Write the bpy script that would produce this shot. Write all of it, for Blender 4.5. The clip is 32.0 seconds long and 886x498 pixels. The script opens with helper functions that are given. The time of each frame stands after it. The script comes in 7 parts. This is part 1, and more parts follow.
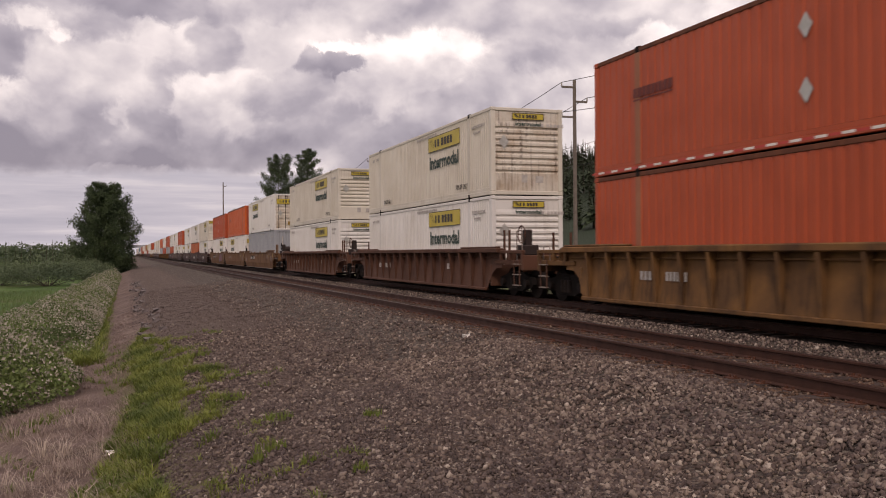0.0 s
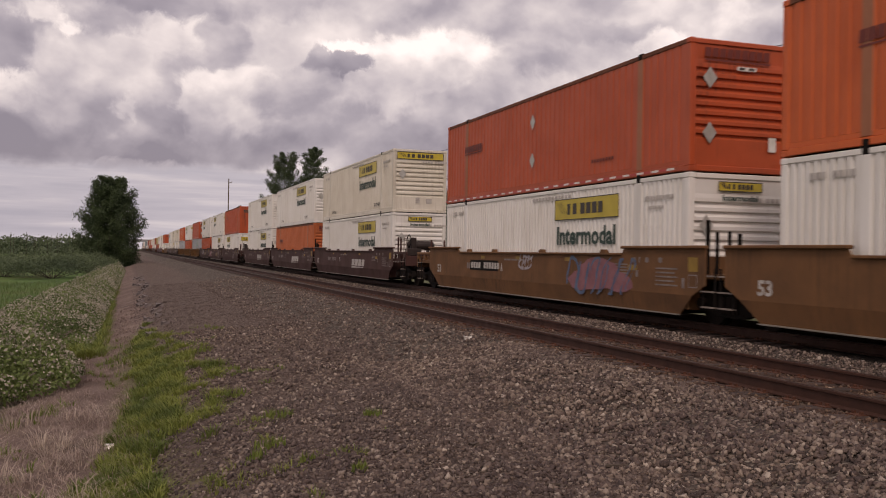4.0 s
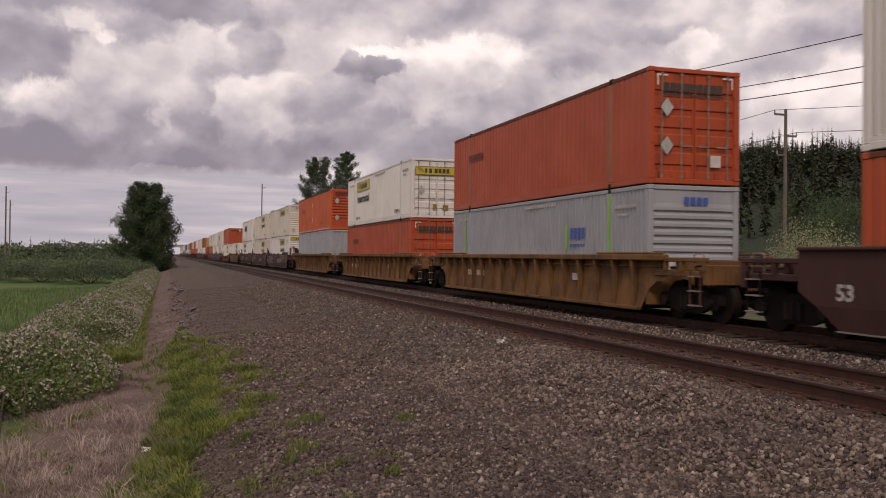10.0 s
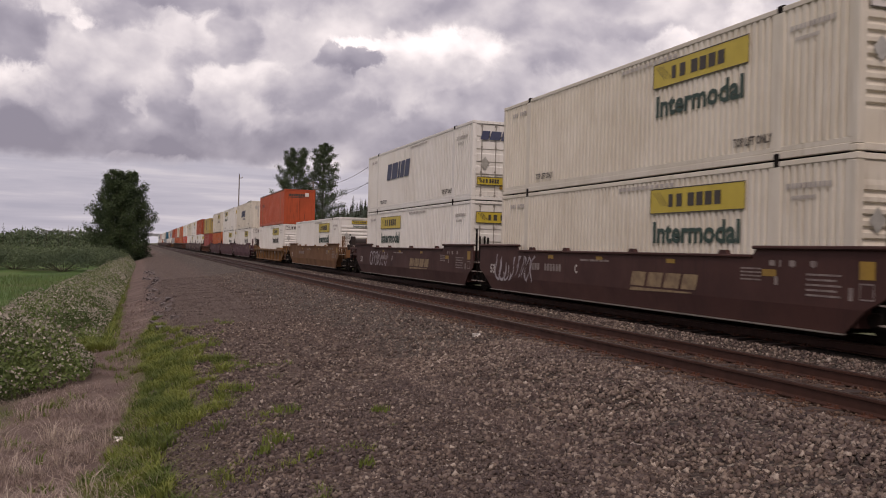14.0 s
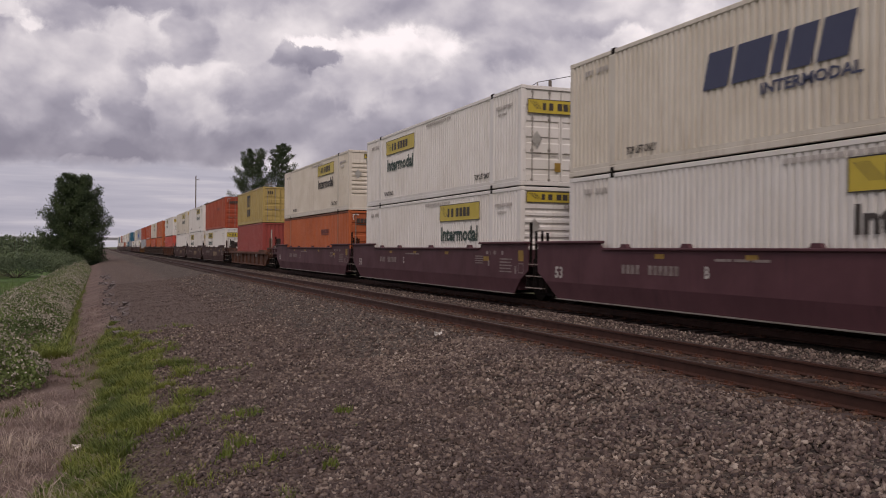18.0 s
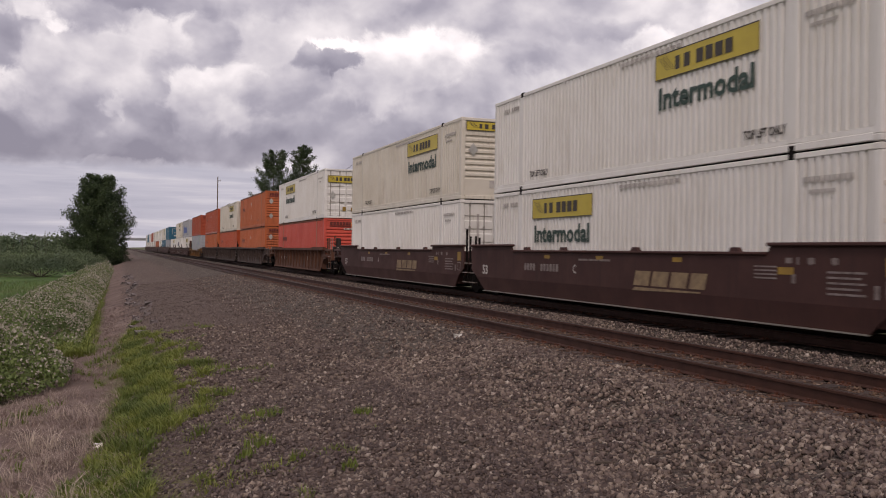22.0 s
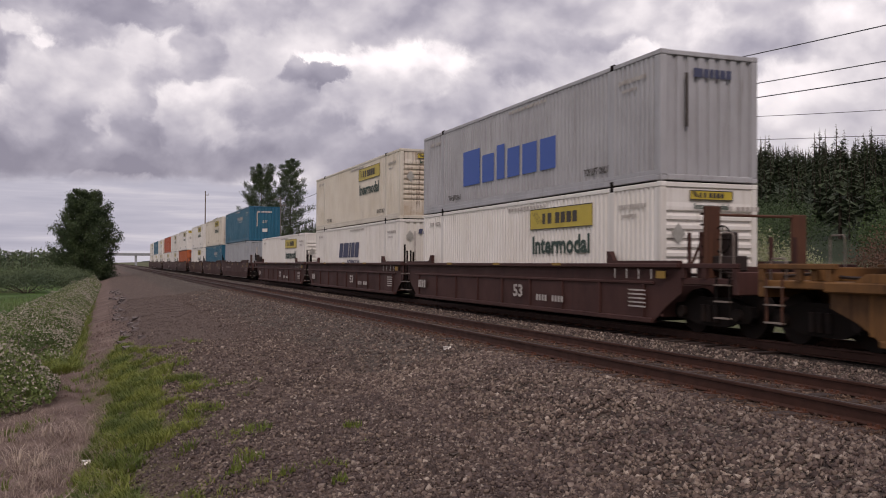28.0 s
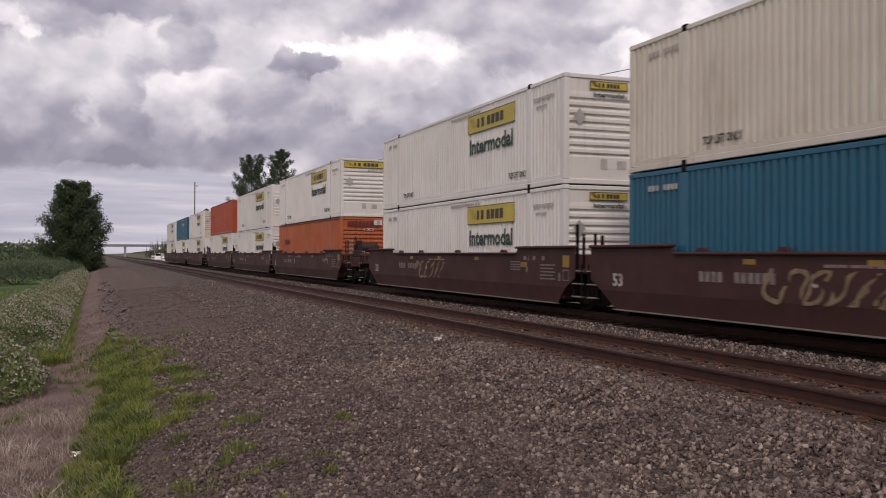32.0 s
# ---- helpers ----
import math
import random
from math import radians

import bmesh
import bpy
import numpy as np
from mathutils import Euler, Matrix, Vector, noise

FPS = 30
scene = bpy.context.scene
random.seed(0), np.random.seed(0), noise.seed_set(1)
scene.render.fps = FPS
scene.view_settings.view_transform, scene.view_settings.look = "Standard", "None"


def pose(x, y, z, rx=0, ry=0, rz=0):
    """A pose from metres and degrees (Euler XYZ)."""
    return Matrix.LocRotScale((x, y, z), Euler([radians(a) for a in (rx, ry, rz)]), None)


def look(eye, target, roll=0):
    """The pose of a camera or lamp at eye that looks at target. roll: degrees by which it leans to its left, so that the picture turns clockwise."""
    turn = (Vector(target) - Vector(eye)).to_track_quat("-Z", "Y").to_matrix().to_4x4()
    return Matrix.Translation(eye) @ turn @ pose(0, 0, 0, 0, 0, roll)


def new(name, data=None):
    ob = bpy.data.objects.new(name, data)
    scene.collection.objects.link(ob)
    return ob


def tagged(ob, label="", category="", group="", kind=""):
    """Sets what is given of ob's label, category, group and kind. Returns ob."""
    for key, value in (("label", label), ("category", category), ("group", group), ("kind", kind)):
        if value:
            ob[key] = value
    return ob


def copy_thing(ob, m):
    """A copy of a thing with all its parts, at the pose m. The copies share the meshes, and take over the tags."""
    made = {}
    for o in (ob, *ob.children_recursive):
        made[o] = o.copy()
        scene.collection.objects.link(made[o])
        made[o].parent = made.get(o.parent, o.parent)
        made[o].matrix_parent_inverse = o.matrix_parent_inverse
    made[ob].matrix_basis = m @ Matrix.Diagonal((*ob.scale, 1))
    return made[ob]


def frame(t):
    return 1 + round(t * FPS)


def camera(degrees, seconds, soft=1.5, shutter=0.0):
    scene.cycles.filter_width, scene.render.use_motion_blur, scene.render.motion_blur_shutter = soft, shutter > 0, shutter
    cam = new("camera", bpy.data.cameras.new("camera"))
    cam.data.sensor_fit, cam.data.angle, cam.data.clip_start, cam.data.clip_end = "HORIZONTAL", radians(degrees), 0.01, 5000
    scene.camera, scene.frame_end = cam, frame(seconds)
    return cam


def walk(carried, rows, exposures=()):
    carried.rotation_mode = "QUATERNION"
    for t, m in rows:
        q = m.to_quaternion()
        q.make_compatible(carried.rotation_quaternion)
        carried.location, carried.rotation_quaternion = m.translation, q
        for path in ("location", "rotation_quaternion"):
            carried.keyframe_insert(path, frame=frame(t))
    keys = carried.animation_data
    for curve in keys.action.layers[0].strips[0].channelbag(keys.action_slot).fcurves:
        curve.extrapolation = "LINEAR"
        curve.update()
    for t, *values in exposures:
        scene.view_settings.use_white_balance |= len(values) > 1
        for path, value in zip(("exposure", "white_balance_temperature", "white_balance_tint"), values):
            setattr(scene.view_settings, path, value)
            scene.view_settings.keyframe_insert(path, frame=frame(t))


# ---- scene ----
# ------------------------------------------------------------------ camera
# World: y runs along the railway, x across it, z up; z = 0 is the rail top of the train's track.
EYE = Vector((0.0, 0.0, 1.42))
# seconds, yaw to the left, pitch up, roll, in degrees
PATH = [
    (0, -19.27, 0.19, -0.42), (0.5, -18.96, 0.26, -0.62), (1, -18.78, 0.33, -0.52), (1.5, -18.66, 0.34, 0.11),
    (2, -18.87, 0.25, 0.42), (2.5, -19.02, 0.32, 0.22), (4.5, -19.03, 0.22, 1.06), (5, -19, 0.1, 0.98),
    (5.5, -19.08, 0.07, 1.62), (6, -19.05, 0.15, 0.97), (6.5, -18.91, 0.16, 1.22), (7, -18.7, 0.19, 1.07),
    (7.5, -18.32, 0.3, 1.45), (8, -17.92, 0.4, 1.08), (8.5, -17.65, 0.47, 0.8), (9, -17.29, 0.45, 0.45),
    (9.5, -17.16, 0.45, -0.17), (10, -17.01, 0.48, 0.63), (10.5, -16.94, 0.44, 1.07), (11, -16.89, 0.59, 0.62),
    (11.5, -16.83, 0.76, 0.46), (12, -16.89, 0.81, 0.67), (12.5, -17, 0.53, 1.21), (13, -17.13, -0.7, 1.34),
    (13.5, -17.41, -0.94, 1.44), (14, -18.44, 0.09, 1.51), (14.5, -19.92, 1.4, 1.75), (16.5, -20.52, 0.33, 1.16),
    (17, -20.43, -0.02, 1.4), (17.5, -20.85, -0.07, 0.56), (18, -20.93, 0.05, 0.5), (18.5, -20.59, 0.1, 0.6),
    (19, -20.36, 0.05, 0.48), (19.5, -20.09, -0.06, 0.59), (20, -19.67, -0.11, 1.31), (20.5, -19.58, -0.05, 1.51),
    (21, -19.43, 0.1, 1.16), (21.5, -19.44, 0.2, 1.39), (22, -19.67, 0.16, 0.83), (22.5, -19.81, -0.02, 0.73),
    (23, -19.63, -0.46, 1.72), (23.5, -19.22, -0.48, 2.8), (24, -18.33, 0.17, 2.49), (24.5, -17.11, 0.78, 2.21),
    (26.5, -17.76, 0.73, 1.2), (27, -18.33, 1.03, 1.16), (27.5, -19.29, 1.05, 0.06), (28, -20.37, 0.94, 0.32),
    (28.5, -21.18, 1.12, 0.81), (29, -21.76, 1.3, 0.86), (29.5, -21.91, 1.34, 0.76), (30, -21.74, 1.32, 0.92),
    (30.5, -21.68, 1.21, 0.62), (31, -21.4, 0.95, 0.08), (31.5, -21.18, 0.68, -0.07), (32, -20.98, 0.37, 0.26),
]

def aim(yaw, pitch, roll):
    a, b = radians(yaw), radians(pitch)
    ahead = Vector((-math.sin(a) * math.cos(b), math.cos(a) * math.cos(b), math.sin(b)))
    return look(EYE, EYE + ahead * 10, roll)


cam = camera(51.7, 32.0, soft=1.0, shutter=0.12)
EXPOSURES = [
    (0, -0.05, 7650, 27), (2, -0.14, 7700, 27), (5, -0.17, 7800, 27), (9, -0.24, 7750, 27), (12, -0.18, 7450, 26.5), (14, -0.15, 7350, 26), (17, -0.3, 7200, 25.5), (19, -0.24, 7150, 25),
    (21, -0.08, 7150, 24.5), (23, -0.15, 7150, 24.5), (24, -0.12, 7150, 24.5), (27, -0.16, 7100, 24.5), (28, -0.14, 7100, 24.5), (30, -0.34, 7050, 24.5), (31, -0.1, 7050, 24.5), (32, -0.10, 7050, 24.5),
]
walk(cam, [(t, aim(a, b, c)) for t, a, b, c in PATH], EXPOSURES)

# ------------------------------------------------------------------ light
SUN_AZ, SUN_EL = radians(206), radians(44)      # azimuth clockwise from +y


def link(nt, a, b):
    nt.links.new(a, b)


def node(nt, kind, **values):
    n = nt.nodes.new(kind)
    for key, value in values.items():
        if key in n.inputs:
            n.inputs[key].default_value = value
    return n


def math_node(nt, op, a, b=None, clamp=False):
    n = nt.nodes.new("ShaderNodeMath")
    n.operation, n.use_clamp = op, clamp
    for i, v in enumerate((a, b)):
        if v is None:
            continue
        if isinstance(v, (int, float)):
            n.inputs[i].default_value = v
        else:
            nt.links.new(v, n.inputs[i])
    return n.outputs[0]


def ramp(nt, fac, stops):
    n = nt.nodes.new("ShaderNodeValToRGB")
    els = n.color_ramp.elements
    while len(els) < len(stops):
        els.new(0.5)
    for e, (p, c) in zip(els, stops):
        e.position, e.color = p, (*c, 1) if len(c) == 3 else c
    nt.links.new(fac, n.inputs[0])
    return n.outputs[0]


def mix_color(nt, fac, a, b, blend="MIX"):
    n = nt.nodes.new("ShaderNodeMix")
    n.data_type, n.blend_type = "RGBA", blend
    for sock, v in ((n.inputs[0], fac), (n.inputs[6], a), (n.inputs[7], b)):
        if isinstance(v, (int, float)):
            sock.default_value = v
        elif isinstance(v, tuple):
            sock.default_value = (*v, 1) if len(v) == 3 else v
        else:
            nt.links.new(v, sock)
    return n.outputs[2]


def noise_node(nt, vec, scale, detail=4.0, rough=0.55, distortion=0.0):
    n = nt.nodes.new("ShaderNodeTexNoise")
    n.inputs["Scale"].default_value, n.inputs["Detail"].default_value = scale, detail
    n.inputs["Roughness"].default_value, n.inputs["Distortion"].default_value = rough, distortion
    if vec is not None:
        nt.links.new(vec, n.inputs["Vector"])
    return n.outputs["Fac"]


def mapping(nt, vec, loc=(0, 0, 0), scale=(1, 1, 1), rot=(0, 0, 0)):
    n = nt.nodes.new("ShaderNodeMapping")
    n.inputs["Location"].default_value, n.inputs["Scale"].default_value = loc, scale
    n.inputs["Rotation"].default_value = rot
    nt.links.new(vec, n.inputs["Vector"])
    return n.outputs[0]


def sky_dir(az, el):
    a, e = radians(az), radians(el)
    return Vector((math.sin(a) * math.cos(e), math.cos(a) * math.cos(e), math.sin(e)))


def build_world():
    w = bpy.data.worlds.new("overcast_sky")
    w.use_nodes = True
    scene.world = w
    nt = w.node_tree
    nt.nodes.clear()
    out = nt.nodes.new("ShaderNodeOutputWorld")
    sky = nt.nodes.new("ShaderNodeTexSky")
    sky.sky_type, sky.sun_disc = "NISHITA", False
    sky.sun_elevation, sky.sun_rotation = SUN_EL, SUN_AZ
    sky.air_density, sky.dust_density = 1.2, 2.0
    clear = node(nt, "ShaderNodeBackground", Strength=0.08)
    link(nt, sky.outputs[0], clear.inputs[0])

    vec = nt.nodes.new("ShaderNodeTexCoord").outputs["Generated"]
    sep = nt.nodes.new("ShaderNodeSeparateXYZ")
    link(nt, vec, sep.inputs[0])
    up = sep.outputs[2]
    # the whole sheet is bent by turbulence of two sizes, so that every outline is ragged
    def bent(v, scale, amount, detail):
        bend = nt.nodes.new("ShaderNodeTexNoise")
        bend.inputs["Scale"].default_value, bend.inputs["Detail"].default_value = scale, detail
        bend.inputs["Roughness"].default_value = 0.6
        link(nt, v, bend.inputs["Vector"])
        mid = nt.nodes.new("ShaderNodeVectorMath")
        mid.operation = "SUBTRACT"
        link(nt, bend.outputs["Color"], mid.inputs[0])
        mid.inputs[1].default_value = (0.5, 0.5, 0.5)
        off = nt.nodes.new("ShaderNodeVectorMath")
        off.operation = "MULTIPLY_ADD"
        link(nt, mid.outputs[0], off.inputs[0])
        off.inputs[1].default_value = (amount, amount, amount)
        link(nt, v, off.inputs[2])
        return off.outputs[0]

    # heaped cloud: puffs of three sizes, lit from above by the difference to the density a little higher up
    def density(shift):
        v = mapping(nt, vec, (2.3 - 0.5 * shift, 0.7, 0.4 + shift), (1, 1, 1.35))
        v2 = bent(v, 13.0, 0.055, 4)
        total = math_node(nt, "MULTIPLY", noise_node(nt, v, 5.0, 7, 0.50, 0.2), 0.55)
        for size, share in ((9.0, 0.34), (23.0, 0.17)):
            puff = nt.nodes.new("ShaderNodeTexVoronoi")
            puff.feature, puff.distance = "SMOOTH_F1", "EUCLIDEAN"
            puff.inputs["Scale"].default_value, puff.inputs["Detail"].default_value = size, 1.5
            puff.inputs["Roughness"].default_value, puff.inputs["Smoothness"].default_value = 0.5, 0.45
            puff.normalize = True
            link(nt, v2, puff.inputs["Vector"])
            total = math_node(nt, "ADD", total, math_node(nt, "MULTIPLY", math_node(nt, "SUBTRACT", 1.0, puff.outputs["Distance"]), share))
        return total

    dens, above = density(0.0), density(0.03)
    warp = noise_node(nt, mapping(nt, vec, (5.1, 0.2, 1.4), (1, 1, 1.3)), 9.0, 7, 0.62)
    relief = math_node(nt, "MULTIPLY", math_node(nt, "SUBTRACT", dens, above), SKY_RELIEF)
    torn = bent(bent(vec, 10.0, 0.05, 3), 38.0, 0.036, 5)

    def heap(az, el, wide, tall, level, shade, edge):
        """Lays a heap of cloud over what lies behind it: its level, lighter at the top by shade, with a ragged or soft edge."""
        nonlocal body
        n = nt.nodes.new("ShaderNodeVectorMath")
        n.operation = "SUBTRACT"
        link(nt, torn, n.inputs[0])
        n.inputs[1].default_value = sky_dir(az, el)
        w, h = radians(wide), radians(tall)
        m = mapping(nt, n.outputs[0], (0, 0, 0), (1 / w, 1 / w, 1 / h))
        ln = nt.nodes.new("ShaderNodeVectorMath")
        ln.operation = "LENGTH"
        link(nt, m, ln.inputs[0])
        z = nt.nodes.new("ShaderNodeSeparateXYZ")
        link(nt, m, z.inputs[0])
        rag = math_node(nt, "SUBTRACT", ln.outputs["Value"], math_node(nt, "MULTIPLY", billow, 1.6))
        s = nt.nodes.new("ShaderNodeMapRange")
        s.interpolation_type = "SMOOTHSTEP"
        s.inputs["From Min"].default_value, s.inputs["From Max"].default_value = 1.0 - edge, 1.0 + edge
        s.inputs["To Min"].default_value, s.inputs["To Max"].default_value = 1.0, 0.0
        link(nt, rag, s.inputs["Value"])
        lit = math_node(nt, "ADD", math_node(nt, "MULTIPLY", z.outputs[2], shade * 1.3), 0.47 + 1.3 * (level - 0.5))
        mx = nt.nodes.new("ShaderNodeMix")
        mx.data_type = "FLOAT"
        link(nt, s.outputs[0], mx.inputs[0])
        link(nt, body, mx.inputs[2])
        link(nt, lit, mx.inputs[3])
        body = mx.outputs[0]

    billow = math_node(nt, "SUBTRACT", dens, 0.60)
    body = math_node(nt, "ADD", math_node(nt, "MULTIPLY", billow, 0.35), 0.50)
    for one in SKY_HEAPS:
        heap(*one)
    body = math_node(nt, "ADD", body, math_node(nt, "ADD", math_node(nt, "MULTIPLY", billow, 0.4), relief))
    cloud = ramp(nt, body, SKY_RAMP)
    # streaked pale band low over the horizon
    streak = noise_node(nt, mapping(nt, vec, (0, 0, 3.1), (2.2, 2.2, 34)), 2.6, 6, 0.55, 0.3)
    low = ramp(nt, streak, SKY_LOW)
    band = nt.nodes.new("ShaderNodeMapRange")
    band.interpolation_type = "SMOOTHSTEP"
    band.inputs["From Min"].default_value, band.inputs["From Max"].default_value = 0.076, 0.091
    link(nt, math_node(nt, "ADD", up, math_node(nt, "MULTIPLY", math_node(nt, "SUBTRACT", warp, 0.5), 0.035)), band.inputs["Value"])
    look_col = mix_color(nt, band.outputs[0], low, cloud)
    # an overcast sky brightens towards the zenith
    high = nt.nodes.new("ShaderNodeMapRange")
    high.inputs["From Min"].default_value, high.inputs["From Max"].default_value = 0.28, 0.95
    high.inputs["To Min"].default_value, high.inputs["To Max"].default_value = 1.0, SKY_ZENITH
    link(nt, up, high.inputs["Value"])
    over = node(nt, "ShaderNodeBackground")
    link(nt, look_col, over.inputs[0])
    link(nt, math_node(nt, "MULTIPLY", high.outputs[0], SKY_STRENGTH), over.inputs[1])
    add = node(nt, "ShaderNodeMixShader", Fac=0.93)
    link(nt, clear.outputs[0], add.inputs[1])
    link(nt, over.outputs[0], add.inputs[2])
    link(nt, add.outputs[0], out.inputs[0])


SKY_STRENGTH, SKY_ZENITH, SKY_RELIEF = 1.03, 1.42, 2.4
SKY_RAMP = [(0.05, (0.275, 0.29, 0.37)), (0.32, (0.40, 0.425, 0.51)), (0.50, (0.56, 0.595, 0.67)), (0.66, (0.71, 0.755, 0.81)), (0.84, (0.93, 0.985, 1.02)), (1.05, (1.14, 1.19, 1.22))]
SKY_LOW = [(0.30, (0.42, 0.47, 0.58)), (0.52, (0.51, 0.56, 0.665)), (0.72, (0.68, 0.73, 0.80))]
# azimuth, elevation, half width, half height in degrees; level, lighter at the top by, softness of the edge
SKY_HEAPS = [
    (9.3, 12.5, 9.2, 3.9, 0.60, 0.02, 0.70), (27.6, 11.9, 9.2, 5.3, 0.56, 0.03, 0.70), (40.5, 11.2, 9.2, 5.7, 0.60, 0.03, 0.70),
    (-2.6, 8.7, 8.3, 4.2, 0.43, 0.12, 0.14), (-7.8, 8.2, 7.4, 4.0, 0.41, 0.10, 0.14), (-15.4, 8.5, 9.2, 5.0, 0.40, 0.10, 0.30),
    (-2.9, 6.2, 7.6, 1.3, 0.20, 0.06, 0.14), (-7.5, 5.8, 6.0, 1.3, 0.17, 0.05, 0.14), (-7.5, 10.8, 3.2, 2.5, 0.30, 0.05, 0.30),
    (-5.7, 8.9, 3.0, 1.0, 0.60, 0.15, 0.30), (-3.8, 10.8, 1.8, 1.6, 0.58, 0.10, 0.40), (-5.0, 13.3, 1.5, 0.6, 0.72, 0.05, 0.40),
    (-3.8, 12.7, 0.9, 0.6, 0.88, 0.00, 0.40), (-1.1, 8.2, 4.3, 1.5, 0.40, 0.06, 0.50), (0.5, 10.7, 2.8, 2.1, 0.55, 0.10, 0.40),
    (3.3, 12.2, 3.2, 2.6, 0.62, 0.12, 0.14), (5.4, 12.7, 1.1, 1.8, 0.46, 0.00, 0.35), (3.5, 9.1, 1.8, 2.4, 0.35, 0.05, 0.35),
    (-0.2, 8.2, 0.7, 0.5, 0.58, 0.05, 0.50), (1.5, 14.7, 4.1, 1.0, 0.29, 0.00, 0.35), (-1.1, 13.3, 2.1, 0.7, 0.40, 0.00, 0.50),
    (9.3, 15.0, 3.2, 0.8, 0.46, 0.00, 0.60), (6.8, 8.2, 3.7, 2.7, 0.52, 0.16, 0.10), (4.5, 9.8, 1.3, 1.0, 0.63, 0.10, 0.40),
    (6.9, 8.3, 1.6, 1.1, 0.66, 0.08, 0.50), (9.3, 9.5, 2.1, 1.3, 0.46, 0.10, 0.40), (7.3, 6.1, 4.3, 1.0, 0.35, 0.04, 0.40),
    (15.7, 7.3, 4.4, 2.4, 0.33, 0.08, 0.30), (20.6, 8.6, 3.0, 2.1, 0.42, 0.06, 0.50), (17.8, 11.7, 3.8, 1.6, 0.70, 0.14, 0.22),
    (15.8, 12.3, 1.6, 0.7, 0.78, 0.05, 0.40), (18.8, 12.9, 1.4, 0.9, 0.84, 0.05, 0.40), (15.5, 10.1, 2.1, 1.3, 0.62, 0.10, 0.40),
    (13.2, 12.5, 1.4, 0.4, 0.86, 0.00, 0.40), (20.8, 12.6, 1.3, 1.1, 0.82, 0.05, 0.40), (12.3, 11.6, 1.8, 0.7, 0.35, 0.05, 0.18),
    (10.7, 10.5, 2.0, 0.7, 0.47, 0.05, 0.40), (24.8, 11.8, 2.2, 1.0, 0.43, 0.02, 0.50), (23.1, 13.8, 2.5, 0.9, 0.50, 0.02, 0.50),
    (28.9, 13.7, 3.4, 0.7, 0.47, 0.02, 0.50), (32.1, 12.6, 1.4, 0.9, 0.78, 0.05, 0.40), (28.3, 9.2, 4.3, 1.8, 0.62, 0.08, 0.50),
    (36.5, 14.1, 1.1, 1.2, 0.74, 0.05, 0.50), (40.8, 12.7, 3.2, 1.1, 0.50, 0.03, 0.50), (40.3, 9.9, 3.9, 1.4, 0.74, 0.06, 0.40),
    (44.4, 13.1, 2.1, 1.4, 0.74, 0.05, 0.50), (38.1, 11.3, 2.1, 0.9, 0.48, 0.03, 0.50), (43.4, 7.5, 2.8, 1.4, 0.66, 0.05, 0.50),
    (49.0, 10.9, 5.7, 3.2, 0.62, 0.05, 0.50),
]
build_world()
sun = new("sun", bpy.data.lights.new("sun", "SUN"))
sun.data.energy, sun.data.angle, sun.data.color = 1.35, radians(12), (1.0, 0.96, 0.90)
sun.matrix_world = look(Vector((math.sin(SUN_AZ) * math.cos(SUN_EL), math.cos(SUN_AZ) * math.cos(SUN_EL), math.sin(SUN_EL))) * 60, (0, 0, 0))


# ------------------------------------------------------------------ materials
def lin(hex_):
    out = []
    for i in (0, 2, 4):
        v = int(hex_[i:i + 2], 16) / 255
        out.append(v / 12.92 if v <= 0.04045 else ((v + 0.055) / 1.055) ** 2.4)
    return tuple(out)


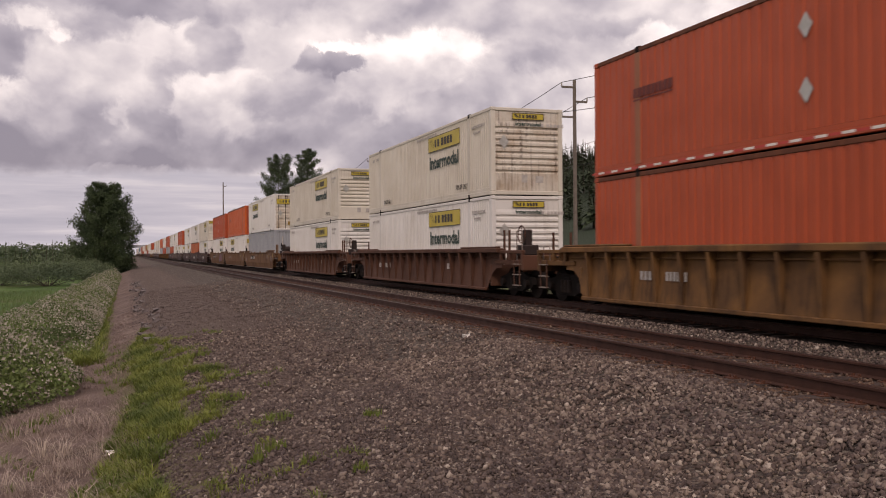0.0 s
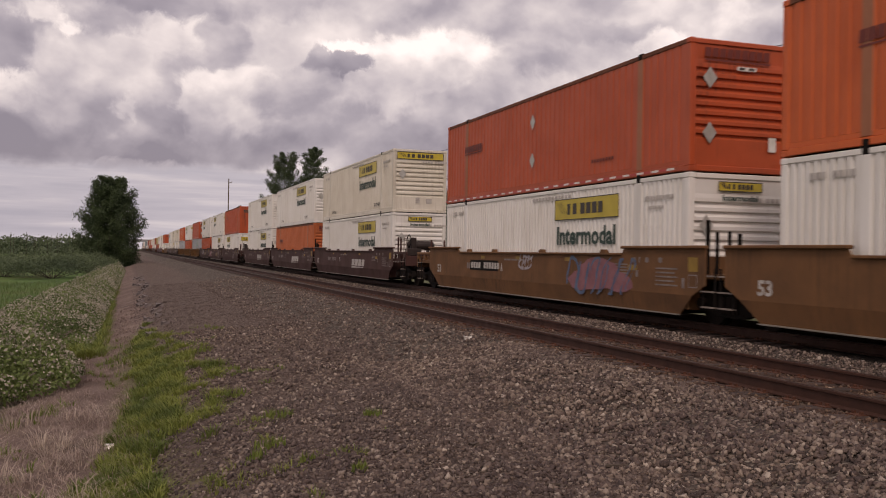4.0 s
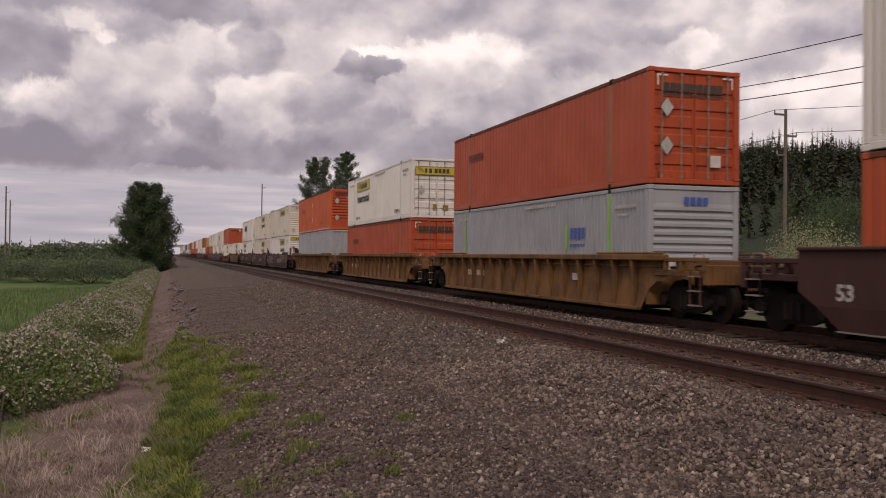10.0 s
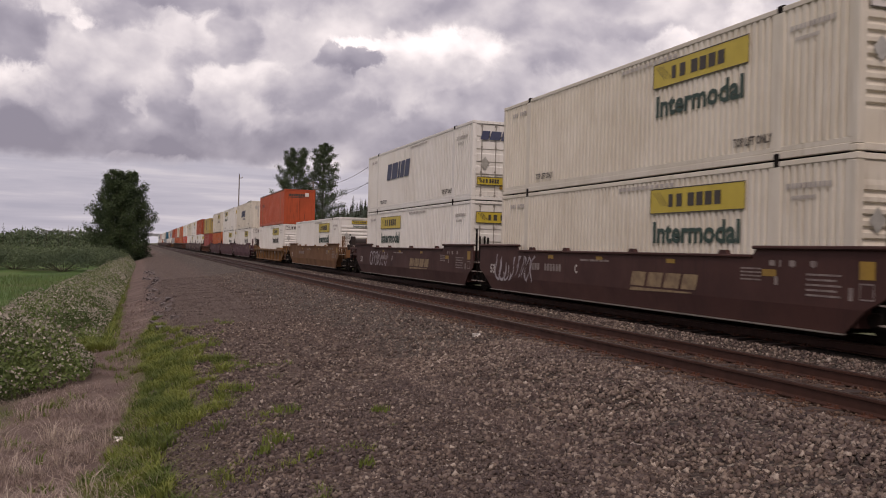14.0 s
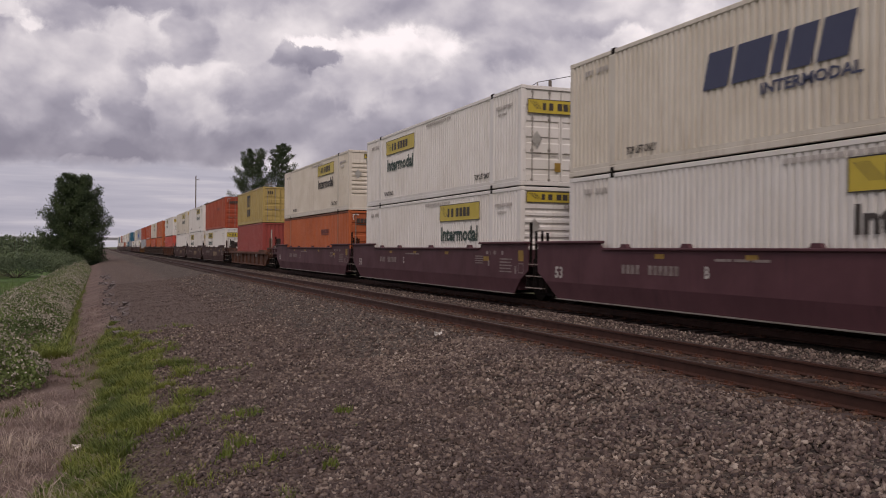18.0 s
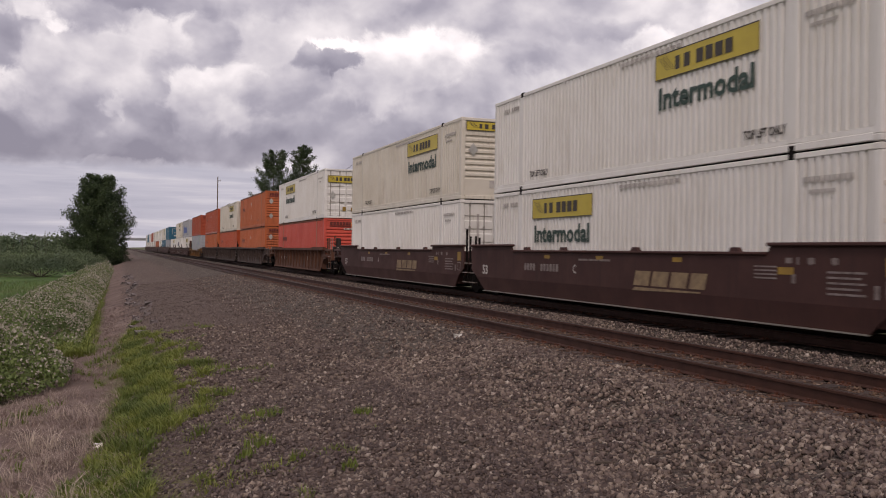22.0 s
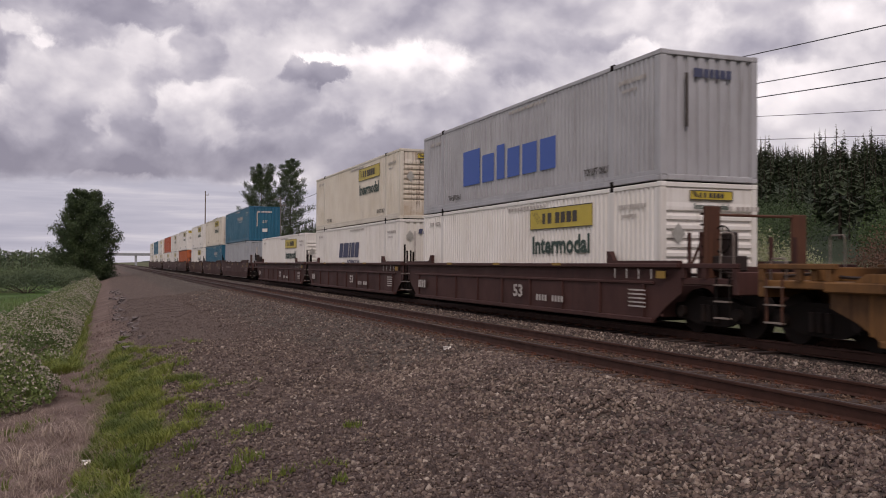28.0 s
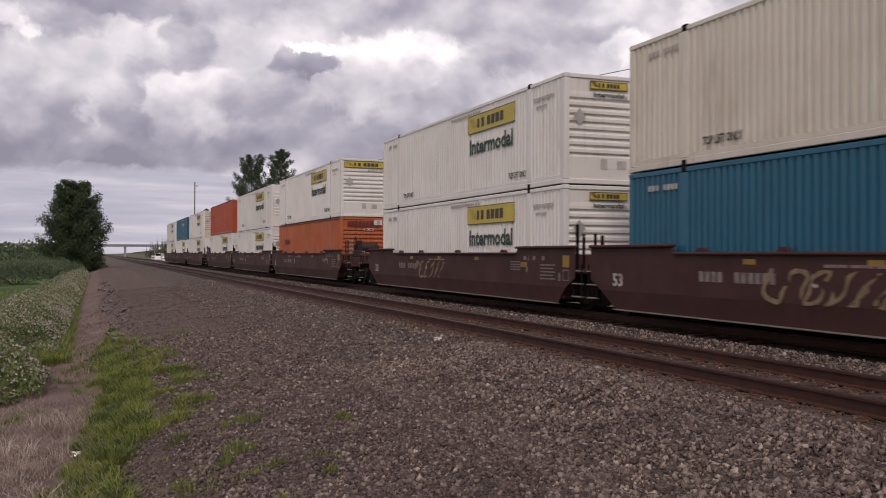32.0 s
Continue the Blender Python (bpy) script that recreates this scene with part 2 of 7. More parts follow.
def surface(name, base, other=None, rough=0.6, metal=0.0, scale=3.0, amount=0.5, bump=0.05, bump_scale=60.0, streaks=0.0, streak_col=None, speck=None, vary=0.06, coords="Object", spec=0.4):
    """A worn painted or raw surface: patches of a second colour, run-down streaks, fine relief and a little change from thing to thing."""
    m = bpy.data.materials.new(name)
    m.use_nodes = True
    nt = m.node_tree
    bsdf = nt.nodes["Principled BSDF"]
    co = nt.nodes.new("ShaderNodeTexCoord").outputs[coords]
    shift = nt.nodes.new("ShaderNodeVectorMath")
    shift.operation = "ADD"
    link(nt, co, shift.inputs[0])
    link(nt, math_node(nt, "MULTIPLY", nt.nodes.new("ShaderNodeObjectInfo").outputs["Random"], 43.0), shift.inputs[1])
    co = shift.outputs[0]
    other = other or tuple(v * 0.7 for v in base)
    patches = noise_node(nt, co, scale, 6, 0.6, 0.2)
    col = mix_color(nt, math_node(nt, "MULTIPLY", ramp(nt, patches, [(0.38, (0, 0, 0)), (0.70, (1, 1, 1))]), amount), base, other)
    if streaks:
        runs = noise_node(nt, mapping(nt, co, (0, 0, 0), (7.0, 7.0, 0.35)), 1.6, 5, 0.6)
        where = noise_node(nt, co, 0.55, 3, 0.5)
        f = math_node(nt, "MULTIPLY", ramp(nt, runs, [(0.50, (0, 0, 0)), (0.70, (1, 1, 1))]), ramp(nt, where, [(0.40, (0, 0, 0)), (0.62, (1, 1, 1))]))
        col = mix_color(nt, math_node(nt, "MULTIPLY", f, streaks), col, streak_col or tuple(v * 0.4 for v in base))
    if speck:
        dots = noise_node(nt, co, speck[1], 3, 0.7)
        col = mix_color(nt, ramp(nt, dots, [(0.62, (0, 0, 0)), (0.70, (1, 1, 1))]), col, speck[0])
    if vary:
        rnd = nt.nodes.new("ShaderNodeObjectInfo").outputs["Random"]
        hsv = nt.nodes.new("ShaderNodeHueSaturation")
        link(nt, col, hsv.inputs["Color"])
        link(nt, math_node(nt, "ADD", math_node(nt, "MULTIPLY", rnd, vary * 2), 1 - vary), hsv.inputs["Value"])
        col = hsv.outputs[0]
    link(nt, col, bsdf.inputs["Base Color"])
    bsdf.inputs["Metallic"].default_value = metal
    bsdf.inputs["Specular IOR Level"].default_value = spec
    r = math_node(nt, "ADD", math_node(nt, "MULTIPLY", math_node(nt, "SUBTRACT", patches, 0.5), 0.35), rough, True)
    link(nt, r, bsdf.inputs["Roughness"])
    if bump:
        b = nt.nodes.new("ShaderNodeBump")
        b.inputs["Strength"].default_value, b.inputs["Distance"].default_value = bump, 0.02
        link(nt, noise_node(nt, co, bump_scale, 4, 0.6), b.inputs["Height"])
        link(nt, b.outputs[0], bsdf.inputs["Normal"])
    return m


WHITE = surface("white_container_paint", lin("d9d6d0"), lin("c6c0b5"), 0.55, 0, 0.5, 0.5, 0.03, 30, 0.3, lin("8a7a66"))
CREAM = surface("aged_cream_container_paint", lin("cfc8ba"), lin("bab09e"), 0.55, 0, 0.6, 0.6, 0.03, 30, 0.35, lin("7d664c"))
RUSTY_WHITE = surface("rust_streaked_white_paint", lin("d2cabc"), lin("ab947a"), 0.6, 0, 1.6, 0.8, 0.04, 40, 0.95, lin("4a2f20"))
ORANGE = surface("orange_container_paint", lin("c65a26"), lin("b04c20"), 0.5, 0, 0.7, 0.6, 0.03, 30, 0.35, lin("7d3a24"))
RED_ORANGE = surface("red_orange_container_paint", lin("ae4a26"), lin("984022"), 0.5, 0, 0.7, 0.6, 0.03, 30, 0.35, lin("702c1e"))
TAN_ORANGE = surface("faded_tan_orange_paint", lin("b15c33"), lin("9b502c"), 0.6, 0, 0.7, 0.6, 0.03, 30, 0.35, lin("8a4c30"))
CORAL = surface("coral_red_container_paint", lin("c25040"), lin("ac4438"), 0.5, 0, 0.7, 0.5, 0.03, 30, 0.3, lin("84342c"))
POST_ORANGE = surface("weathered_tan_orange_post", lin("9c6244"), lin("84503a"), 0.6, 0, 0.9, 0.7, 0.03, 30, 0.5, lin("6a4434"))
DULL_ORANGE = surface("dull_red_orange_container_paint", lin("a6472a"), lin("914026"), 0.6, 0, 0.8, 0.7, 0.03, 30, 0.6, lin("56291e"))
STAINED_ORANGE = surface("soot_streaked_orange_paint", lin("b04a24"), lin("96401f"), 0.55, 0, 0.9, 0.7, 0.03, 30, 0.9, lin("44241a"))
STAINED_TAN = surface("soot_streaked_tan_orange_paint", lin("b15c33"), lin("99502e"), 0.6, 0, 0.9, 0.7, 0.03, 30, 0.9, lin("4a2c1e"))
EDGE_RUST = surface("rusted_dark_edge_paint", lin("6b3a22"), lin("4a2a1c"), 0.75, 0, 3.0, 0.8, 0.05)
GEAR = surface("dark_brake_gear_paint", lin("2f2420"), lin("241c19"), 0.7, 0.1, 3.0, 0.7, 0.05)
GREY = surface("grey_container_paint", lin("9a9da0"), lin("85878b"), 0.5, 0, 0.7, 0.6, 0.03, 30, 0.3, lin("6a6762"))
SILVER = surface("silver_grey_container_paint", lin("a9a9ab"), lin("949496"), 0.5, 0.1, 0.7, 0.6, 0.03, 30, 0.5, lin("6e655c"))
BLUE = surface("teal_blue_container_paint", lin("1b5c73"), lin("174e63"), 0.45, 0, 0.7, 0.6, 0.03, 30, 0.3, lin("244a5c"))
MUSTARD = surface("mustard_container_paint", lin("b09a5c"), lin("9a844c"), 0.55, 0, 0.9, 0.7, 0.03, 30, 0.7, lin("6a5630"))
BRICK_RED = surface("brick_red_container_paint", lin("94423a"), lin("823a34"), 0.55, 0, 0.7, 0.6, 0.03, 30, 0.4, lin("6a2c26"))
YELLOW = surface("yellow_sign_film", lin("bea83a"), lin("aa973c"), 0.45, 0, 2.0, 0.6, 0.0, 30, 0.3, lin("9a8434"))
INK = surface("black_lettering", lin("3a3430"), lin("4a443c"), 0.6, 0, 4.0, 0.5, 0)
GREEN_INK = surface("dark_green_lettering", lin("293f37"), lin("3a4c43"), 0.6, 0, 4.0, 0.5, 0)
BLUE_INK = surface("blue_lettering", lin("34549c"), lin("46619c"), 0.6, 0, 3.0, 0.5, 0)
NAVY_INK = surface("navy_lettering", lin("3a3f58"), lin("4a4f64"), 0.6, 0, 3.0, 0.5, 0)
PALE_INK = surface("pale_grey_lettering", lin("b5afa8"), lin("8e8680"), 0.7, 0, 5.0, 0.8, 0)
TAN_INK = surface("faded_tan_lettering", lin("8a7658"), lin("644f40"), 0.7, 0, 5.0, 0.9, 0)
RED_INK = surface("dark_maroon_lettering", lin("6a2a20"), lin("58241e"), 0.6, 0, 4.0, 0.5, 0)
PLACARD = surface("white_metal_placard", lin("d5d0ca"), lin("b0a89c"), 0.4, 0.2, 6.0, 0.6, 0)
DIAMOND = surface("bare_metal_diamond_plate", lin("b9b7b0"), lin("948f86"), 0.4, 0.5, 6.0, 0.6, 0)
ORANGE_SIGN = surface("bright_orange_sticker", lin("e0803a"), lin("cc7030"), 0.5, 0, 3.0, 0.4, 0)
REFLECT_RED = surface("red_reflective_tape", lin("b83a30"), lin("9a3028"), 0.4, 0, 3.0, 0.4, 0)
REFLECT_WHITE = surface("white_reflective_tape", lin("ded8d2"), lin("b8b0a8"), 0.4, 0, 3.0, 0.4, 0)
LIME = surface("lime_green_paint", lin("7ab648"), lin("66a040"), 0.5, 0, 3.0, 0.4, 0)
STEEL = surface("galvanised_steel", lin("9a958c"), lin("766e64"), 0.45, 0.6, 8.0, 0.6, 0.04)
DARK = surface("dark_greasy_steel", lin("14100e"), lin("1e1713"), 0.9, 0.0, 5.0, 0.7, 0.1, spec=0.15)
WHEEL = surface("worn_wheel_steel", lin("1a1412"), lin("2a1f19"), 0.8, 0.1, 5.0, 0.7, 0.05, spec=0.2)
GRAB = surface("worn_grab_iron_paint", lin("8a7f76"), lin("5c5048"), 0.6, 0.1, 4.0, 0.8, 0.0)
BROWN_CAR = surface("dark_maroon_freight_car_paint", lin("472d28"), lin("3a2522"), 0.7, 0, 0.8, 0.8, 0.05, 40, 0.5, lin("2c1f1d"), spec=0.25)
PLUM_CAR = surface("plum_brown_freight_car_paint", lin("55353a"), lin("452a2e"), 0.65, 0, 0.8, 0.7, 0.05, 40, 0.4, lin("2f2123"), spec=0.25)
RUST_CAR = surface("rust_brown_freight_car_paint", lin("5a3b2c"), lin("452d24"), 0.75, 0, 0.8, 0.8, 0.06, 40, 0.7, lin("35241e"), spec=0.25)
SLATE_CAR = surface("dark_slate_brown_freight_car_paint", lin("4a3d38"), lin("3a302c"), 0.75, 0, 0.8, 0.8, 0.06, 40, 0.6, lin("2a211d"), spec=0.25)
OCHRE_CAR = surface("dirty_ochre_freight_car_paint", lin("76532f"), lin("4e3826"), 0.75, 0, 1.1, 1.0, 0.06, 40, 0.9, lin("3c281a"), spec=0.25)
UMBER_CAR = surface("dirty_brown_yellow_car_paint", lin("704d30"), lin("583e2a"), 0.75, 0, 0.9, 0.9, 0.06, 40, 0.7, lin("3c2a1c"), spec=0.25)
DIM_INK = surface("faded_stencil_paint", lin("837873"), lin("5e504c"), 0.7, 0, 5.0, 0.9, 0)
MARK_YELLOW = surface("yellow_safety_mark", lin("94752c"), lin("70562a"), 0.6, 0, 3.0, 0.7, 0)
GRAFFITI_PALE = surface("pale_spray_paint", lin("a29a9c"), lin("847c80"), 0.7, 0, 3.0, 0.8, 0)
GRAFFITI_PINK = surface("pink_spray_paint", lin("8c5c60"), lin("764a50"), 0.7, 0, 3.0, 0.8, 0)
GRAFFITI_BLUE = surface("slate_blue_spray_paint", lin("56657c"), lin("3c4a62"), 0.7, 0, 3.0, 0.8, 0)
RAIL = surface("rusted_rail_steel", lin("43271c"), lin("331e16"), 0.7, 0.2, 4.0, 0.7, 0.08)
RAIL_TOP = surface("dull_running_surface", lin("3a2e2a"), lin("443129"), 0.5, 0.6, 4.0, 0.7, 0.03)
TIE = surface("weathered_timber_tie", lin("41332d"), lin("2c221e"), 0.85, 0, 5.0, 0.8, 0.3, 40, vary=0.2)
PLATE_RUST = surface("rusted_tie_plate", lin("5c3828"), lin("44291f"), 0.8, 0.2, 9.0, 0.8, 0.2)
WOOD_POLE = surface("grey_weathered_pole_timber", lin("6f655c"), lin("574e47"), 0.85, 0, 4.0, 0.7, 0.2, 40)
CABLE = surface("black_cable", lin("3a3a3e"), lin("2c2c30"), 0.6, 0, 4.0, 0.5, 0)
BARK = surface("dark_bark", lin("4a4038"), lin("362e28"), 0.9, 0, 6.0, 0.8, 0.4, 30)
ROCK = surface("dark_basalt_rock", lin("6e6462"), lin("4e4644"), 0.85, 0, 5.0, 0.8, 0.4, 20)


def leafy(name, a, b, c=None, rough=0.65, translucent=0.25, scale=0.5):
    """Leaves or blades: the colour changes from piece to piece and in drifts."""
    m = bpy.data.materials.new(name)
    m.use_nodes = True
    nt = m.node_tree
    bsdf = nt.nodes["Principled BSDF"]
    rnd = nt.nodes.new("ShaderNodeNewGeometry").outputs["Random Per Island"]
    co = nt.nodes.new("ShaderNodeTexCoord").outputs["Object"]
    drift = noise_node(nt, co, scale, 3, 0.5)
    col = mix_color(nt, rnd, a, b)
    if c:
        col = mix_color(nt, ramp(nt, drift, [(0.42, (0, 0, 0)), (0.62, (1, 1, 1))]), col, c)
    link(nt, col, bsdf.inputs["Base Color"])
    bsdf.inputs["Roughness"].default_value = rough
    bsdf.inputs["Specular IOR Level"].default_value = 0.25
    if translucent:
        t = nt.nodes.new("ShaderNodeBsdfTranslucent")
        link(nt, col, t.inputs[0])
        mx = node(nt, "ShaderNodeMixShader", Fac=translucent)
        link(nt, bsdf.outputs[0], mx.inputs[1])
        link(nt, t.outputs[0], mx.inputs[2])
        link(nt, mx.outputs[0], nt.nodes["Material Output"].inputs[0])
    return m


GRASS = leafy("fresh_grass_blades", lin("6a7534"), lin("838846"), lin("536130"), scale=1.6)
DRY = leafy("dry_straw_blades", lin("8e7c70"), lin("a8968a"), lin("7a6660"))
STRAW = leafy("pale_straw_blades", lin("a8978a"), lin("c4b4a2"), lin("8e7c72"))
WEED = leafy("low_weed_leaves", lin("5a6a30"), lin("707a3a"))
HEDGE_LEAF = leafy("hedge_leaves", lin("5a6a3c"), lin("73804c"), lin("4c5c34"))
BLOSSOM = leafy("off_white_blossom", lin("b2aa9c"), lin("938a7c"), None, 0.7, 0.2)
POPLAR = leafy("dark_broadleaf_foliage", lin("3e4c32"), lin("4f5e3c"), lin("384630"), 0.6, 0.2)
# distance haze is mixed into this leaf colour: paler and greyer
HAZY_LEAF = leafy("haze_paled_foliage", lin("546048"), lin("667252"), lin("4a5844"), 0.7, 0.15, 0.05)
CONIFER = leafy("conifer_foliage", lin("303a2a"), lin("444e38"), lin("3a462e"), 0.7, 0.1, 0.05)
PALE_SHRUB = leafy("pale_shrub_foliage", lin("868c68"), lin("a6a884"), lin("6e7a50"), 0.65, 0.2)
SHRUB = leafy("shrub_foliage", lin("48603a"), lin("667c48"), lin("3a5030"), 0.65, 0.2)
RUSSET = leafy("russet_foliage", lin("5c4438"), lin("74584a"), lin("4e4030"), 0.65, 0.2)
HILL_LEAF = leafy("hillside_broadleaf_foliage", lin("3c4c30"), lin("4c5e3a"), lin("344430"), 0.7, 0.15, 0.05)
FIELD_BLADE = leafy("meadow_blades", lin("4a6236"), lin("5a7040"), lin("606a42"))


def stone_material(name, colours, fine):
    m = bpy.data.materials.new(name)
    m.use_nodes = True
    nt = m.node_tree
    bsdf = nt.nodes["Principled BSDF"]
    rnd = nt.nodes.new("ShaderNodeNewGeometry").outputs["Random Per Island"]
    co = nt.nodes.new("ShaderNodeTexCoord").outputs["Object"]
    col = ramp(nt, rnd, colours)
    col = mix_color(nt, ramp(nt, noise_node(nt, co, 0.55, 5, 0.6), [(0.40, (0, 0, 0)), (0.66, (0.42, 0.42, 0.42))]), col, lin("443739"))
    col = mix_color(nt, math_node(nt, "MULTIPLY", noise_node(nt, co, fine, 3, 0.6), 0.25), col, lin("5c524c"))
    link(nt, col, bsdf.inputs["Base Color"])
    bsdf.inputs["Roughness"].default_value = 0.85
    bsdf.inputs["Specular IOR Level"].default_value = 0.3
    return m


STONES = stone_material("crushed_ballast_stone", [(0.0, lin("3a302d")), (0.3, lin("594a43")), (0.55, lin("716158")), (0.8, lin("87776a")), (0.95, lin("9b8b7d")), (1.0, lin("baac9e"))], 60)
RUST_STONES = stone_material("rust_dusted_ballast_stone", [(0.0, lin("33241d")), (0.4, lin("4e3729")), (0.75, lin("634a38")), (0.95, lin("7a6350")), (1.0, lin("988674"))], 60)
FINE_STONES = stone_material("fine_dark_gravel", [(0.0, lin("3a3130")), (0.4, lin("574a45")), (0.75, lin("6b5d56")), (0.95, lin("7f7167")), (1.0, lin("aea295"))], 80)


def ground_material():
    """One sheet: meadow, dry ditch, grass bank, fine gravel, ballast and the ground behind the tracks, by distance from the track with ragged edges."""
    m = bpy.data.materials.new("trackside_ground")
    m.use_nodes = True
    nt = m.node_tree
    bsdf = nt.nodes["Principled BSDF"]
    co = nt.nodes.new("ShaderNodeTexCoord").outputs["Object"]
    sep = nt.nodes.new("ShaderNodeSeparateXYZ")
    link(nt, co, sep.inputs[0])
    wob = noise_node(nt, co, 0.9, 5, 0.6)
    x = math_node(nt, "ADD", sep.outputs[0], math_node(nt, "MULTIPLY", math_node(nt, "SUBTRACT", wob, 0.5), 1.6))

    def along(a, b):
        s = nt.nodes.new("ShaderNodeMapRange")
        s.interpolation_type = "SMOOTHSTEP"
        s.inputs["From Min"].default_value, s.inputs["From Max"].default_value = a, b
        s.inputs["To Min"].default_value, s.inputs["To Max"].default_value = 1.0, 0.0
        link(nt, math_node(nt, "ADD", sep.outputs[1], math_node(nt, "MULTIPLY", wob, 8.0)), s.inputs["Value"])
        return s.outputs[0]

    def step(at, soft):
        s = nt.nodes.new("ShaderNodeMapRange")
        s.interpolation_type = "SMOOTHSTEP"
        s.inputs["From Min"].default_value, s.inputs["From Max"].default_value = at - soft, at + soft
        link(nt, x, s.inputs["Value"])
        return s.outputs[0]

    n1, n2, n3 = noise_node(nt, co, 1.2, 6, 0.6), noise_node(nt, co, 38, 4, 0.65), noise_node(nt, mapping(nt, co, (0, 0, 0), (1.0, 0.45, 1.0)), 0.16, 6, 0.6)
    vor = nt.nodes.new("ShaderNodeTexVoronoi")
    vor.inputs["Scale"].default_value = 24
    link(nt, co, vor.inputs["Vector"])
    pebble = nt.nodes.new("ShaderNodeSeparateColor")
    link(nt, vor.outputs["Color"], pebble.inputs[0])
    meadow = ramp(nt, n3, [(0.30, lin("2e3e26")), (0.43, lin("47602f")), (0.52, lin("57703a")), (0.60, lin("5c5f3c")), (0.72, lin("384a2a"))])
    meadow = mix_color(nt, math_node(nt, "MULTIPLY", n2, 0.5), meadow, lin("44582e"))
    ditch = ramp(nt, n1, [(0.28, lin("4e433a")), (0.42, lin("645349")), (0.56, lin("74625a")), (0.7, lin("8a786a"))])
    ditch = mix_color(nt, math_node(nt, "MULTIPLY", n2, 0.5), ditch, lin("594a48"))
    bank = ramp(nt, n1, [(0.35, lin("53592f")), (0.55, lin("615c40")), (0.72, lin("6a5c50"))])
    fine = ramp(nt, pebble.outputs[0], [(0.0, lin("382e2b")), (0.5, lin("54473f")), (0.9, lin("695b52")), (1.0, lin("8f8377"))])
    fine = mix_color(nt, math_node(nt, "MULTIPLY", n1, 0.35), fine, lin("614f48"))
    ballast = ramp(nt, pebble.outputs[0], [(0.0, lin("332c2a")), (0.45, lin("4a413b")), (0.9, lin("63584e")), (1.0, lin("8e8478"))])
    beyond = ramp(nt, n1, [(0.3, lin("454a32")), (0.5, lin("53573c")), (0.7, lin("625c4a"))])
    col = mix_color(nt, step(-2.2, 0.5), meadow, ditch)
    col = mix_color(nt, math_node(nt, "MULTIPLY", step(-0.1, 0.35), along(27, 36)), col, bank)
    col = mix_color(nt, step(0.7, 0.4), col, fine)
    col = mix_color(nt, step(4.5, 0.6), col, ballast)
    # rust dust beside and between the rails of the near track
    sx = sep.outputs[0]
    near = math_node(nt, "SUBTRACT", 1.0, math_node(nt, "MULTIPLY", math_node(nt, "ABSOLUTE", math_node(nt, "SUBTRACT", sx, 8.2)), 0.72), True)
    col = mix_color(nt, math_node(nt, "MULTIPLY", near, math_node(nt, "MULTIPLY", n1, 1.3)), col, lin("553a2d"))
    # shade under the train, put into the ground colour as a dark band
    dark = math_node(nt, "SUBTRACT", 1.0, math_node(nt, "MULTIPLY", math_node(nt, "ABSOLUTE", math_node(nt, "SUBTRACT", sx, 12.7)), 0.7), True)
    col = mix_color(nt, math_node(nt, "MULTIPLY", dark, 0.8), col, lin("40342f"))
    col = mix_color(nt, step(17.0, 0.8), col, beyond)
    col = mix_color(nt, step(100.0, 14.0), col, ramp(nt, n1, [(0.3, lin("222c1e")), (0.7, lin("303a28"))]))
    link(nt, col, bsdf.inputs["Base Color"])
    bsdf.inputs["Roughness"].default_value = 0.92
    bsdf.inputs["Specular IOR Level"].default_value = 0.2
    b = nt.nodes.new("ShaderNodeBump")
    b.inputs["Strength"].default_value, b.inputs["Distance"].default_value = 0.7, 0.04
    h = math_node(nt, "ADD", math_node(nt, "MULTIPLY", vor.outputs["Distance"], -1.0), n2)
    link(nt, h, b.inputs["Height"])
    link(nt, b.outputs[0], bsdf.inputs["Normal"])
    return m

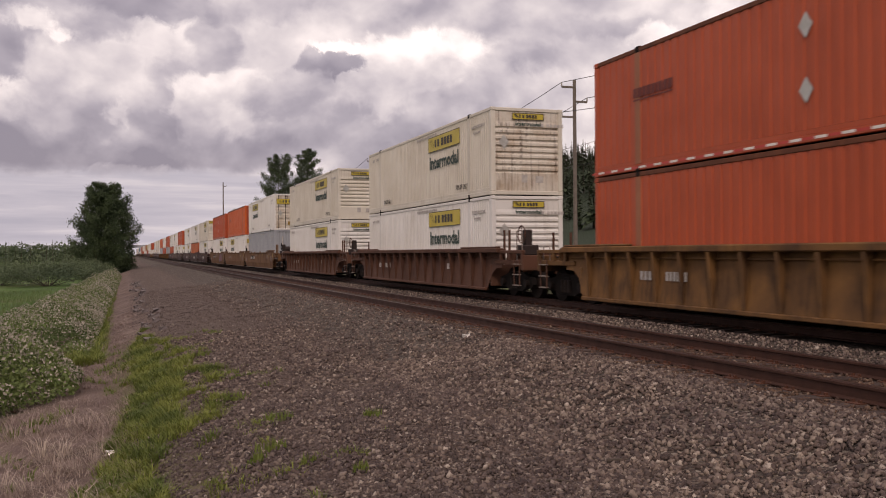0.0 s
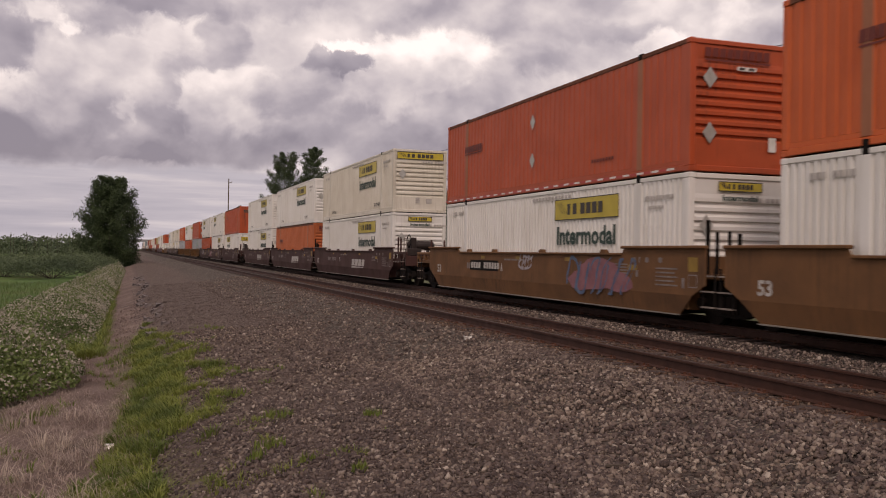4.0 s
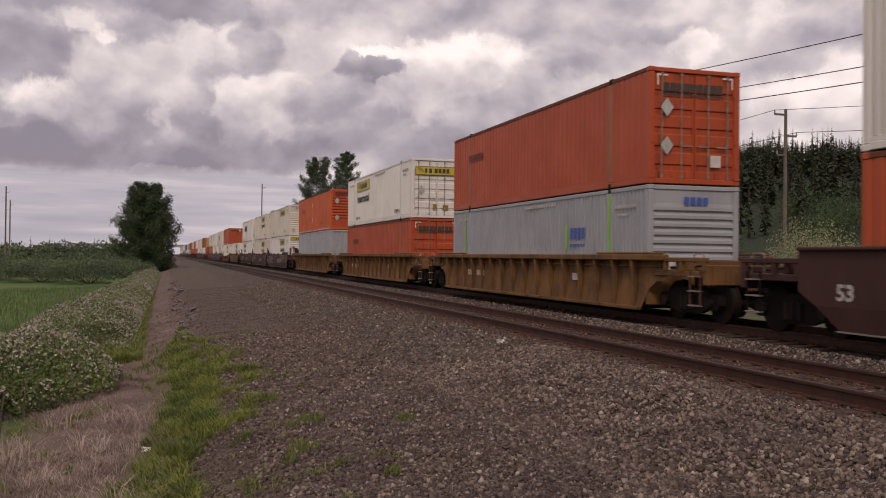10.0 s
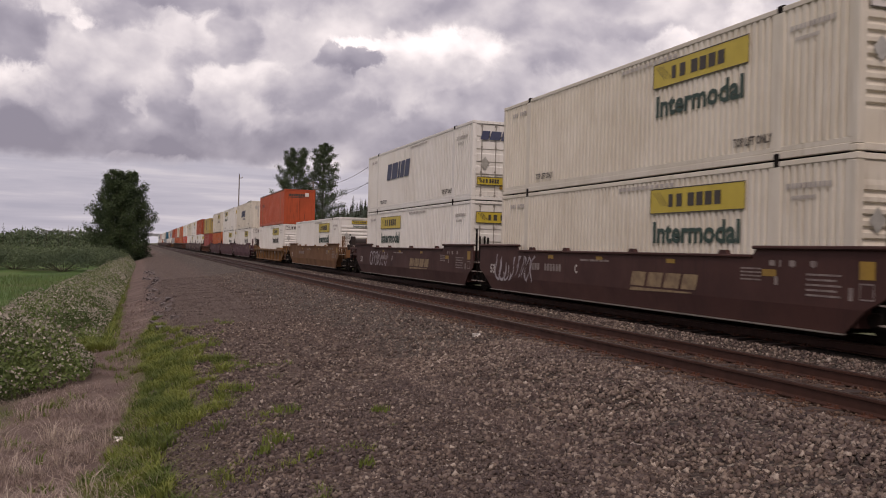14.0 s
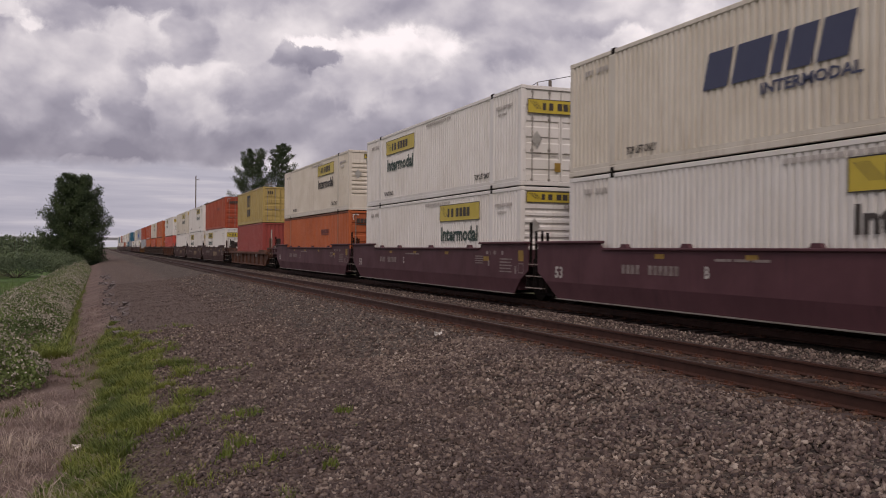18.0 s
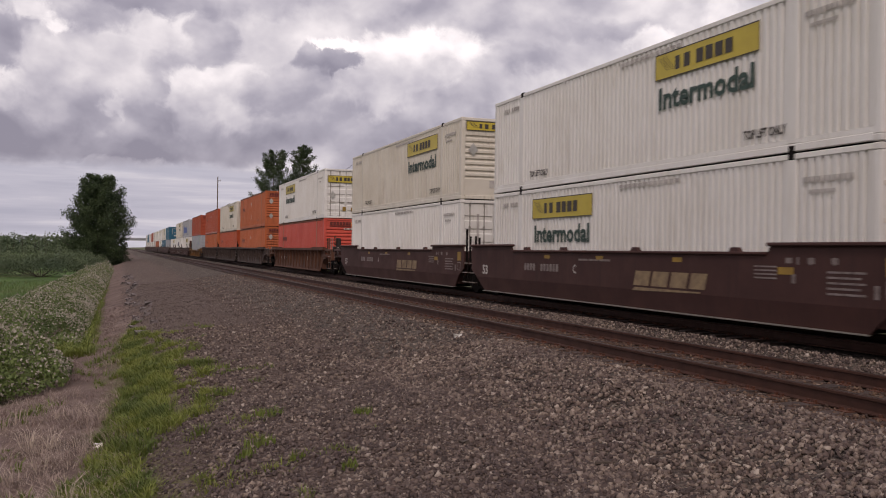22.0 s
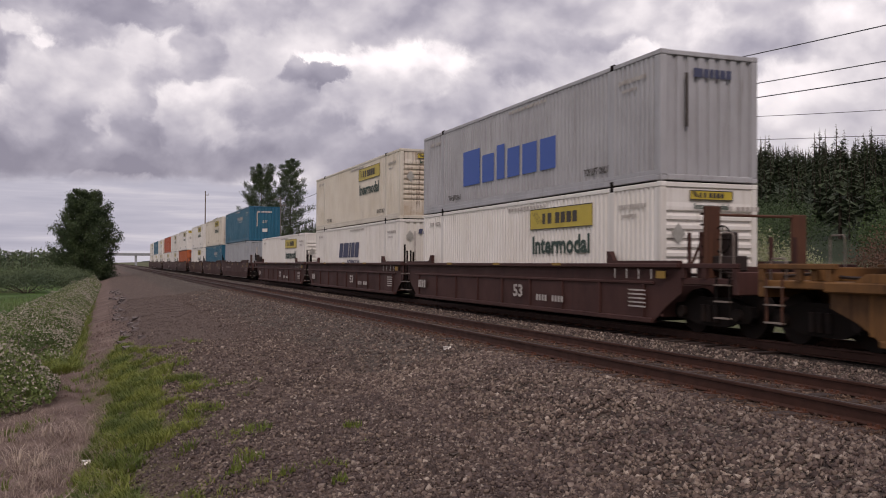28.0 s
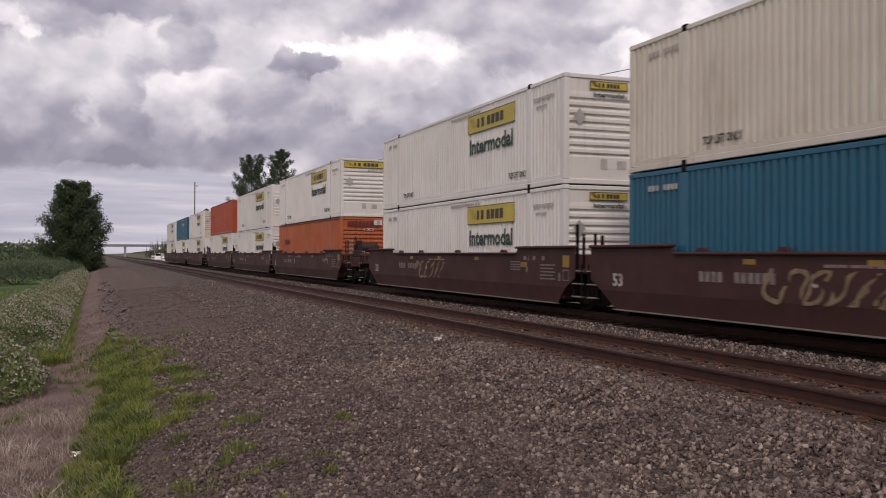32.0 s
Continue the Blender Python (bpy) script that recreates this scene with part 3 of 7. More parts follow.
# ------------------------------------------------------------------ mesh tools
class Geo:
    """Collects vertices and faces of one part."""

    def __init__(self):
        self.v, self.f = [], []

    def add(self, verts, faces):
        n = len(self.v)
        self.v += [tuple(p) for p in verts]
        self.f += [tuple(i + n for i in q) for q in faces]
        return self

    def box(self, x0, x1, y0, y1, z0, z1, c=0.0):
        """A box, with its twelve edges cut back by c."""
        if c <= 0:
            return self.add([(x, y, z) for x in (x0, x1) for y in (y0, y1) for z in (z0, z1)],
                            [(0, 1, 3, 2), (4, 6, 7, 5), (0, 4, 5, 1), (2, 3, 7, 6), (0, 2, 6, 4), (1, 5, 7, 3)])
        c = min(c, (x1 - x0) * 0.45, (y1 - y0) * 0.45, (z1 - z0) * 0.45)
        lo, hi = (x0, y0, z0), (x1, y1, z1)
        vs, ids = [], {}
        for sx in (0, 1):
            for sy in (0, 1):
                for sz in (0, 1):
                    s = (sx, sy, sz)
                    for k in range(3):
                        p = [(hi[a] if s[a] else lo[a]) if a == k else ((hi[a] - c) if s[a] else (lo[a] + c)) for a in range(3)]
                        ids[s, k] = len(vs)
                        vs.append(p)
        fs = []
        for k in range(3):
            i, j = (k + 1) % 3, (k + 2) % 3
            for s in (0, 1):
                ring = []
                for a, b in ((0, 0), (1, 0), (1, 1), (0, 1)):
                    t = [0, 0, 0]
                    t[k], t[i], t[j] = s, a, b
                    ring.append(ids[tuple(t), k])
                fs.append(ring if s else ring[::-1])
            for a in (0, 1):
                for b in (0, 1):
                    t0, t1 = [0, 0, 0], [0, 0, 0]
                    t0[i] = t1[i] = a
                    t0[j] = t1[j] = b
                    t1[k] = 1
                    q = [ids[tuple(t0), i], ids[tuple(t1), i], ids[tuple(t1), j], ids[tuple(t0), j]]
                    fs.append(q if (a == b) else q[::-1])
        for sx in (0, 1):
            for sy in (0, 1):
                for sz in (0, 1):
                    q = [ids[(sx, sy, sz), k] for k in range(3)]
                    fs.append(q if (sx + sy + sz) % 2 else q[::-1])
        return self.add(vs, fs)

    def tube(self, a, b, r, n=8, r2=None):
        a, b = Vector(a), Vector(b)
        r2 = r if r2 is None else r2
        d = (b - a).normalized()
        u = d.orthogonal().normalized()
        w = d.cross(u)
        ring = [u * math.cos(2 * math.pi * k / n) + w * math.sin(2 * math.pi * k / n) for k in range(n)]
        vs = [a + p * r for p in ring] + [b + p * r2 for p in ring]
        fs = [(k, (k + 1) % n, n + (k + 1) % n, n + k) for k in range(n)] + [tuple(range(n))[::-1], tuple(range(n, 2 * n))]
        return self.add(vs, fs)

    def path(self, pts, r, n=6):
        """One bent round bar through the points."""
        pts = [Vector(p) for p in pts]
        vs, fs, u = [], [], None
        for k, p in enumerate(pts):
            d = (pts[min(k + 1, len(pts) - 1)] - pts[max(k - 1, 0)]).normalized()
            u = d.orthogonal().normalized() if u is None else (u - d * u.dot(d)).normalized()
            w = d.cross(u)
            vs += [p + (u * math.cos(2 * math.pi * j / n) + w * math.sin(2 * math.pi * j / n)) * r for j in range(n)]
            if k:
                fs += [((k - 1) * n + j, (k - 1) * n + (j + 1) % n, k * n + (j + 1) % n, k * n + j) for j in range(n)]
        fs += [tuple(range(n))[::-1], tuple(range(len(vs) - n, len(vs)))]
        return self.add(vs, fs)

    def prism(self, outline, axis, lo, hi):
        """An outline of two coordinates, carried along an axis: x: (y, z), y: (x, z), z: (x, y)."""
        def at(p, w):
            return {"x": (w, p[0], p[1]), "y": (p[0], w, p[1]), "z": (p[0], p[1], w)}[axis]
        n = len(outline)
        vs = [at(p, lo) for p in outline] + [at(p, hi) for p in outline]
        fs = [tuple(range(n))[::-1], tuple(range(n, 2 * n))] + [(k, (k + 1) % n, n + (k + 1) % n, n + k) for k in range(n)]
        return self.add(vs, fs)

    def mesh(self, name, mat, smooth=False):
        me = bpy.data.meshes.new(name)
        me.from_pydata(self.v, [], self.f)
        me.materials.append(mat)
        if smooth:
            me.shade_smooth()
        me.update()
        bm = bmesh.new()
        bm.from_mesh(me)
        bmesh.ops.recalc_face_normals(bm, faces=bm.faces)
        bm.to_mesh(me)
        bm.free()
        return me


def part(name, geo, mat, parent, label="", smooth=False):
    ob = new(name, geo if isinstance(geo, bpy.types.Mesh) else geo.mesh(name, mat, smooth))
    ob.parent = parent
    if label:
        ob["label"] = label
    return ob


def thing(name, m, label, category, group="", kind=""):
    ob = new(name)
    ob.empty_display_size = 0.3
    ob.matrix_basis = m
    return tagged(ob, label, category, group, kind)


TEXTS = {}


def lettering(text, width, height, mat):
    """Raised lettering in the built-in font as a mesh, width x height, lower left corner at the origin, in x and y."""
    key = (text, width, height, mat.name)
    if key not in TEXTS:
        cu = bpy.data.curves.new("text", "FONT")
        cu.body, cu.size, cu.extrude, cu.resolution_u, cu.offset = text, 1.0, 0.0, 2, 0.032
        ob = new("text", cu)
        me = bpy.data.meshes.new_from_object(ob.evaluated_get(bpy.context.evaluated_depsgraph_get()))
        co = np.array([v.co[:] for v in me.vertices])
        lo, hi = co.min(0), co.max(0)
        vs = [((p[0] - lo[0]) / (hi[0] - lo[0]) * width, (p[1] - lo[1]) / (hi[1] - lo[1]) * height, 0) for p in co]
        fs = [tuple(p.vertices) for p in me.polygons]
        bpy.data.objects.remove(ob)
        bpy.data.meshes.remove(me)
        TEXTS[key] = (vs, fs)
    return TEXTS[key]


SIDE, FRONT = "side", "front"


def lay(geo, flat, on, a, z, off):
    """Lays flat shapes on a side (reading towards -y, starting at y = a) or on the near end (starting at x = a)."""
    vs, fs = flat
    if on == SIDE:
        geo.add([(off, a - p[0], z + p[1]) for p in vs], fs)
    else:
        geo.add([(a + p[0], off, z + p[1]) for p in vs], fs)
    return geo


def blocks(widths, height, gap, slant=0.0, tall=None):
    """Plain blocks in a row, in place of a maker's mark; a width below nought is a blank."""
    vs, fs, x = [], [], 0.0
    for k, w in enumerate(widths):
        if w > 0:
            n, h = len(vs), height * (tall[k] if tall else 1)
            vs += [(x, 0, 0), (x + w, 0, 0), (x + w + slant * h, h, 0), (x + slant * h, h, 0)]
            fs.append((n, n + 1, n + 2, n + 3))
        x += abs(w) + gap
    return vs, fs


def plate(w, h):
    return [(0, 0, 0), (w, 0, 0), (w, h, 0), (0, h, 0)], [(0, 1, 2, 3)]


def diamond(r):
    return [(-r * 0.75, 0, 0), (0, -r, 0), (r * 0.75, 0, 0), (0, r, 0)], [(0, 1, 2, 3)]


# ------------------------------------------------------------------ ground
PROFILE_X = [-2500, -400, -60, -12, -4.5, -3.2, -2.0, -1.1, -0.3, 0.4, 1.2, 2.5, 4.3, 6.3, 6.8, 7.1, 8.34, 9.6, 9.9, 10.4, 11.1, 11.4, 12.7, 14.2, 15.2, 17.0, 22, 45, 110, 160, 230, 310, 520, 2500]
PROFILE_Z = [-3.0, -2.6, -2.2, -1.95, -1.8, -1.75, -1.6, -1.55, -1.45, -1.2, -0.9, -0.75, -0.62, -0.29, -0.262, -0.262, -0.265, -0.262, -0.262, -0.34, -0.22, -0.23, -0.23, -0.22, -0.5, -1.1, -1.2, -0.6, 2.5, 13.0, 29.0, 35.0, 20.0, -2.0]


def smooth_step(a, b, v):
    t = min(1, max(0, (v - a) / (b - a)))
    return t * t * (3 - 2 * t)


def ground_z(x, y):
    z = float(np.interp(x, PROFILE_X, PROFILE_Z))
    if x < 5.0 and -40 < y < 6.0:
        near = (1 - smooth_step(2.0, 5.6, y)) * smooth_step(-12, -4, x) * (1 - smooth_step(3.2, 5.0, x))
        z += (-0.35 - z) * near
    if x < 6.2:
        z += 0.05 * noise.noise((x * 0.9, y * 0.9, 0)) + 0.02 * noise.noise((x * 3, y * 3, 4))
    if 60 < x < 1500:
        z *= (0.97 + 0.12 * noise.noise((x * 0.006, y * 0.005, 7))) * (1 + 0.58 * smooth_step(190, 480, y)) * (1 - 0.6 * smooth_step(900, 1500, y))
    return z


def build_ground():
    xs = sorted(set([-2500, -1500, -800, -400, -250, -150, -100, -70, -50, -35, -25, -18, -14] + list(np.arange(-12, 17.01, 0.28).round(3)) + [18, 20, 22, 26, 32, 40, 50, 60, 75, 95, 110, 130, 160, 195, 230, 270, 310, 400, 520, 800, 1500, 2500]))
    ys = sorted(set([-1500, -900, -400, -200, -100, -50, -25, -10, -5] + list(np.arange(-2, 30, 0.35).round(3)) + list(np.arange(30, 80, 1.0)) + list(np.arange(80, 200, 5.0)) + list(np.arange(200, 600, 25.0)) + [600, 700, 850, 1000, 1300, 1700, 2500, 3500]))
    vs = [(x, y, ground_z(x, y)) for y in ys for x in xs]
    n = len(xs)
    fs = [(j * n + i, j * n + i + 1, (j + 1) * n + i + 1, (j + 1) * n + i) for j in range(len(ys) - 1) for i in range(n - 1)]
    me = bpy.data.meshes.new("ground")
    me.from_pydata(vs, [], fs)
    me.shade_smooth()
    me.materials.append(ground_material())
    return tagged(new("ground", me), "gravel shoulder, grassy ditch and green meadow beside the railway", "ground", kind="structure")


build_ground()


def scatter_mesh(name, base_v, base_f, centres, scales, turns, mat, label, category, kind="stuff", smooth=False, tilt=None):
    """Many small rigid pieces in one mesh. centres n x 3, scales n x 3, turns n x 3 x 3."""
    bv = np.asarray(base_v, float)
    bf = np.asarray(base_f, int)
    n, k = len(centres), len(bv)
    pts = np.einsum("nij,nkj->nki", turns, bv[None] * scales[:, None, :]) + centres[:, None, :]
    faces = (bf[None] + (np.arange(n) * k)[:, None, None]).reshape(-1, bf.shape[1])
    me = bpy.data.meshes.new(name)
    me.vertices.add(n * k)
    me.vertices.foreach_set("co", pts.reshape(-1).astype(np.float32))
    loops = faces.size
    me.loops.add(loops)
    me.loops.foreach_set("vertex_index", faces.reshape(-1).astype(np.int32))
    me.polygons.add(len(faces))
    me.polygons.foreach_set("loop_start", np.arange(0, loops, bf.shape[1], dtype=np.int32))
    me.polygons.foreach_set("loop_total", np.full(len(faces), bf.shape[1], np.int32))
    me.update(calc_edges=True)
    me.materials.append(mat)
    if smooth:
        me.shade_smooth()
    ob = new(name, me)
    return tagged(ob, label, category, kind=kind) if label else ob


def random_turns(rng, n, upright=False):
    if upright:
        a = rng.uniform(0, 2 * np.pi, n)
        m = np.zeros((n, 3, 3))
        m[:, 0, 0], m[:, 0, 1], m[:, 1, 0], m[:, 1, 1], m[:, 2, 2] = np.cos(a), -np.sin(a), np.sin(a), np.cos(a), 1
        return m
    q = rng.normal(size=(n, 4))
    q /= np.linalg.norm(q, axis=1)[:, None]
    w, x, y, z = q.T
    return np.stack([np.stack([1 - 2 * (y * y + z * z), 2 * (x * y - z * w), 2 * (x * z + y * w)], 1),
                     np.stack([2 * (x * y + z * w), 1 - 2 * (x * x + z * z), 2 * (y * z - x * w)], 1),
                     np.stack([2 * (x * z - y * w), 2 * (y * z + x * w), 1 - 2 * (x * x + y * y)], 1)], 1)


ROCK_V = [(-1, -0.7, -0.6), (0.9, -1.1, -0.8), (1.1, 0.8, -0.5), (-0.7, 1, -0.9), (-0.5, -0.9, 0.5), (0.9, -0.3, 1.0), (0.3, 0.8, 0.6), (-1.0, 0.4, 0.9)]
ROCK_F = [(0, 3, 2, 1), (4, 5, 6, 7), (0, 1, 5, 4), (1, 2, 6, 5), (2, 3, 7, 6), (3, 0, 4, 7)]
LEAF_V = [(-0.5, 0, 0), (0, -0.32, 0.08), (0.5, 0, 0), (0, 0.32, 0.08)]
LEAF_F = [(0, 1, 2, 3)]


def heights(xy):
    return np.array([ground_z(x, y) for x, y in xy])


def spread(rng, n, x0, x1, y0, y1, power=1.0):
    """Places in a strip, denser towards y0 when power is over 1."""
    return np.stack([rng.uniform(x0, x1, n), y0 + (y1 - y0) * rng.uniform(0, 1, n) ** power], 1)


def stones(name, rng, xy, size, mat, label):
    n = len(xy)
    z = heights(xy) + size * 0.25
    s = size * rng.uniform(0.5, 1.4, (n, 1)) * rng.uniform(0.55, 1.25, (n, 3)) * (1, 1, 0.75)
    return scatter_mesh(name, ROCK_V, ROCK_F, np.column_stack([xy, z]), s, random_turns(rng, n), mat, label, "gravel")


RNG = np.random.default_rng(7)
xy = np.concatenate([spread(RNG, 17000, 4.0, 7.1, 4.2, 16, 1.25), spread(RNG, 8000, 3.8, 7.1, 14, 60, 1.7), spread(RNG, 9000, 1.0, 4.4, 5.0, 26, 1.5)])
stones("ballast", RNG, xy, 0.026, STONES, "grey crushed stone ballast on the shoulder of the track")
xy = np.concatenate([spread(RNG, 5500, 9.65, 11.3, 6, 22, 1.2), spread(RNG, 6000, 9.6, 11.3, 20, 70, 1.4), ])
stones("ballast", RNG, xy, 0.027, STONES, "grey crushed stone ballast between the two tracks")
xy = np.concatenate([spread(RNG, 9000, 6.9, 9.75, 4.5, 24, 1.1), spread(RNG, 4500, 6.9, 9.75, 22, 60, 1.4)])
stones("ballast", RNG, xy, 0.024, RUST_STONES, "rust-brown ballast between the ties of the empty track")
xy = np.concatenate([spread(RNG, 27000, 0.15, 4.6, 5.0, 14, 1.3), spread(RNG, 14000, 0.3, 4.8, 12, 60, 1.7)])
stones("gravel", RNG, xy, 0.017, FINE_STONES, "fine dark brown-grey gravel beside the ballast")


# ------------------------------------------------------------------ tracks
def build_track(name, centre, rail_top, label, y_near, y_far):
    tr = thing(name, pose(centre, 0, rail_top), label, "railway track", kind="structure")
    for side in (-1, 1):
        c = side * 0.753
        prof = [(-0.07, -0.185), (0.07, -0.185), (0.07, -0.17), (0.012, -0.15), (0.012, -0.045), (0.036, -0.035), (0.036, -0.006), (0.028, 0),
                (-0.028, 0), (-0.036, -0.006), (-0.036, -0.035), (-0.012, -0.045), (-0.012, -0.15), (-0.07, -0.17)]
        part("rail", Geo().prism([(c + px, pz) for px, pz in prof], "y", y_near, y_far), RAIL, tr)
        part("rail_head", Geo().box(c - 0.027, c + 0.027, y_near, y_far, 0.0, 0.0035), RAIL_TOP, tr, "dull worn running surface")
    tie = Geo().box(-1.3, 1.3, -0.115, 0.115, -0.36, -0.187, 0.012).mesh("tie", TIE)
    fix = Geo()
    for c in (-0.753, 0.753):
        fix.box(c - 0.18, c + 0.18, -0.09, 0.09, -0.187, -0.176)
        for dx in (-0.1, 0.1):
            for dy in (-0.055, 0.055):
                fix.box(c + dx - 0.016, c + dx + 0.016, dy - 0.016, dy + 0.016, -0.176, -0.145)
    fix = fix.mesh("tie_plate", PLATE_RUST)
    n_near = 105 if centre < 10 else 45
    for i in range(n_near):
        y = y_near + (62 if centre < 10 else 74) + 0.533 * i
        t = part("tie", tie, TIE, tr)
        t.location = (RNG.normal(0, 0.015), y, RNG.normal(0, 0.004))
        t.rotation_euler = (0, 0, RNG.normal(0, 0.008))
        part("tie_plate", fix, PLATE_RUST, t)["kind"] = "stuff"
    far = Geo()
    y = y_near + (62 if centre < 10 else 74) + 0.533 * n_near
    while y < 330:
        far.box(-1.3, 1.3, y - 0.115, y + 0.115, -0.36, -0.187)
        y += 0.533
    ob = part("far_ties", far, TIE, tr)
    ob["kind"] = "stuff"
    return tr


build_track("railway_track", 8.34, -0.06, "empty rusty railway track on timber ties", -60, 1400)
build_track("railway_track", 12.69, 0.0, "railway track under the freight train", -60, 1400)


# ------------------------------------------------------------------ containers
L53, W53, H53 = 16.154, 2.59, 2.896
POSTS = (2.06, 13.72)
BOX_LONG = 15.78


def corrugated(geo, on, a0, a1, z0, z1, face, pitch=0.28, depth=0.048):
    """A corrugated sheet: on a side from y = a0 to a1 at x = face, or on an end from x = a0 to a1 at y = face. It steps inwards."""
    inward = 1 if (on == SIDE and face < 0) or (on == FRONT and face < 1) else -1
    n = max(1, round((a1 - a0) / pitch))
    p = (a1 - a0) / n
    cols = []
    for k in range(n):
        b = a0 + k * p
        cols += [(b, 0), (b + 0.50 * p, 0), (b + 0.60 * p, depth), (b + 0.90 * p, depth)]
    cols.append((a1, 0))
    vs, fs = [], []
    for a, d in cols:
        for z in (z0, z1):
            vs.append((face + inward * d, a, z) if on == SIDE else (a, face + inward * d, z))
    for k in range(len(cols) - 1):
        fs.append((2 * k, 2 * k + 2, 2 * k + 3, 2 * k + 1))
    return geo.add(vs, fs)


MESHES = {}


def shared(key, build):
    if key not in MESHES:
        MESHES[key] = build()
    return MESHES[key]


def dup(name, key, build, mat, parent, label=""):
    """A part whose mesh is built once for each paint."""
    me = shared((name, key, mat.name), lambda: build().mesh(name, mat))
    ob = part(name, me, mat, parent, label)
    if name in ("data_stencil", "stencil_mark", "logo_mark", "number_blocks", "safety_mark", "reflective_tape", "board_border", "word_lettering", "stencil_lettering", "hinge", "spring_set", "lifting_block", "placard", "vent_slot"):
        ob["kind"] = "stuff"
    return ob


def container_shell(c, paint, length, flat, h):
    w = W53 / 2
    long = length > 13
    for s in (-1, 1):
        def panel(s=s):
            g = Geo()
            x = s * (w - 0.012)
            edges = [0.17] + ([POSTS[0] - 0.12, POSTS[0] + 0.12, POSTS[1] - 0.12, POSTS[1] + 0.12] if long else []) + [length - 0.17]
            for a, b in zip(edges[::2], edges[1::2]):
                if flat:
                    corrugated(g, SIDE, a, b, 0.25, h - 0.11, x, 0.30, 0.022)
                else:
                    corrugated(g, SIDE, a, b, 0.25, h - 0.11, x, 0.20, 0.045)
            return g
        dup("side_panel", (s, length, h, flat), panel, paint, c)
        dup("top_rail", (s, length, h), lambda s=s: Geo().box(min(s * w, s * (w - 0.07)), max(s * w, s * (w - 0.07)), 0.17, length - 0.17, h - 0.11, h - 0.006, 0.012), EDGE_RUST if flat else paint, c)
        dup("bottom_rail", (s, length), lambda s=s: Geo().box(min(s * w, s * (w - 0.09)), max(s * w, s * (w - 0.09)), 0.17, length - 0.17, 0.015, 0.15, 0.012).box(min(s * (w - 0.014), s * (w - 0.09)), max(s * (w - 0.014), s * (w - 0.09)), 0.17, length - 0.17, 0.15, 0.25, 0.008), paint, c)
        for k, y in enumerate((0.0, length - 0.17)):
            dup("corner_post", (s, k, length, h), lambda s=s, y=y: Geo().box(min(s * w, s * (w - 0.16)), max(s * w, s * (w - 0.16)), y, y + 0.17, 0.118, h - 0.118, 0.018), paint, c)
            for z in (0.0, h - 0.118):
                dup("corner_casting", (s, k, round(z, 3), length), lambda s=s, y=y, z=z: Geo().box(min(s * (w + 0.004), s * (w - 0.162)), max(s * (w + 0.004), s * (w - 0.162)), y - 0.004, y + 0.178, z, z + 0.118, 0.014), paint, c)
        if long:
            for k, y in enumerate(POSTS):
                dup("support_post", (s, k), lambda s=s, y=y: Geo().box(min(s * (w - 0.002), s * (w - 0.1)), max(s * (w - 0.002), s * (w - 0.1)), y - 0.12, y + 0.12, 0.16, h - 0.11, 0.012), POST_ORANGE if flat else paint, c)
                dup("lifting_block", (s, k), lambda s=s, y=y: Geo().box(min(s * (w + 0.003), s * (w - 0.16)), max(s * (w + 0.003), s * (w - 0.16)), y - 0.09, y + 0.09, h - 0.113, h + 0.028, 0.014).box(min(s * (w + 0.003), s * (w - 0.16)), max(s * (w + 0.003), s * (w - 0.16)), y - 0.09, y + 0.09, -0.012, 0.13, 0.014), DARK, c, "dark worn steel casting")
    dup("roof", (length, h), lambda: Geo().box(-w + 0.06, w - 0.06, 0.05, length - 0.05, h - 0.05, h - 0.02), paint, c)
    dup("underframe", length, lambda: Geo().box(-w + 0.09, w - 0.09, 0.1, length - 0.1, 0.03, 0.15), DARK, c, "dark steel underframe")
    # far end, plain corrugated
    dup("end_panel", ("back", length, h), lambda: corrugated(Geo(), FRONT, -w + 0.16, w - 0.16, 0.12, h - 0.1, length - 0.03), paint, c)
    for k, y in enumerate((0.0, length - 0.12)):
        dup("end_header", (k, length, h), lambda y=y: Geo().box(-w + 0.16, w - 0.16, y, y + 0.12, h - 0.12, h - 0.01, 0.012), paint, c)
        dup("end_sill", (k, length), lambda y=y: Geo().box(-w + 0.16, w - 0.16, y, y + 0.12, 0.01, 0.14, 0.012), paint, c)


def end_ribs(c, paint):
    """A front end with broad pressed horizontal ribs."""
    h, w = H53, W53 / 2 - 0.16

    def g():
        geo = Geo()
        zs = [(0.14, 0.035), (0.72, 0.035)]
        for k in range(8):
            z = 0.72 + 0.205 * k
            zs += [(z + 0.045, 0.075), (z + 0.085, 0.075), (z + 0.115, 0.02), (z + 0.19, 0.02)]
        zs += [(2.44, 0.035), (h - 0.12, 0.035)]
        vs, fs = [], []
        for z, d in zs:
            vs += [(-w, d, z), (w, d, z)]
        for k in range(len(zs) - 1):
            fs.append((2 * k, 2 * k + 1, 2 * k + 3, 2 * k + 2))
        return geo.add(vs, fs)
    dup("end_panel", "ribs", g, paint, c)


def end_vertical(c, paint, h=H53):
    w = W53 / 2 - 0.16
    dup("end_panel", ("vertical", h), lambda: corrugated(Geo(), FRONT, -w, w, 0.14, h - 0.12, 0.03, 0.28, 0.055), paint, c)


def end_smooth(c, paint, rods=True):
    """A flat two-leaf door end with few fittings."""
    w = W53 / 2 - 0.16
    for s in (-1, 1):
        dup("door", ("smooth", s), lambda s=s: Geo().box(min(s * 0.01, s * w), max(s * 0.01, s * w), 0.03, 0.08, 0.15, H53 - 0.13, 0.01), paint, c)


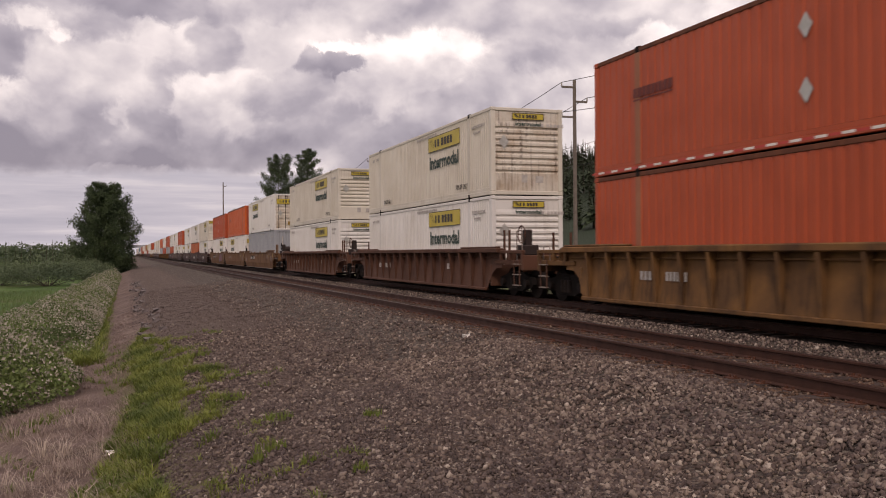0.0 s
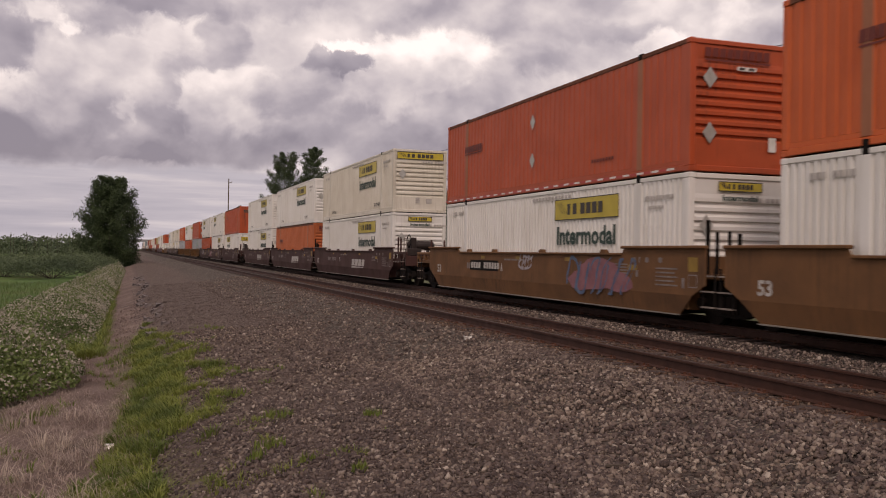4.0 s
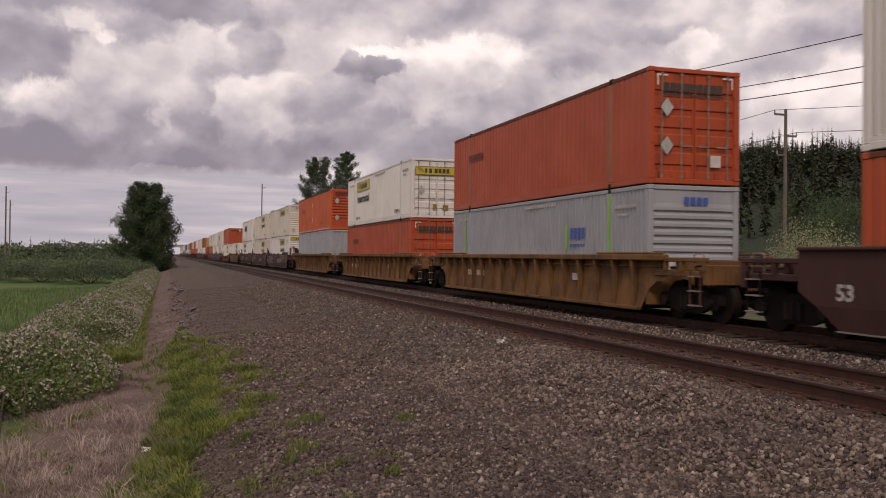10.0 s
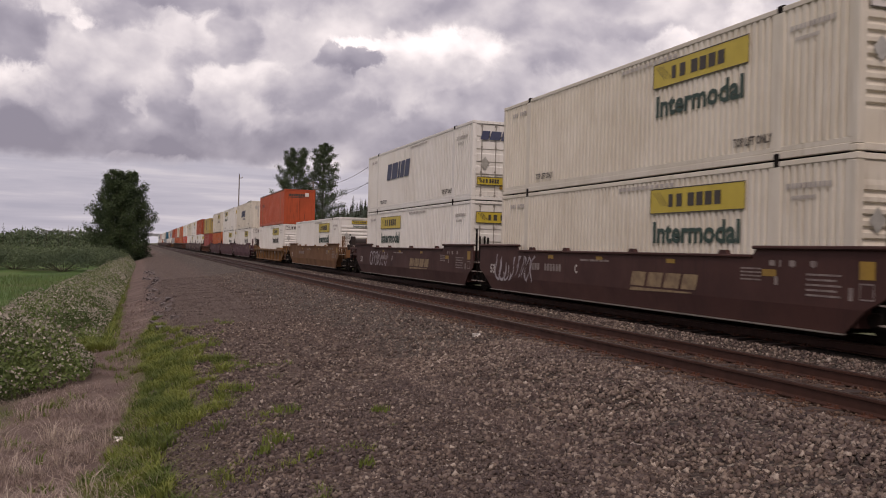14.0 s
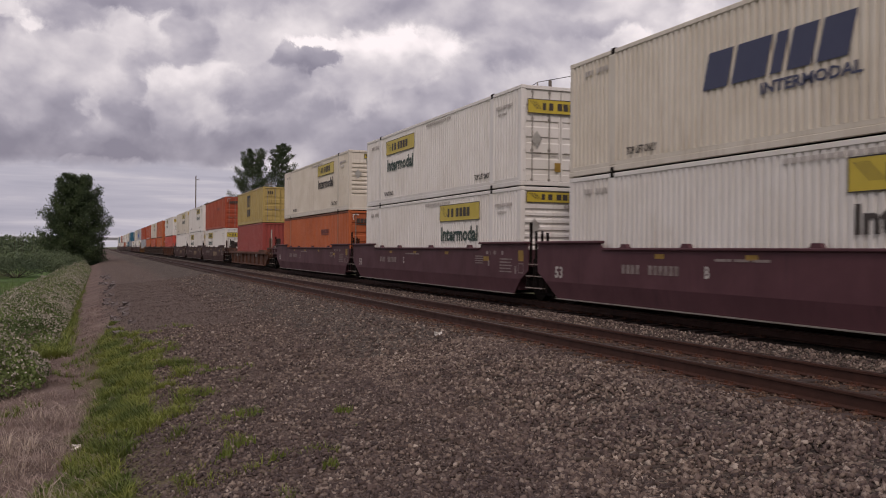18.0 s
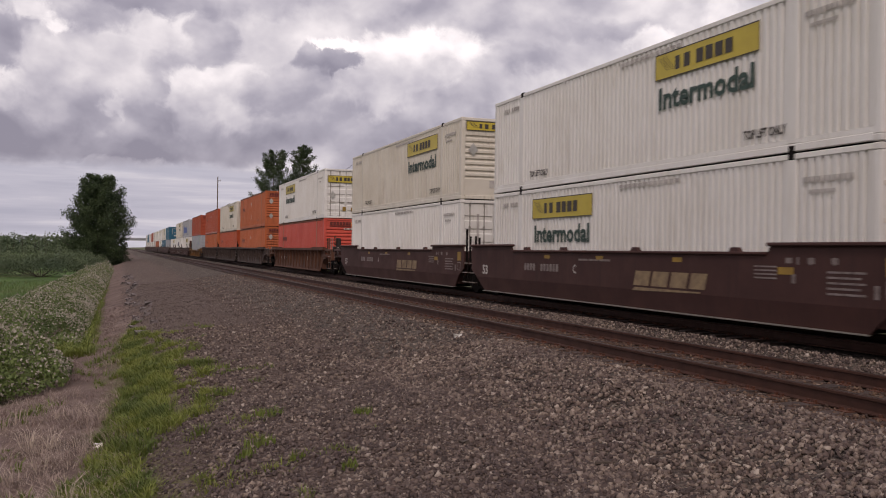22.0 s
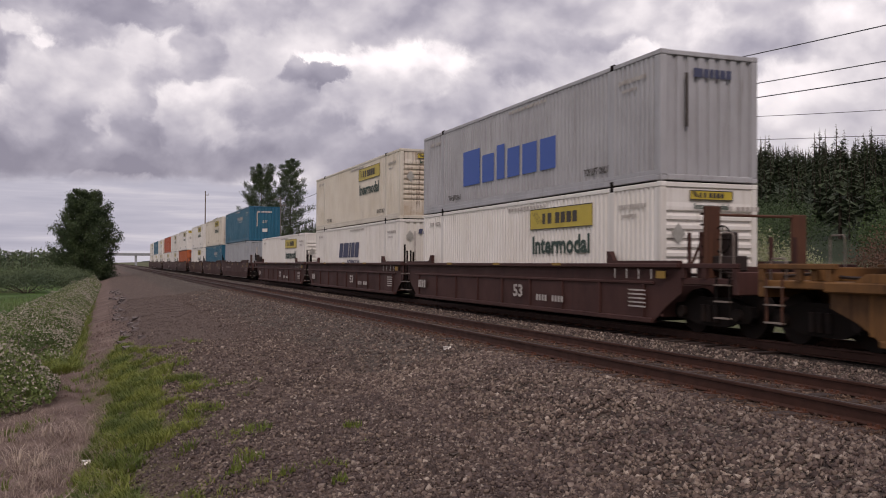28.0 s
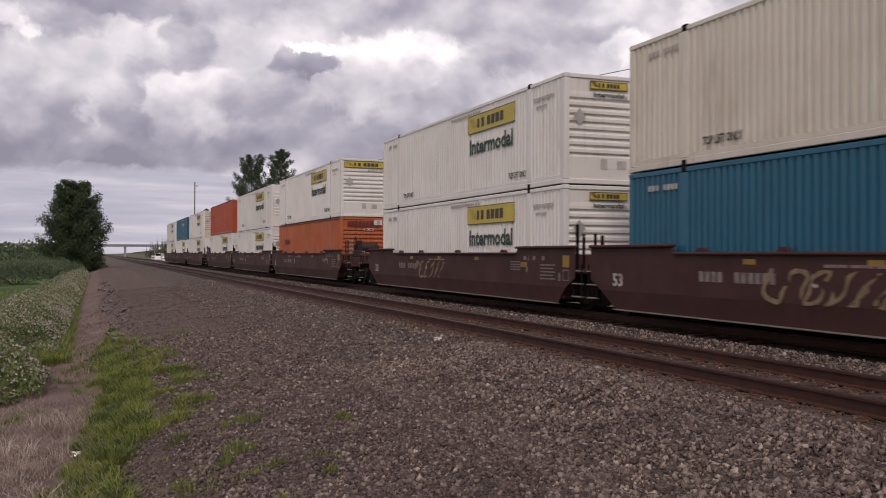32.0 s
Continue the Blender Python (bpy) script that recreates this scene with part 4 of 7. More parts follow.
def end_doors(c, paint, metal=None, h=H53):
    metal = metal or STEEL
    w = W53 / 2 - 0.13
    for s in (-1, 1):
        def leaf(s=s):
            geo = Geo()
            zs = [(0.15, 0.05), (0.32, 0.05)]
            for z in (0.34, 0.80, 1.26, 1.72, 2.18)[:5 if h > 2.7 else 4]:
                zs += [(z, 0.085), (z + 0.13, 0.085), (z + 0.16, 0.05), (z + 0.42, 0.05)]
            zs += [(h - 0.13, 0.05)]
            vs, fs = [], []
            x0, x1 = sorted((s * 0.012, s * w))
            for z, d in zs:
                vs += [(x0, d, z), (x1, d, z)]
            for k in range(len(zs) - 1):
                fs.append((2 * k, 2 * k + 1, 2 * k + 3, 2 * k + 2))
            geo.add(vs, fs)
            for x in (x0, x1 - 0.05):
                geo.box(x, x + 0.05, 0.035, 0.1, 0.15, h - 0.13, 0.008)
            return geo
        d = dup("door", ("leaf", s, h), leaf, paint, c)
        for k, u in enumerate((0.33, 0.80)):
            x = s * w * u
            dup("lock_rod", ("rod", s, k, h), lambda x=x: Geo().tube((x, 0.012, 0.12), (x, 0.012, h - 0.12), 0.019).box(x - 0.035, x + 0.035, -0.008, 0.04, 0.14, 0.21, 0.008).box(x - 0.035, x + 0.035, -0.008, 0.04, h - 0.22, h - 0.15, 0.008).box(x - 0.03, x + 0.03, -0.005, 0.045, 1.0, 1.06).box(x - 0.03, x + 0.03, -0.005, 0.045, 1.9, 1.96), metal, d)
            dup("door_handle", ("handle", s, k), lambda x=x: Geo().box(x - 0.3 if x > 0 else x, x if x > 0 else x + 0.3, -0.006, 0.012, 0.93, 0.97, 0.006), metal, d)
        dup("hinge", s, lambda s=s: [g := Geo(), [g.box(min(s * (w - 0.02), s * (w + 0.06)), max(s * (w - 0.02), s * (w + 0.06)), -0.012, 0.03, z, z + 0.09, 0.01) for z in (0.4, 1.0, 1.6, 2.2)]][0], paint, d)


def yellow_board(c, y_far, on=SIDE, word=True, paint=None, ink=INK, wordink=GREEN_INK, x=0.0, wide=None, z=2.02, tall=0.58, small=False):
    """A maker's board with plain blocks for its mark, and the word under it."""
    off = -W53 / 2 - 0.006 if on == SIDE else -0.01
    w = wide or 3.55
    paint = paint or YELLOW
    a = y_far if on == SIDE else x
    d = 1 if on == SIDE else 1
    key = (on, round(a, 2), w, z, tall)
    b = dup("logo_board", key, lambda: lay(Geo(), plate(w, tall), on, a, z, off), paint, c, "yellow company board" if paint is YELLOW else "white company board")
    o2, o3 = off - 0.004, off - 0.008
    u = w / 3.55

    def border():
        g = Geo()
        t = 0.022
        for px, pz, pw, ph in ((0, 0, w, t), (0, tall - t, w, t), (0, t, t, tall - 2 * t), (w - t, t, t, tall - 2 * t)):
            lay(g, plate(pw, ph), on, a - px if on == SIDE else a + px, z + pz, o2)
        return g
    dup("board_border", key, border, ink, b)

    def mark():
        g = Geo()
        lay(g, blocks([0.17 * u, -0.01, 0.22 * u, -0.08 * u, 0.25 * u, 0.25 * u, 0.26 * u, 0.24 * u], tall * 0.5, 0.07 * u), on, a - 0.78 * u if on == SIDE else a + 0.78 * u, z + tall * 0.25, o3)
        for k in range(4):
            lay(g, ([(0, 0, 0), (0.02, 0, 0), (0.02 + 0.35 * u, -tall * 0.55, 0), (0.35 * u, -tall * 0.55, 0)], [(0, 1, 2, 3)]), on, (a - (0.12 + 0.09 * k) * u) if on == SIDE else a + (0.12 + 0.09 * k) * u, z + tall * 0.85, o2)
        return g
    dup("logo_mark", key, mark, ink, b)
    if word:
        zz = z - (0.20 if on == FRONT or small else 0.68)
        ww, hh = (w * 0.8, 0.13) if on == FRONT or small else (3.25 * u, 0.5)
        dup("word_lettering", key + ("w", wordink.name), lambda: lay(Geo(), lettering("Intermodal", ww, hh, wordink), on, a - 0.15 if on == SIDE else a + w * 0.1, zz, off), wordink, c)


def small_print(c, ends):
    off = -W53 / 2 - 0.006
    dup("stencil_lettering", ("top lift", ends), lambda: lay(Geo(), lettering("TOP LIFT ONLY", 1.2, 0.18, INK), SIDE, 3.4 if ends != "rev" else 13.8, 0.36, off), INK, c)

    dup("stencil_lettering", ("top lift far", ends), lambda: lay(Geo(), lettering("TOP LIFT ONLY", 1.2, 0.18, INK), SIDE, 13.1, 0.34, off), INK, c)

    def bars():
        g = Geo()
        lay(g, blocks([0.1, 0.12, 0.1, -0.1, 0.1, 0.1, 0.1, 0.1], 0.12, 0.035), SIDE, 15.0, 2.45, off)
        lay(g, blocks([0.09] * 10, 0.1, 0.03), SIDE, 1.75, 2.35, off)
        lay(g, blocks([0.06] * 8, 0.07, 0.02), SIDE, 1.6, 2.15, off)
        lay(g, blocks([0.16] * 12, 0.09, 0.05), SIDE, 8.0, 2.62, off)
        return g
    dup("stencil_mark", ends, bars, PALE_INK, c)


def placards(c, lo=1.0, hi=None, x=-0.75, mat=None):
    g = lambda: [q := Geo(), [lay(q, diamond(0.24), FRONT, x, z, -0.012) for z in ((lo,) if hi is None else (lo, hi))]][0]
    dup("placard", (lo, hi, x), g, mat or DIAMOND, c)


def end_print(c, ink):
    def g():
        q = Geo()
        lay(q, blocks([0.1, 0.1, 0.1, 0.1, -0.05, 0.1, 0.1, 0.1, 0.1, 0.1], 0.1, 0.03), FRONT, 0.1, 2.28, -0.006)
        lay(q, plate(0.28, 0.22), FRONT, 0.3, 0.42, 0.02)
        lay(q, plate(0.2, 0.26), FRONT, -0.2, 0.42, 0.02)
        return q
    dup("stencil_mark", ("end", ink.name), g, ink, c)


def corner_marks(c):
    """White angle marks in the upper corners of a door end."""
    def g():
        q = Geo()
        for x, d in ((-1.08, 1), (1.08, -1)):
            lay(q, plate(0.3, 0.04), FRONT, x if d > 0 else x - 0.3, 2.68, 0.0)
            lay(q, plate(0.04, 0.24), FRONT, x if d > 0 else x - 0.04, 2.44, 0.0)
        return q
    dup("stencil_mark", "corner angles", g, REFLECT_WHITE, c)


def end_stickers(c, boxed):
    """A pale two-slot plate under the maker's mark, and on some a boxed sticker."""
    b = dup("vent_plate", 0, lambda: lay(Geo(), plate(0.5, 0.09), FRONT, -0.1, 2.25, -0.004), PLACARD, c, "pale plate with two dark slots")
    dup("vent_slot", 0, lambda: [q := Geo(), [lay(q, plate(0.15, 0.05), FRONT, x, 2.27, -0.008) for x in (-0.05, 0.2)]][0], INK, b)
    if boxed:
        k = dup("sticker", "boxed", lambda: lay(Geo(), plate(0.42, 0.26), FRONT, 0.42, 2.52, -0.018), PLACARD, c, "white sticker with a grey square")
        dup("sticker_square", 0, lambda: lay(Geo(), plate(0.18, 0.2), FRONT, 0.56, 2.55, -0.022), SILVER, k)


def side_mark(c, y_far, z, widths, height, ink, slant=0.0, gap=0.05, under=None, tall=None):
    off = -W53 / 2 - 0.006
    key = (round(y_far, 2), z, height, len(widths), under)

    def g():
        q = lay(Geo(), blocks(widths, height, gap, slant, tall), SIDE, y_far, z, off)
        if under:
            lay(q, plate(sum(abs(v) for v in widths) + gap * len(widths), under), SIDE, y_far, z - under * 2.2, off)
        return q
    dup("logo_mark", key, g, ink, c)


def front_mark(c, x, z, widths, height, ink, slant=0.0, gap=0.04, under=None, off=-0.012):
    def g():
        q = lay(Geo(), blocks(widths, height, gap, slant), FRONT, x, z, off)
        if under:
            lay(q, plate(sum(abs(v) for v in widths) + gap * len(widths), under), FRONT, x, z - under * 2.0, off)
        return q
    dup("logo_mark", ("front", x, z, height, len(widths)), g, ink, c)


CONTAINER_GROUP = "containers on the freight train"
STYLES = {}


def container(style):
    """Builds the first container of a style; later ones are copies."""
    if style in STYLES:
        return copy_thing(STYLES[style], Matrix())
    base, _, opt = style.partition(":")
    o = set(opt.split(",")) if opt else set()
    lab = {
        "jb": "white corrugated shipping container with a yellow company board",
        "jbd": "white shipping container with barred doors and a yellow board",
        "sch": "orange shipping container with smooth sides and a small dark mark",
        "schd": "orange shipping container with its door end facing out",
        "grey": "plain grey corrugated shipping container",
        "green": "grey shipping container with lime green stripes and a ribbed end",
        "swift": "white shipping container with a large slanted navy mark",
        "swiftd": "white shipping container with a slanted dark mark and barred doors",
        "matson": "silver grey corrugated shipping container with a large blue mark",
        "ch": "teal blue corrugated shipping container with white markings",
        "msc": "short mustard yellow shipping container with a dark round mark",
        "red40": "short brick red corrugated shipping container",
        "plain": "plain white corrugated shipping container",
        "coral": "coral red shipping container with a ribbed end",
    }[base]
    cream, rusty, tan = "cream" in o, "rusty" in o, "tan" in o
    length, high = (12.19, 2.591) if base == "msc" else (12.19, H53) if base == "red40" else (BOX_LONG, H53)
    c = thing("shipping_container", Matrix(), ("aged cream" + lab[5:] if cream and lab.startswith("white") else "faded tan-orange" + lab[6:] if tan else lab), "container", CONTAINER_GROUP)
    paint = {"jb": WHITE, "jbd": WHITE, "sch": ORANGE, "schd": RED_ORANGE, "grey": GREY, "green": GREY, "swift": WHITE, "swiftd": WHITE, "matson": SILVER,
             "ch": BLUE, "msc": MUSTARD, "red40": BRICK_RED, "plain": WHITE, "coral": CORAL}[base]
    if cream:
        paint = CREAM
    if tan:
        paint = TAN_ORANGE
    if "deep" in o:
        paint = RED_ORANGE
    if "dull" in o:
        paint = DULL_ORANGE
    flat = base in ("sch", "schd", "coral")
    container_shell(c, paint, length, flat, high)
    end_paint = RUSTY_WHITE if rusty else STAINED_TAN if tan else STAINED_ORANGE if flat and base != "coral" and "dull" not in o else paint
    if base == "jb":
        end_ribs(c, end_paint)
        yellow_board(c, 6.33 if "fwd" in o else 6.5, wide=3.8 if "fwd" in o else None, wordink=INK if "ink" in o else GREEN_INK, word="noword" not in o)
        if "wide" in o:
            yellow_board(c, 0, FRONT, False, YELLOW, x=-1.12, wide=2.24, z=2.43, tall=0.33)
        elif "pale" in o:
            yellow_board(c, 0, FRONT, False, PLACARD, x=-1.12, wide=2.24, z=2.43, tall=0.33)
        else:
            yellow_board(c, 0, FRONT, True, x=-0.55, wide=1.15, z=2.5, tall=0.22)
        placards(c, 1.75 if "low" not in o else 0.5, None, -0.85)
        small_print(c, "fwd")
        end_print(c, PALE_INK)
    elif base in ("jbd", "swiftd"):
        end_doors(c, end_paint, DARK if rusty else STEEL)
        if base == "jbd":
            yellow_board(c, 12.87, wordink=GREEN_INK)
            yellow_board(c, 0, FRONT, False, YELLOW, x=-1.1, wide=2.2, z=2.08, tall=0.42)
        else:
            side_mark(c, 12.0, 1.45, [0.75, 0.95, 0.3, 0.6, 0.7], 0.75, NAVY_INK, 0.28, 0.12)
            front_mark(c, -1.0, 2.2, [0.3, 0.4, 0.14, 0.28, 0.3], 0.32, NAVY_INK, 0.25, 0.05)
            yellow_board(c, 0, FRONT, False, YELLOW, x=-1.1, wide=1.1, z=0.55, tall=0.3)
        placards(c, 1.35, None, -0.8)
        small_print(c, "fwd")
        end_print(c, MARK_YELLOW)
    elif base in ("sch", "coral"):
        end_ribs(c, end_paint)
        far = "near" not in o
        side_mark(c, 13.9 if far else 4.2, 1.72, [0.16, 0.18, 0.17, 0.18, 0.15, 0.08, 0.17, 0.16, 0.18], 0.22, RED_INK, 0.1, 0.025, 0.035)
        front_mark(c, -0.95, 2.50, [0.16] * 9, 0.2, RED_INK, 0.1, 0.03, 0.045)
        side_mark(c, 4.4, 0.55, [0.1] * 8, 0.08, RED_INK, 0, 0.05)
        if "nodia" not in o:
            dup("placard", ("side", "sch"), lambda: [q := Geo(), [lay(q, diamond(0.24), SIDE, 8.1, z, -W53 / 2 - 0.01) for z in (0.95, 2.1)]][0], DIAMOND, c)
            placards(c, 0.85, 2.05, -0.8)
        if base == "coral":
            dup("sticker", "o", lambda: lay(Geo(), plate(0.5, 0.26), FRONT, 0.3, 2.45, -0.018), ORANGE_SIGN, c)
        end_stickers(c, "nodia" in o or tan)
        dup("data_plate", "sch", lambda: lay(Geo(), plate(0.2, 0.32), FRONT, 0.75, 0.5, -0.004), PLACARD, c)
        if "tape" in o:
            def tape(k):
                q = Geo()
                y = 15.9 - 0.32 * k
                while y > 0.6:
                    lay(q, plate(0.3, 0.05), SIDE, y, 0.06, -W53 / 2 - 0.005)
                    y -= 0.64
                return q
            dup("reflective_tape", 0, lambda: tape(0), REFLECT_RED, c)
            dup("reflective_tape", 1, lambda: tape(1), REFLECT_WHITE, c)
    elif base == "schd":
        if "bars" in o:
            end_doors(c, end_paint, GRAB)
            corner_marks(c)
        else:
            end_smooth(c, end_paint)
        side_mark(c, 13.9 if "near" not in o else 5.6, 1.85, [0.16, 0.18, 0.17, 0.18, 0.15, 0.08, 0.17, 0.16, 0.18], 0.22, RED_INK, 0.1, 0.025, 0.035)
        front_mark(c, -0.9, 2.3, [0.16] * 9, 0.22, INK, 0.1, 0.03, 0.05, 0.0 if "bars" in o else 0.02)
        dup("data_plate", ("schd", "bars" in o), lambda: lay(Geo(), plate(0.3, 0.3), FRONT, 0.45, 0.45 if "bars" in o else 2.32, 0.015), PLACARD, c)
        if "bars" in o and "near" not in o:
            placards(c, 0.95, 1.9 if "deep" in o else None, -0.8)
    elif base in ("grey", "matson", "ch", "swift", "red40", "plain"):
        if base == "plain":
            end_doors(c, end_paint)
        else:
            end_vertical(c, end_paint, high)
        if base == "matson":
            side_mark(c, 11.7, 0.75, [1.45, 0.95, 0.6, 0.85, 0.95, 0.95], 1.15, BLUE_INK, 0.0, 0.2, None, (1, 0.76, 0.92, 0.76, 0.76, 0.76))
            front_mark(c, -0.45, 2.32, [0.24, 0.13, 0.1, 0.12, 0.13, 0.13], 0.2, NAVY_INK, 0, 0.03)
        elif base == "ch":
            side_mark(c, 7.0, 1.9, [0.42, -0.1, 0.2, 0.2, -0.1, 0.2, 0.2, 0.2, 0.1, 0.2, 0.2, 0.2, 0.2], 0.28, PALE_INK, 0, 0.05)
            side_mark(c, 6.3, 1.7, [0.1] * 13, 0.1, PALE_INK, 0, 0.06)
            front_mark(c, -0.62, 2.35, [0.22, -0.04, 0.1, 0.1, 0.1, 0.1, 0.1, 0.1, 0.1], 0.16, PALE_INK, 0, 0.03)
            dup("length_lettering", "53", lambda: lay(Geo(), lettering("53'", 0.42, 0.24, PALE_INK), FRONT, -0.2, 1.5, 0.0), PALE_INK, c)
            dup("data_plate", "ch", lambda: lay(Geo(), plate(0.42, 0.28), FRONT, -0.2, 0.75, 0.0), PLACARD, c)
        elif base == "swift":
            side_mark(c, 10.3, 1.35, [0.75, 0.95, 0.3, 0.6, 0.7], 0.72, NAVY_INK, 0.28, 0.12)
            dup("word_lettering", "swift", lambda: lay(Geo(), lettering("INTERMODAL", 2.4, 0.22, NAVY_INK), SIDE, 8.6, 1.02, -W53 / 2 - 0.006), NAVY_INK, c)
            front_mark(c, -0.5, 2.3, [0.16, 0.22, 0.08, 0.16, 0.16], 0.2, NAVY_INK, 0.25, 0.04)
            dup("length_lettering", "53ft", lambda: lay(Geo(), lettering("53ft", 0.4, 0.16, INK), FRONT, -0.1, 1.3, 0.0), INK, c)
            placards(c, 2.2, None, -0.85)
        if base in ("grey",):
            dup("length_lettering", "53w", lambda: lay(Geo(), lettering("53'", 0.42, 0.2, PALE_INK), FRONT, 0.1, 0.3, 0.0), PALE_INK, c)
        if length > 13:
            small_print(c, "fwd")
        front_mark(c, -0.68, 1.2, [0.09], 1.2, PALE_INK if base != "matson" else INK, 0, 0.03)
    elif base == "green":
        end_ribs(c, end_paint)
        for k, y in enumerate((2.12, 14.3)):
            dup("stripe", k, lambda y=y: lay(Geo(), plate(0.16, H53 - 0.35), SIDE, y, 0.2, -W53 / 2 - 0.005), LIME, c)
        side_mark(c, 4.5, 1.6, [0.2, 0.2, 0.2, 0.2], 0.32, BLUE_INK, 0, 0.06)
        side_mark(c, 4.85, 1.3, [0.16], 0.7, LIME, 0, 0.0)
        side_mark(c, 4.5, 1.38, [0.12] * 6, 0.08, BLUE_INK, 0, 0.05)
        front_mark(c, -0.3, 2.4, [0.14, 0.14, 0.14, 0.14], 0.2, BLUE_INK, 0, 0.04)
        placards(c, 0.95, None, -0.75, PLACARD)
        small_print(c, "fwd")
    elif base == "msc":
        end_doors(c, end_paint, None, high)
        # tall mark: a low arch over a narrower bar
        side_mark(c, 7.1, 1.35, [0.34, 0.34, 0.34], 0.7, INK, 0, 0.26)
        side_mark(c, 7.1, 2.05, [1.54], 0.2, INK, 0, 0.0)
        side_mark(c, 7.0, 0.62, [0.62, 0.62], 0.55, INK, 0, 0.16)
        front_mark(c, -0.95, 2.05, [0.1, 0.1, 0.1], 0.24, INK, 0, 0.05, None, 0.02)
    STYLES[style] = c
    return c


# ------------------------------------------------------------------ well cars
CAR_GROUP = "well cars of the freight train"


def truck(car, y, mirror=1):
    """A two-axle truck: bolster, two cast side frames with springs, four wheels on axles."""
    t = dup("truck", "bolster", lambda: Geo().box(-1.15, 1.15, -0.2, 0.2, 0.42, 0.72, 0.03).box(-0.3, 0.3, -0.95, 0.95, 0.5, 0.62, 0.02), DARK, car)
    t.location = (0, y, 0)
    outline = [(-1.25, 0.42), (-1.15, 0.30), (-0.75, 0.30), (-0.45, 0.20), (0.45, 0.20), (0.75, 0.30), (1.15, 0.30), (1.25, 0.42), (1.2, 0.62), (0.9, 0.66), (0.5, 0.78), (-0.5, 0.78), (-0.9, 0.66), (-1.2, 0.62)]
    for s in (-1, 1):
        f = dup("side_frame", s, lambda s=s: Geo().prism(outline, "x", s * 1.06 - 0.07, s * 1.06 + 0.07), DARK, t)

        def springs(s=s):
            g = Geo()
            for dy in (-0.2, 0.0, 0.2):
                g.tube((s * 1.06 - s * -0.08, dy, 0.28), (s * 1.06 + s * 0.08, dy, 0.62), 0.075, 10)
            for dy in (-0.89, 0.89):
                g.tube((s * 1.1, dy, 0.457), (s * 1.24, dy, 0.457), 0.12, 12)
            return g
        dup("spring_set", s, springs, WHEEL, t)
        for dy in (-0.89, 0.89):
            dup("wheel", (s, dy), lambda s=s, dy=dy: Geo().tube((s * 0.70, dy, 0.457), (s * 0.84, dy, 0.457), 0.457, 28).tube((s * 0.66, dy, 0.457), (s * 0.70, dy, 0.457), 0.485, 28).tube((s * 0.84, dy, 0.457), (s * 0.88, dy, 0.457), 0.2, 16), WHEEL, t)
    for dy in (-0.89, 0.89):
        dup("axle", dy, lambda dy=dy: Geo().tube((-1.1, dy, 0.457), (1.1, dy, 0.457), 0.085, 10), DARK, t)
    return t


def smooth_side(car, paint):
    lo, hi = -0.95, L53 + 0.95
    for s in (-1, 1):
        up = [(lo, 0.85), (lo, 1.62), (2.3, 1.62), (2.42, 1.45), (L53 - 2.42, 1.45), (L53 - 2.3, 1.62), (hi, 1.62), (hi, 0.85), (L53 + 0.5, 0.62), (-0.5, 0.62)]
        dup("side_wall", ("smooth", s), lambda s=s: Geo().prism(up, "x", s * 1.50 - 0.015, s * 1.50 + 0.015), paint, car)

        def skirt(s=s):
            y0, y1, y2, y3 = -0.5, L53 + 0.5, 0.05, L53 - 0.05
            g = Geo()
            a = [(s * 1.515, y0, 0.62), (s * 1.515, y1, 0.62), (s * 1.44, y3, 0.2), (s * 1.44, y2, 0.2)]
            b = [(x - s * 0.03, y, z) for x, y, z in a]
            return g.add(a + b, [(0, 1, 2, 3), (4, 7, 6, 5), (0, 4, 5, 1), (1, 5, 6, 2), (2, 6, 7, 3), (3, 7, 4, 0)])
        dup("skirt", s, skirt, paint, car)
        dup("bottom_sill", ("smooth", s), lambda s=s: Geo().box(s * 1.44 - 0.07, s * 1.44 + 0.05, 0.05, L53 - 0.05, 0.178, 0.2), STEEL if s < 0 else paint, car, "thin pale worn lower edge")
        dup("top_chord", ("smooth", s), lambda s=s: Geo().box(s * 1.5 - 0.07, s * 1.5 + 0.06, 2.42, L53 - 2.42, 1.44, 1.5, 0.015), paint, car)
        for k, (a, b) in enumerate(((lo, 2.36), (L53 - 2.36, hi))):
            dup("raised_chord", ("smooth", s, k), lambda s=s, a=a, b=b: Geo().box(s * 1.5 - 0.09, s * 1.5 + 0.08, a, b, 1.60, 1.67, 0.02), paint, car)
        for k, y in enumerate((3.4, 7.0, 10.6, 12.9)):
            dup("container_guide", ("g", s, k), lambda s=s, y=y: Geo().prism([(y - 0.16, 1.5), (y + 0.16, 1.5), (y + 0.09, 1.585), (y - 0.09, 1.585)], "x", s * 1.44 - 0.05, s * 1.44 + 0.05), paint, car)


def leaning_wall(s, top, foot, z_top, lo, hi, drop):
    """A side sheet that leans outwards to its foot, with its ends cut up over the trucks."""
    def x_at(z):
        return s * (top + (foot - top) * (z_top - z) / (z_top - 0.2))
    out = [(lo, drop), (lo, z_top), (hi, z_top), (hi, drop), (L53 + 0.62, drop - 0.02), (L53 + 0.30, drop - 0.22), (L53 - 0.02, 0.2), (0.02, 0.2), (-0.30, drop - 0.22), (-0.62, drop - 0.02)]
    n = len(out)
    vs = [(x_at(z), y, z) for y, z in out] + [(x_at(z) - s * 0.02, y, z) for y, z in out]
    fs = [tuple(range(n)), tuple(range(n, 2 * n))[::-1]] + [(k, (k + 1) % n, n + (k + 1) % n, n + k) for k in range(n)]
    return Geo().add(vs, fs)


